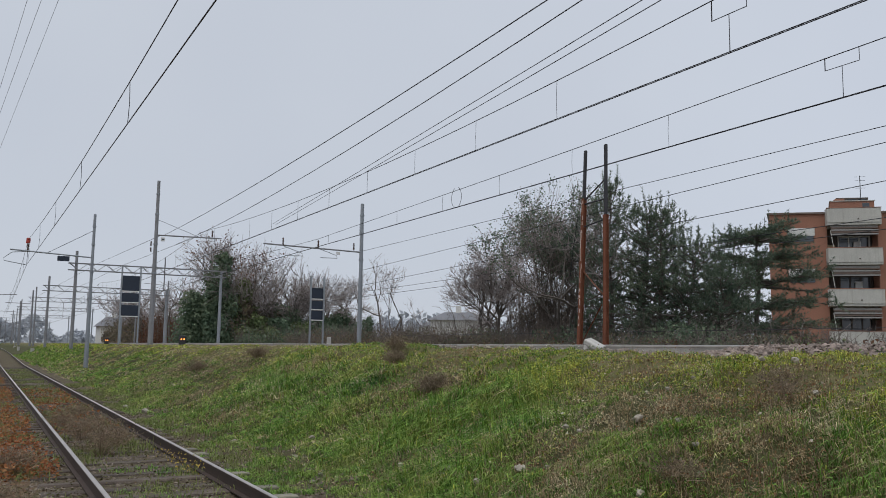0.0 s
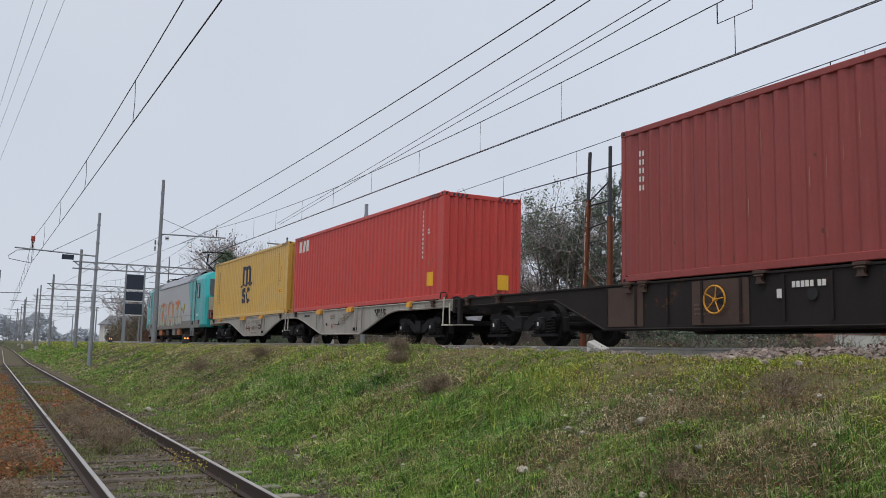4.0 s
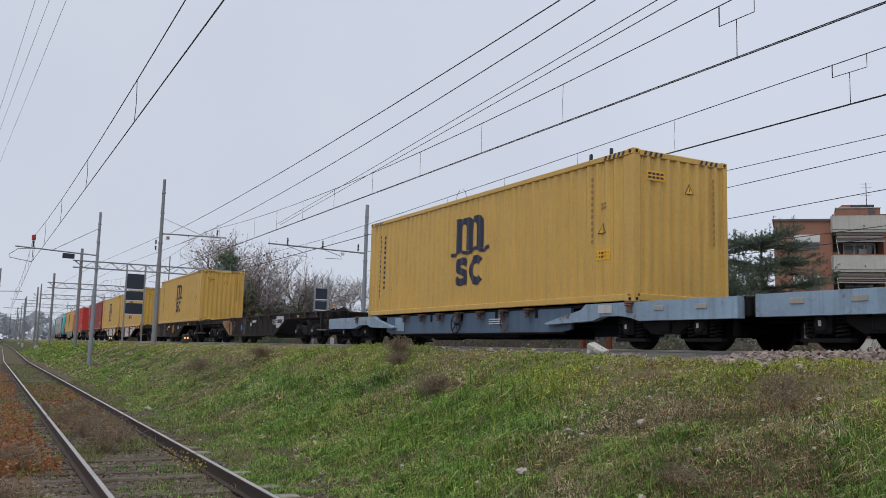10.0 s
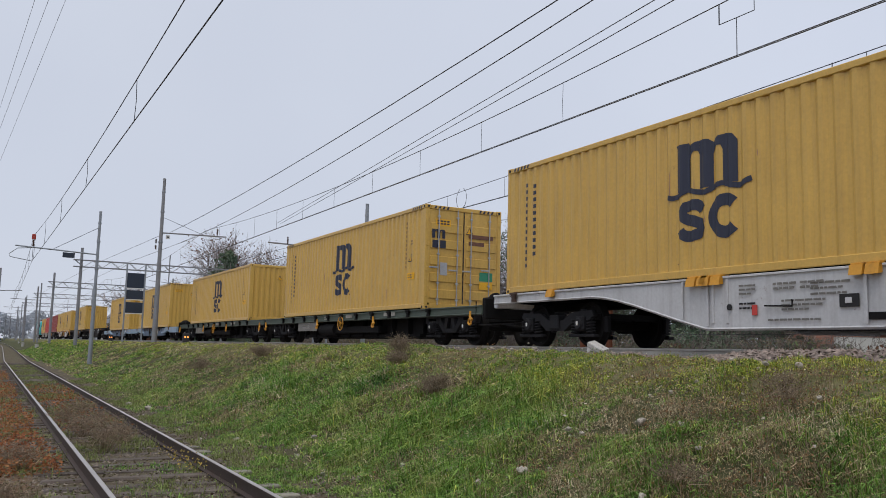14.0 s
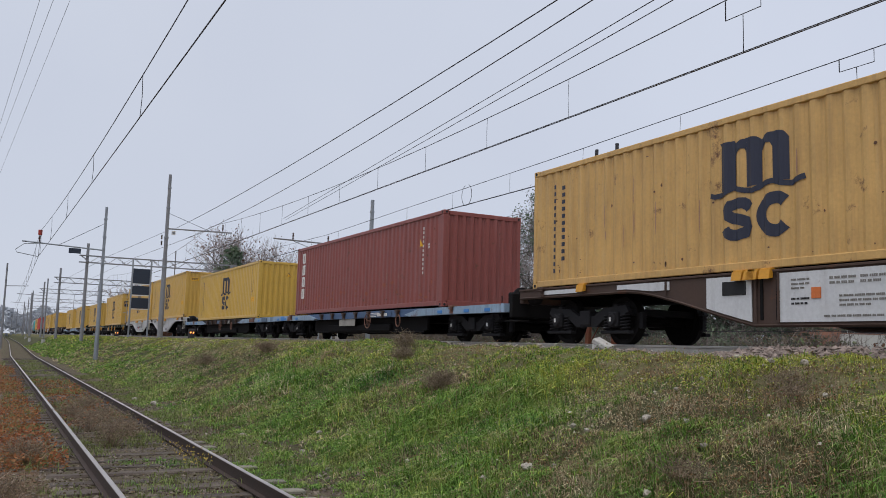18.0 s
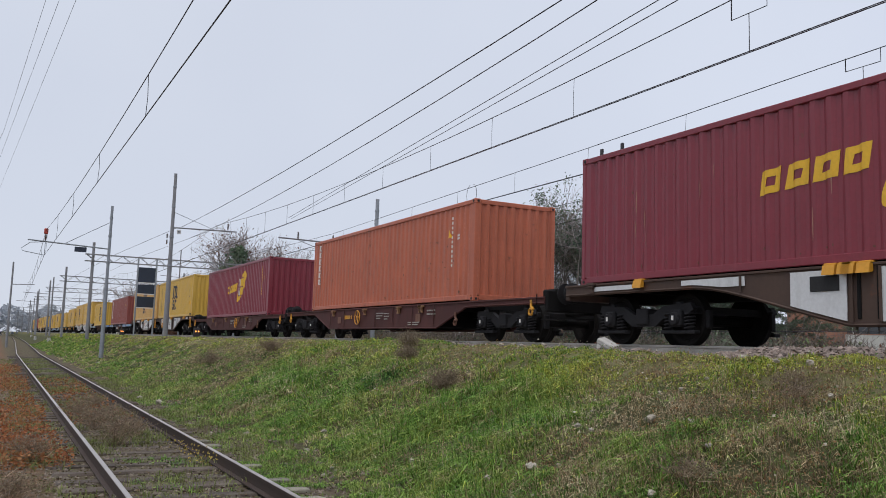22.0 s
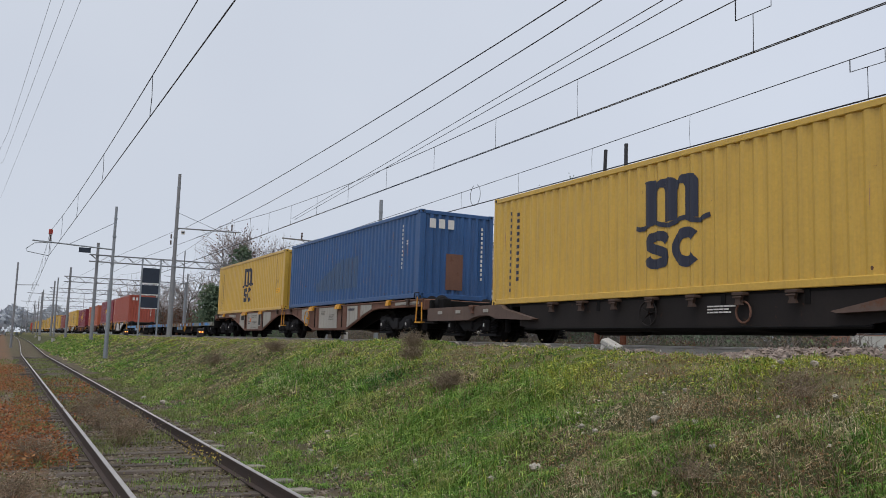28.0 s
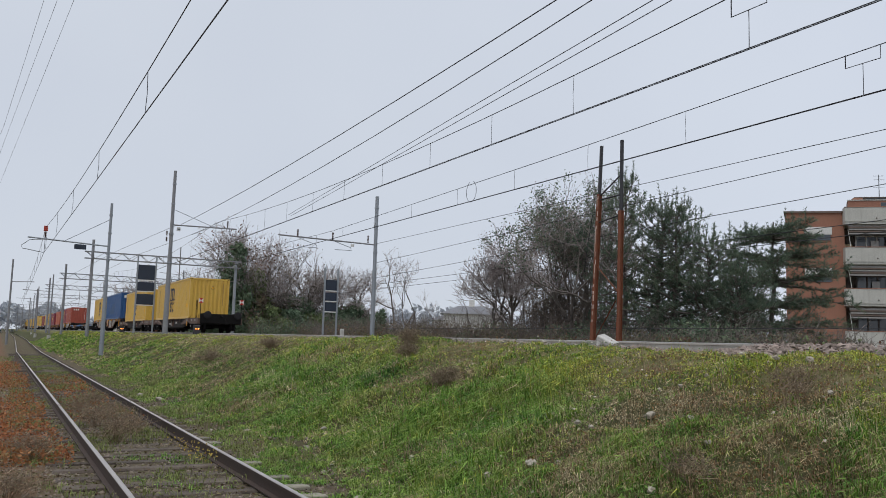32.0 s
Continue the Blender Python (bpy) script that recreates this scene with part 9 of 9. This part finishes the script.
LUSH = ((5.6, 10.4, 0.9), (6.7, 9.9, 0.7), (5.0, 11.0, 0.8), (4.9, 8.2, 0.6), (5.9, 8.8, 0.6), (6.2, 4.3, 0.45), (6.6, 15.0, 0.9), (5.2, 14.0, 0.8), (7.0, 20.0, 1.6), (5.6, 18.0, 1.0), (5.5, 6.4, 0.5))
WITHERED = ((6.9, 5.6, 0.55), (7.4, 5.95, 0.5), (4.95, 6.5, 0.45), (6.3, 11.8, 0.6), (6.2, 7.0, 0.5), (5.7, 5.4, 0.5), (4.6, 9.4, 0.4), (7.3, 8.2, 0.8), (7.6, 13.5, 0.9), (6.0, 12.9, 0.5), (7.2, 25.0, 1.8), (5.0, 22.0, 1.2), (6.2, 29.0, 2.0), (7.5, 36.0, 3.0), (5.5, 46.0, 3.0), (5.9, 4.9, 0.4), (5.3, 7.3, 0.35), (6.6, 6.4, 0.4), (6.8, 19.0, 0.8), (4.6, 17.5, 0.7), (6.6, 55.0, 4.0))


def slope_grass():
    rng = np.random.RandomState(3)
    kinds = {"green": ([], []), "yellow": ([], []), "straw": ([], [])}
    for y0, y1, tufts, per, wide, big in ((-8, 6, 26, 9, 0.02, 1.0), (2.5, 7, 700, 9, 0.0068, 0.95), (7, 11, 540, 9, 0.008, 1.0), (11, 17, 270, 9, 0.0105, 1.0), (17, 32, 210, 9, 0.012, 1.05), (32, 60, 85, 9, 0.022, 1.2), (60, 130, 20, 9, 0.048, 1.4)):
        n = int(tufts * (y1 - y0) * 5.5)
        x, y = rng.uniform(3.6, 9.1, n), rng.uniform(y0, y1, n)
        edge = np.where(y < 12, 8.75, 9.2)
        keep = rng.uniform(0, 1, n) < np.clip((x - 3.6) / 0.7, 0.04, 1) * np.clip((edge - x) / 0.35, 0, 1) * (0.62 + 0.38 * patchy(x, y, 1.6))
        seen = (y > 0.6 * x) & (x * x + y * y > 20)
        keep &= seen if y0 > 0 else ~seen
        x, y = x[keep], y[keep]
        lush = np.clip(0.55 * patchy(x, y, 0.9, 1.7) ** 1.5 + 0.75 * blob(x, y, LUSH) - 0.3 * blob(x, y, WITHERED), 0, 1)
        crest = np.clip((x - 6.9) / 0.8, 0, 1)
        dead = 0.10 + 0.30 * patchy(x, y, 1.3, 4.0) ** 2 + 0.55 * blob(x, y, WITHERED) + 0.17 * np.clip((8.6 - y) / 2.2, 0, 1) * np.clip((7.4 - x) / 0.8, 0, 1)
        gold = np.clip((x - 6.5) / 0.7, 0, 1) * np.interp(y, [0, 9, 11, 14, 24, 30, 50], [0.8, 0.72, 0.5, 0.3, 0.3, 0.6, 0.6]) + np.interp(y, [0, 16, 30], [0.05, 0.05, 0.10])
        u = rng.uniform(0, 1, len(x))
        kind = np.where(u < dead, 2, 0)
        l = (0.075 + 0.17 * lush) * (1 - 0.45 * crest) * np.where(kind == 2, 0.85, 1.0) * rng.uniform(0.6, 1.5, len(x)) * big
        x, y, l, kind, gold = (np.repeat(a, per) for a in (x, y, l, kind, gold))
        l = l * rng.uniform(0.5, 1.35, len(l))
        kind = np.where((kind == 0) & (rng.uniform(0, 1, len(l)) < gold), 1, kind)
        kind = np.where(rng.uniform(0, 1, len(l)) < 0.045, 2, kind)
        sp = 0.02 + 0.13 * l
        x, y = x + rng.normal(size=len(x)) * sp, y + rng.normal(size=len(x)) * sp
        w = wide * rng.uniform(0.55, 1.35, len(x))
        lean = np.clip(rng.normal(0.85, 0.35, len(x)), 0.1, 1.25)
        z = ground_z(x, y) - 0.015
        for i, key in enumerate(("green", "yellow", "straw")):
            m = kind == i
            v, f = arched(x[m], y[m], z[m], l[m], w[m] * (0.75 if i == 2 else 1.0), lean[m], rng)
            vs, fs = kinds[key]
            fs.append(f + sum(len(q) for q in vs))
            vs.append(v)
    for key, mat, lab in (("green", M_GRASS, "shaggy green grass on the embankment"), ("yellow", M_GOLDGRASS, "short yellow-green grass on the embankment crest"), ("straw", M_STRAW, "withered straw-coloured grass among the green")):
        vs, fs = kinds[key]
        tagged(placed("slope_grass", fast_mesh("slope_grass", np.concatenate(vs), np.concatenate(fs)), mat), lab, "grass", kind="stuff")


slope_grass()


def slope_herbs():
    """Low leafy weeds and withered leaves among the grass."""
    rng = np.random.RandomState(31)
    for name, n, mat, size, high, spots, base, lab in (("herb_leaves", 60000, M_HERB, 0.016, 0.11, LUSH, 0.30, "small dark green weed leaves in the grass"),
                                                       ("withered_leaves", 44000, M_DEADLEAF, 0.014, 0.15, WITHERED, 0.10, "brown withered weeds and leaves in the grass")):
        x, y = rng.uniform(3.9, 8.8, n), 2.5 + 18 * rng.uniform(0, 1, n) ** 1.5
        k = rng.uniform(0, 1, n) < (base * patchy(x, y, 1.9, 5.0) + 0.8 * blob(x, y, spots))
        k &= (y > 0.6 * x) & (x * x + y * y > 20)
        x, y = x[k], y[k]
        c = np.stack([x, y, ground_z(x, y) + 0.01 + high * rng.uniform(0, 1, len(x)) ** 1.5 * patchy(x, y, 3.0, 2.0)], 1)
        v, f = leaves(c, size, rng, 0.2)
        tagged(placed(name, fast_mesh(name, v, f), mat), lab, "weeds", kind="stuff")
    n = 420
    x, y = rng.uniform(4.2, 8.8, n), 3.5 + 11 * rng.uniform(0, 1, n) ** 1.3
    c = np.stack([x, y, ground_z(x, y) + rng.uniform(0.05, 0.12, n)], 1)
    v, f = leaves(c, 0.02, rng, 0.3)
    tagged(placed("fallen_leaves", fast_mesh("fallen_leaves", v, f), M_PALELEAF), "pale fallen leaves and scraps on the grass", "leaves", kind="stuff")


slope_herbs()


def dry_stalks():
    rng = np.random.RandomState(9)
    n = 5200
    x, y = rng.uniform(4.2, 8.5, n), rng.uniform(3.0, 34, n)
    keep = rng.uniform(0, 1, n) < 0.12 + 0.8 * blob(x, y, WITHERED)
    x, y = x[keep], y[keep]
    per = 7
    h = np.repeat(rng.uniform(0.10, 0.30, len(x)) * (1 - 0.35 * np.clip((x - 7.0), 0, 1)), per)
    x, y = np.repeat(x, per), np.repeat(y, per)
    x, y = x + rng.normal(size=len(x)) * 0.07, y + rng.normal(size=len(x)) * 0.07
    v, f = blades(x, y, ground_z(x, y) - 0.02, h, 0.004 + 0.0 * x, rng.uniform(0.1, 1.6, len(x)), rng)
    tagged(placed("dry_stalks", fast_mesh("dry_stalks", v, f), M_DRY), "dry brown stalks among the grass", "dry grass", kind="stuff")


dry_stalks()


def weed_bush(label, x, y, h, r, seed, material=None, n=220):
    """A dry twiggy weed: thin stems that fork, with tiny seed heads."""
    z = float(ground_z(x, y))
    t = tagged(empty("weed_bush", pose(x, y, z)), label, "weed", "dry weeds")
    rng = np.random.RandomState(seed)
    s, tips = Shape(), []
    for i in range(n):
        a, k = rng.uniform(0, 2 * np.pi), rng.uniform(0.1, 1)
        q = Vector((r * k * math.cos(a), r * k * math.sin(a), h * rng.uniform(0.4, 1.0) * (1 - 0.35 * k * k)))
        p = Vector((0.2 * q.x, 0.2 * q.y, -0.02))
        m = p.lerp(q, 0.5) + Vector((rng.normal() * 0.04, rng.normal() * 0.04, 0.05))
        s.tube([p, m, q], 0.0035, 3, 0.0015, cap=False)
        for j in range(3):
            e = m.lerp(q, rng.uniform(0, 1))
            g = e + Vector((rng.normal() * 0.09, rng.normal() * 0.09, rng.uniform(0.0, 0.12)))
            s.tube([e, g], 0.003, 3, 0.0015, cap=False)
            tips.append(tuple(g))
    tagged(s.ob("stem_mass", material or M_DRY, t, "thin dry stems"), kind="stuff")
    c = np.repeat(np.array(tips), 4, 0)
    v, f = leaves(c + rng.normal(size=c.shape) * 0.025, 0.012, rng)
    tagged(placed("seed_head_mass", fast_mesh("seed_head_mass", v, f), M_WEEDHEAD, t), kind="stuff")


M_STALK = two_tone("pale_dry_stalks", [(0.24, 0.165, 0.11), (0.33, 0.24, 0.165), (0.42, 0.33, 0.23)], 0.9, 4.0, 0.35)
M_WEEDHEAD = two_tone("weed_seed_heads", [(0.18, 0.145, 0.11), (0.24, 0.19, 0.14), (0.20, 0.19, 0.10)], 2, 8, 0.3)
for i, (x, y, h, r) in enumerate(((7.45, 15.6, 0.44, 0.38), (7.2, 15.1, 0.26, 0.3), (6.25, 11.7, 0.36, 0.3), (7.2, 6.0, 0.2, 0.3), (6.8, 5.6, 0.2, 0.28), (5.3, 5.5, 0.2, 0.3), (6.9, 23.5, 0.35, 0.4), (6.0, 27, 0.4, 0.4))):
    weed_bush("grey-brown dry twiggy weed on the embankment", x, y, h, r, 300 + i, None, 120 if y > 9 else 26)
for i, (x, y, h, r) in enumerate(((1.75, 14.2, 0.44, 0.42), (2.1, 15.3, 0.4, 0.4), (1.7, 16.6, 0.4, 0.42), (2.1, 18.0, 0.36, 0.4), (1.6, 18.9, 0.35, 0.4), (2.1, 21.5, 0.3, 0.4), (0.5, 12.5, 0.35, 0.3), (0.2, 9.6, 0.3, 0.35))):
    weed_bush("pale brown dry weed growing between the rails", x, y, h, r * 1.15, 400 + i, M_STALK, 75)


def siding_weeds():
    rng = np.random.RandomState(14)
    vs, fs, base = [], [], 0
    for x0, x1, y0, y1, n, h0, h1, thr in ((0.4, 3.5, 4, 30, 2600, 0.03, 0.12, 0.55), (3.2, 4.6, 4, 40, 4200, 0.04, 0.14, 0.42), (1.25, 2.7, 10, 60, 2600, 0.04, 0.2, 0.5), (-6, 0.9, 4, 60, 4200, 0.04, 0.2, 0.4)):
        x, y = rng.uniform(x0, x1, n), rng.uniform(y0, y1, n)
        k = patchy(x, y, 1.1, 2.2) > thr
        x, y = np.repeat(x[k], 7), np.repeat(y[k], 7)
        x, y = x + rng.normal(size=len(x)) * 0.05, y + rng.normal(size=len(x)) * 0.05
        v, f = arched(x, y, ground_z(x, y) - 0.01, 1.2 * rng.uniform(h0, h1, len(x)), 0.008 * rng.uniform(0.7, 1.6, len(x)), rng.uniform(0.1, 1.1, len(x)), rng, 0.0)
        vs.append(v)
        fs.append(f + base)
        base += len(v)
    tagged(placed("siding_weeds", fast_mesh("siding_weeds", np.concatenate(vs), np.concatenate(fs)), M_SIDINGWEED), "low sparse weeds in the siding gravel", "weeds", kind="stuff")
    vs, fs, base = [], [], 0
    for x0, x1, y0, y1, n in ((2.85, 3.9, 5.5, 13.5, 2600), (3.3, 4.2, 13, 26, 1300), (1.5, 2.5, 9.5, 12.5, 150), (3.2, 3.9, 4.5, 7.5, 260)):
        x, y = rng.uniform(x0, x1, n), rng.uniform(y0, y1, n)
        k = patchy(x, y, 1.7, 1.2) > 0.45
        x, y = np.repeat(x[k], 6), np.repeat(y[k], 6)
        x, y = x + rng.normal(size=len(x)) * 0.035, y + rng.normal(size=len(x)) * 0.035
        v, f = arched(x, y, ground_z(x, y) - 0.005, rng.uniform(0.05, 0.13, len(x)), 0.007 * rng.uniform(0.7, 1.4, len(x)), rng.uniform(0.3, 1.2, len(x)), rng, 0.0)
        vs.append(v)
        fs.append(f + base)
        base += len(v)
    tagged(placed("verge_grass", fast_mesh("verge_grass", np.concatenate(vs), np.concatenate(fs)), M_GRASS), "short green grass among the sleeper ends", "grass", kind="stuff")
    n = 52000
    x, y = rng.uniform(-5, 1.05, n), 12 + 34 * rng.uniform(0, 1, n) ** 1.4
    k = patchy(x, y, 0.5, 0.6) * np.clip((1.1 - x) / 0.3, 0, 1) > 0.27
    x, y = x[k], y[k]
    c = np.stack([x, y, ground_z(x, y) + rng.uniform(0, 1, len(x)) ** 1.6 * 0.22], 1)
    v, f = leaves(c, 0.03, rng, 0.3)
    tagged(placed("russet_weeds", fast_mesh("russet_weeds", v, f), M_REDWEED), "rust-red autumn weeds beside the siding", "weeds", kind="stuff")
    n = 1300
    x, y = rng.uniform(1.35, 2.6, n), rng.uniform(17, 34, n)
    c = np.stack([x, y, ground_z(x, y) + rng.uniform(0, 0.16, n)], 1)
    v, f = leaves(c, 0.035, rng, 0.3)
    tagged(placed("russet_weeds", fast_mesh("russet_weeds", v, f), M_REDWEED), "rust-red weeds between the rails", "weeds", kind="stuff")
    n = 34000
    x, y = rng.uniform(-0.9, 3.9, n), 4.0 + 34 * rng.uniform(0, 1, n) ** 1.6
    k = patchy(x, y, 2.2, 3.0) + 0.25 * rng.normal(size=n) > 0.36
    x, y = x[k], y[k]
    c = np.stack([x, y, ground_z(x, y) + rng.uniform(0.0, 0.035, len(x))], 1)
    v, f = leaves(c, 0.022, rng, 0.6)
    tagged(placed("siding_litter", fast_mesh("siding_litter", v, f), M_LITTER), "brown leaf litter and moss over the siding gravel", "litter", kind="stuff")
    n = 130
    x, y = 2.62 + rng.normal(size=n) * 0.12, rng.uniform(11.0, 13.6, n)
    c = np.stack([x, y, ground_z(x, y) + rng.uniform(0.05, 0.22, n)], 1)
    v, f = leaves(c, 0.018, rng)
    tagged(placed("yellow_leaves", fast_mesh("yellow_leaves", v, f), M_BRIGHT), "small yellow leaves against the rail", "leaves", kind="stuff")


siding_weeds()


def pebbles(label, name, x, y, z, size, material, rng):
    n = len(x)
    o = np.array([(1, 0, 0), (-1, 0, 0), (0, 1, 0), (0, -1, 0), (0, 0, 1), (0, 0, -1)], float)
    tri = np.array([(0, 2, 4), (2, 1, 4), (1, 3, 4), (3, 0, 4)])
    q = o[None] * (size[:, None, None] * rng.uniform(0.55, 1.3, (n, 6, 1))) + rng.normal(size=(n, 6, 3)) * size[:, None, None] * 0.22
    a = rng.uniform(0, 2 * np.pi, n)
    ca, sa = np.cos(a)[:, None], np.sin(a)[:, None]
    v = np.stack([q[..., 0] * ca - q[..., 1] * sa + x[:, None], q[..., 0] * sa + q[..., 1] * ca + y[:, None], q[..., 2] * 0.75 + z[:, None]], -1)
    f = tri[None] + (np.arange(n) * 6)[:, None, None]
    tagged(placed(name, fast_mesh(name, v.reshape(-1, 3), f.reshape(-1, 3)), material), label, "ballast", kind="stuff")


def gravel():
    rng = np.random.RandomState(21)
    n = 21000
    x, y = rng.uniform(8.75, 10.7, n), 2 + 24 * rng.uniform(0, 1, n) ** 1.2
    pebbles("brown crushed stone along the main line", "ballast", x, y, ground_z(x, y) + rng.uniform(-0.01, 0.05, n), rng.uniform(0.022, 0.05, n), M_BALLAST, rng)
    n = 9000
    x, y = rng.uniform(8.8, 10.8, n), rng.uniform(26, 70, n)
    pebbles("brown crushed stone along the main line", "ballast", x, y, ground_z(x, y) + rng.uniform(-0.01, 0.06, n), rng.uniform(0.03, 0.07, n), M_BALLAST, rng)
    n = 8000
    x, y = rng.uniform(11.0, 17.4, n), rng.uniform(3, 40, n)
    pebbles("brown crushed stone between the main rails", "ballast", x, y, ground_z(x, y) + rng.uniform(-0.02, 0.03, n), rng.uniform(0.025, 0.05, n), M_BALLAST, rng)
    n = 26000
    x, y = rng.uniform(-0.8, 4.2, n), 4.5 + 24 * rng.uniform(0, 1, n) ** 1.5
    pebbles("grey-brown gravel of the siding", "ballast", x, y, ground_z(x, y) + rng.uniform(-0.014, 0.010, n), rng.uniform(0.010, 0.034, n), M_SIDESTONE, rng)


M_SIDESTONE = surface("siding_gravel", (0.15, 0.122, 0.095), 0.92, 0, 0.25, 3, 30, 0.3, island=0.55)
gravel()


def loose_stones():
    rng = random.Random(17)
    data = []
    for k in range(5):
        b = bmesh.new()
        bmesh.ops.create_icosphere(b, subdivisions=2, radius=1)
        for v in b.verts:
            n = noise.noise(v.co * 1.4 + Vector((k * 7, 0, 0)))
            v.co = Vector((v.co.x * (1 + 0.5 * n), v.co.y * (0.8 + 0.4 * n), v.co.z * (0.62 + 0.3 * n)))
        me = bpy.data.meshes.new("stone")
        b.to_mesh(me)
        b.free()
        me.materials.append(M_STONE)
        data.append(me)
    spots = [(3.88, 14.4, 0.085), (4.05, 10.6, 0.06), (3.55, 8.6, 0.06), (3.72, 22.3, 0.10), (3.5, 24.0, 0.1), (7.9, 6.35, 0.06), (8.3, 7.6, 0.07), (8.35, 7.4, 0.05), (3.7, 8.9, 0.04), (5.6, 8.9, 0.07), (4.9, 7.3, 0.06), (6.2, 7.0, 0.06)]
    for i in range(46):
        spots.append((rng.uniform(3.3, 4.6), rng.uniform(6, 22), rng.uniform(0.02, 0.05)))
    for i in range(16):
        spots.append((rng.uniform(5.0, 8.4), rng.uniform(4.3, 9.5), rng.uniform(0.02, 0.045)))
    for i in range(16):
        spots.append((rng.uniform(8.4, 9.3), rng.uniform(11, 17), rng.uniform(0.03, 0.08)))
    for x, y, r in spots:
        o = new("stone", data[rng.randrange(5)])
        o.matrix_basis = pose(x, y, float(ground_z(x, y)) + r * 0.25 + (0.05 if x > 4.5 else 0.0), rng.uniform(-20, 20), rng.uniform(-20, 20), rng.uniform(0, 360))
        o.scale = (r, r, r)
        tagged(o, "pale rounded stone lying in the grass", "stone", "loose stones")


loose_stones()


def crest_litter():
    """Broken branches and rusty scraps on the crest."""
    rng = random.Random(23)
    for i in range(9):
        x, y = rng.uniform(8.5, 9.2), rng.uniform(12.5, 17.5)
        z = float(ground_z(x, y)) + 0.05
        a = rng.uniform(0, math.pi)
        l = rng.uniform(0.4, 1.1)
        pts = [(x + l * k * math.cos(a), y + l * k * math.sin(a), z + 0.04 * math.sin(3 * k)) for k in (0, 0.33, 0.66, 1)]
        tagged(Shape().tube(pts, 0.022, 5, 0.01).ob("fallen_branch", M_BARK), "dark broken branch lying on the crest", "branch", "fallen branches")


crest_litter()


# ---- the train's run ----
def run_of(t):
    """Metres the train has gone at t seconds."""
    u = t / 16
    return 256.415 * u - 9.083 * u * u + 3.905 * u * u * u


def roll_rows(at, r, z, y):
    """Rows that turn one wheelset while it passes near; out of sight it rests."""
    rows, prev = [(0.0, pose(0, y, z))], None
    k = 0
    for i in range(0, 32 * FPS + 1):
        s = i / FPS
        d = at + run_of(s)
        if 3.0 < d < 34.0:
            if prev is None:
                prev = d
                if s > 0.05:
                    rows.append((s - 1 / FPS, pose(0, y, z)))
            if s > 0.0:
                rows.append((s, pose(0, y, z, -math.degrees((d - prev) / r))))
                k = -math.degrees((d - prev) / r)
    if rows[-1][0] < 31.9:
        rows.append((32.0, pose(0, y, z, k)))
    return rows


def motions():
    for w, at, r, z, y in ROLLING:
        walk(w, roll_rows(at, r, z, y))
    for t, y, z in MOVING:
        walk(t, [(s, pose(TX, y + run_of(s), z)) for s in range(0, 33, 2)])


motions()
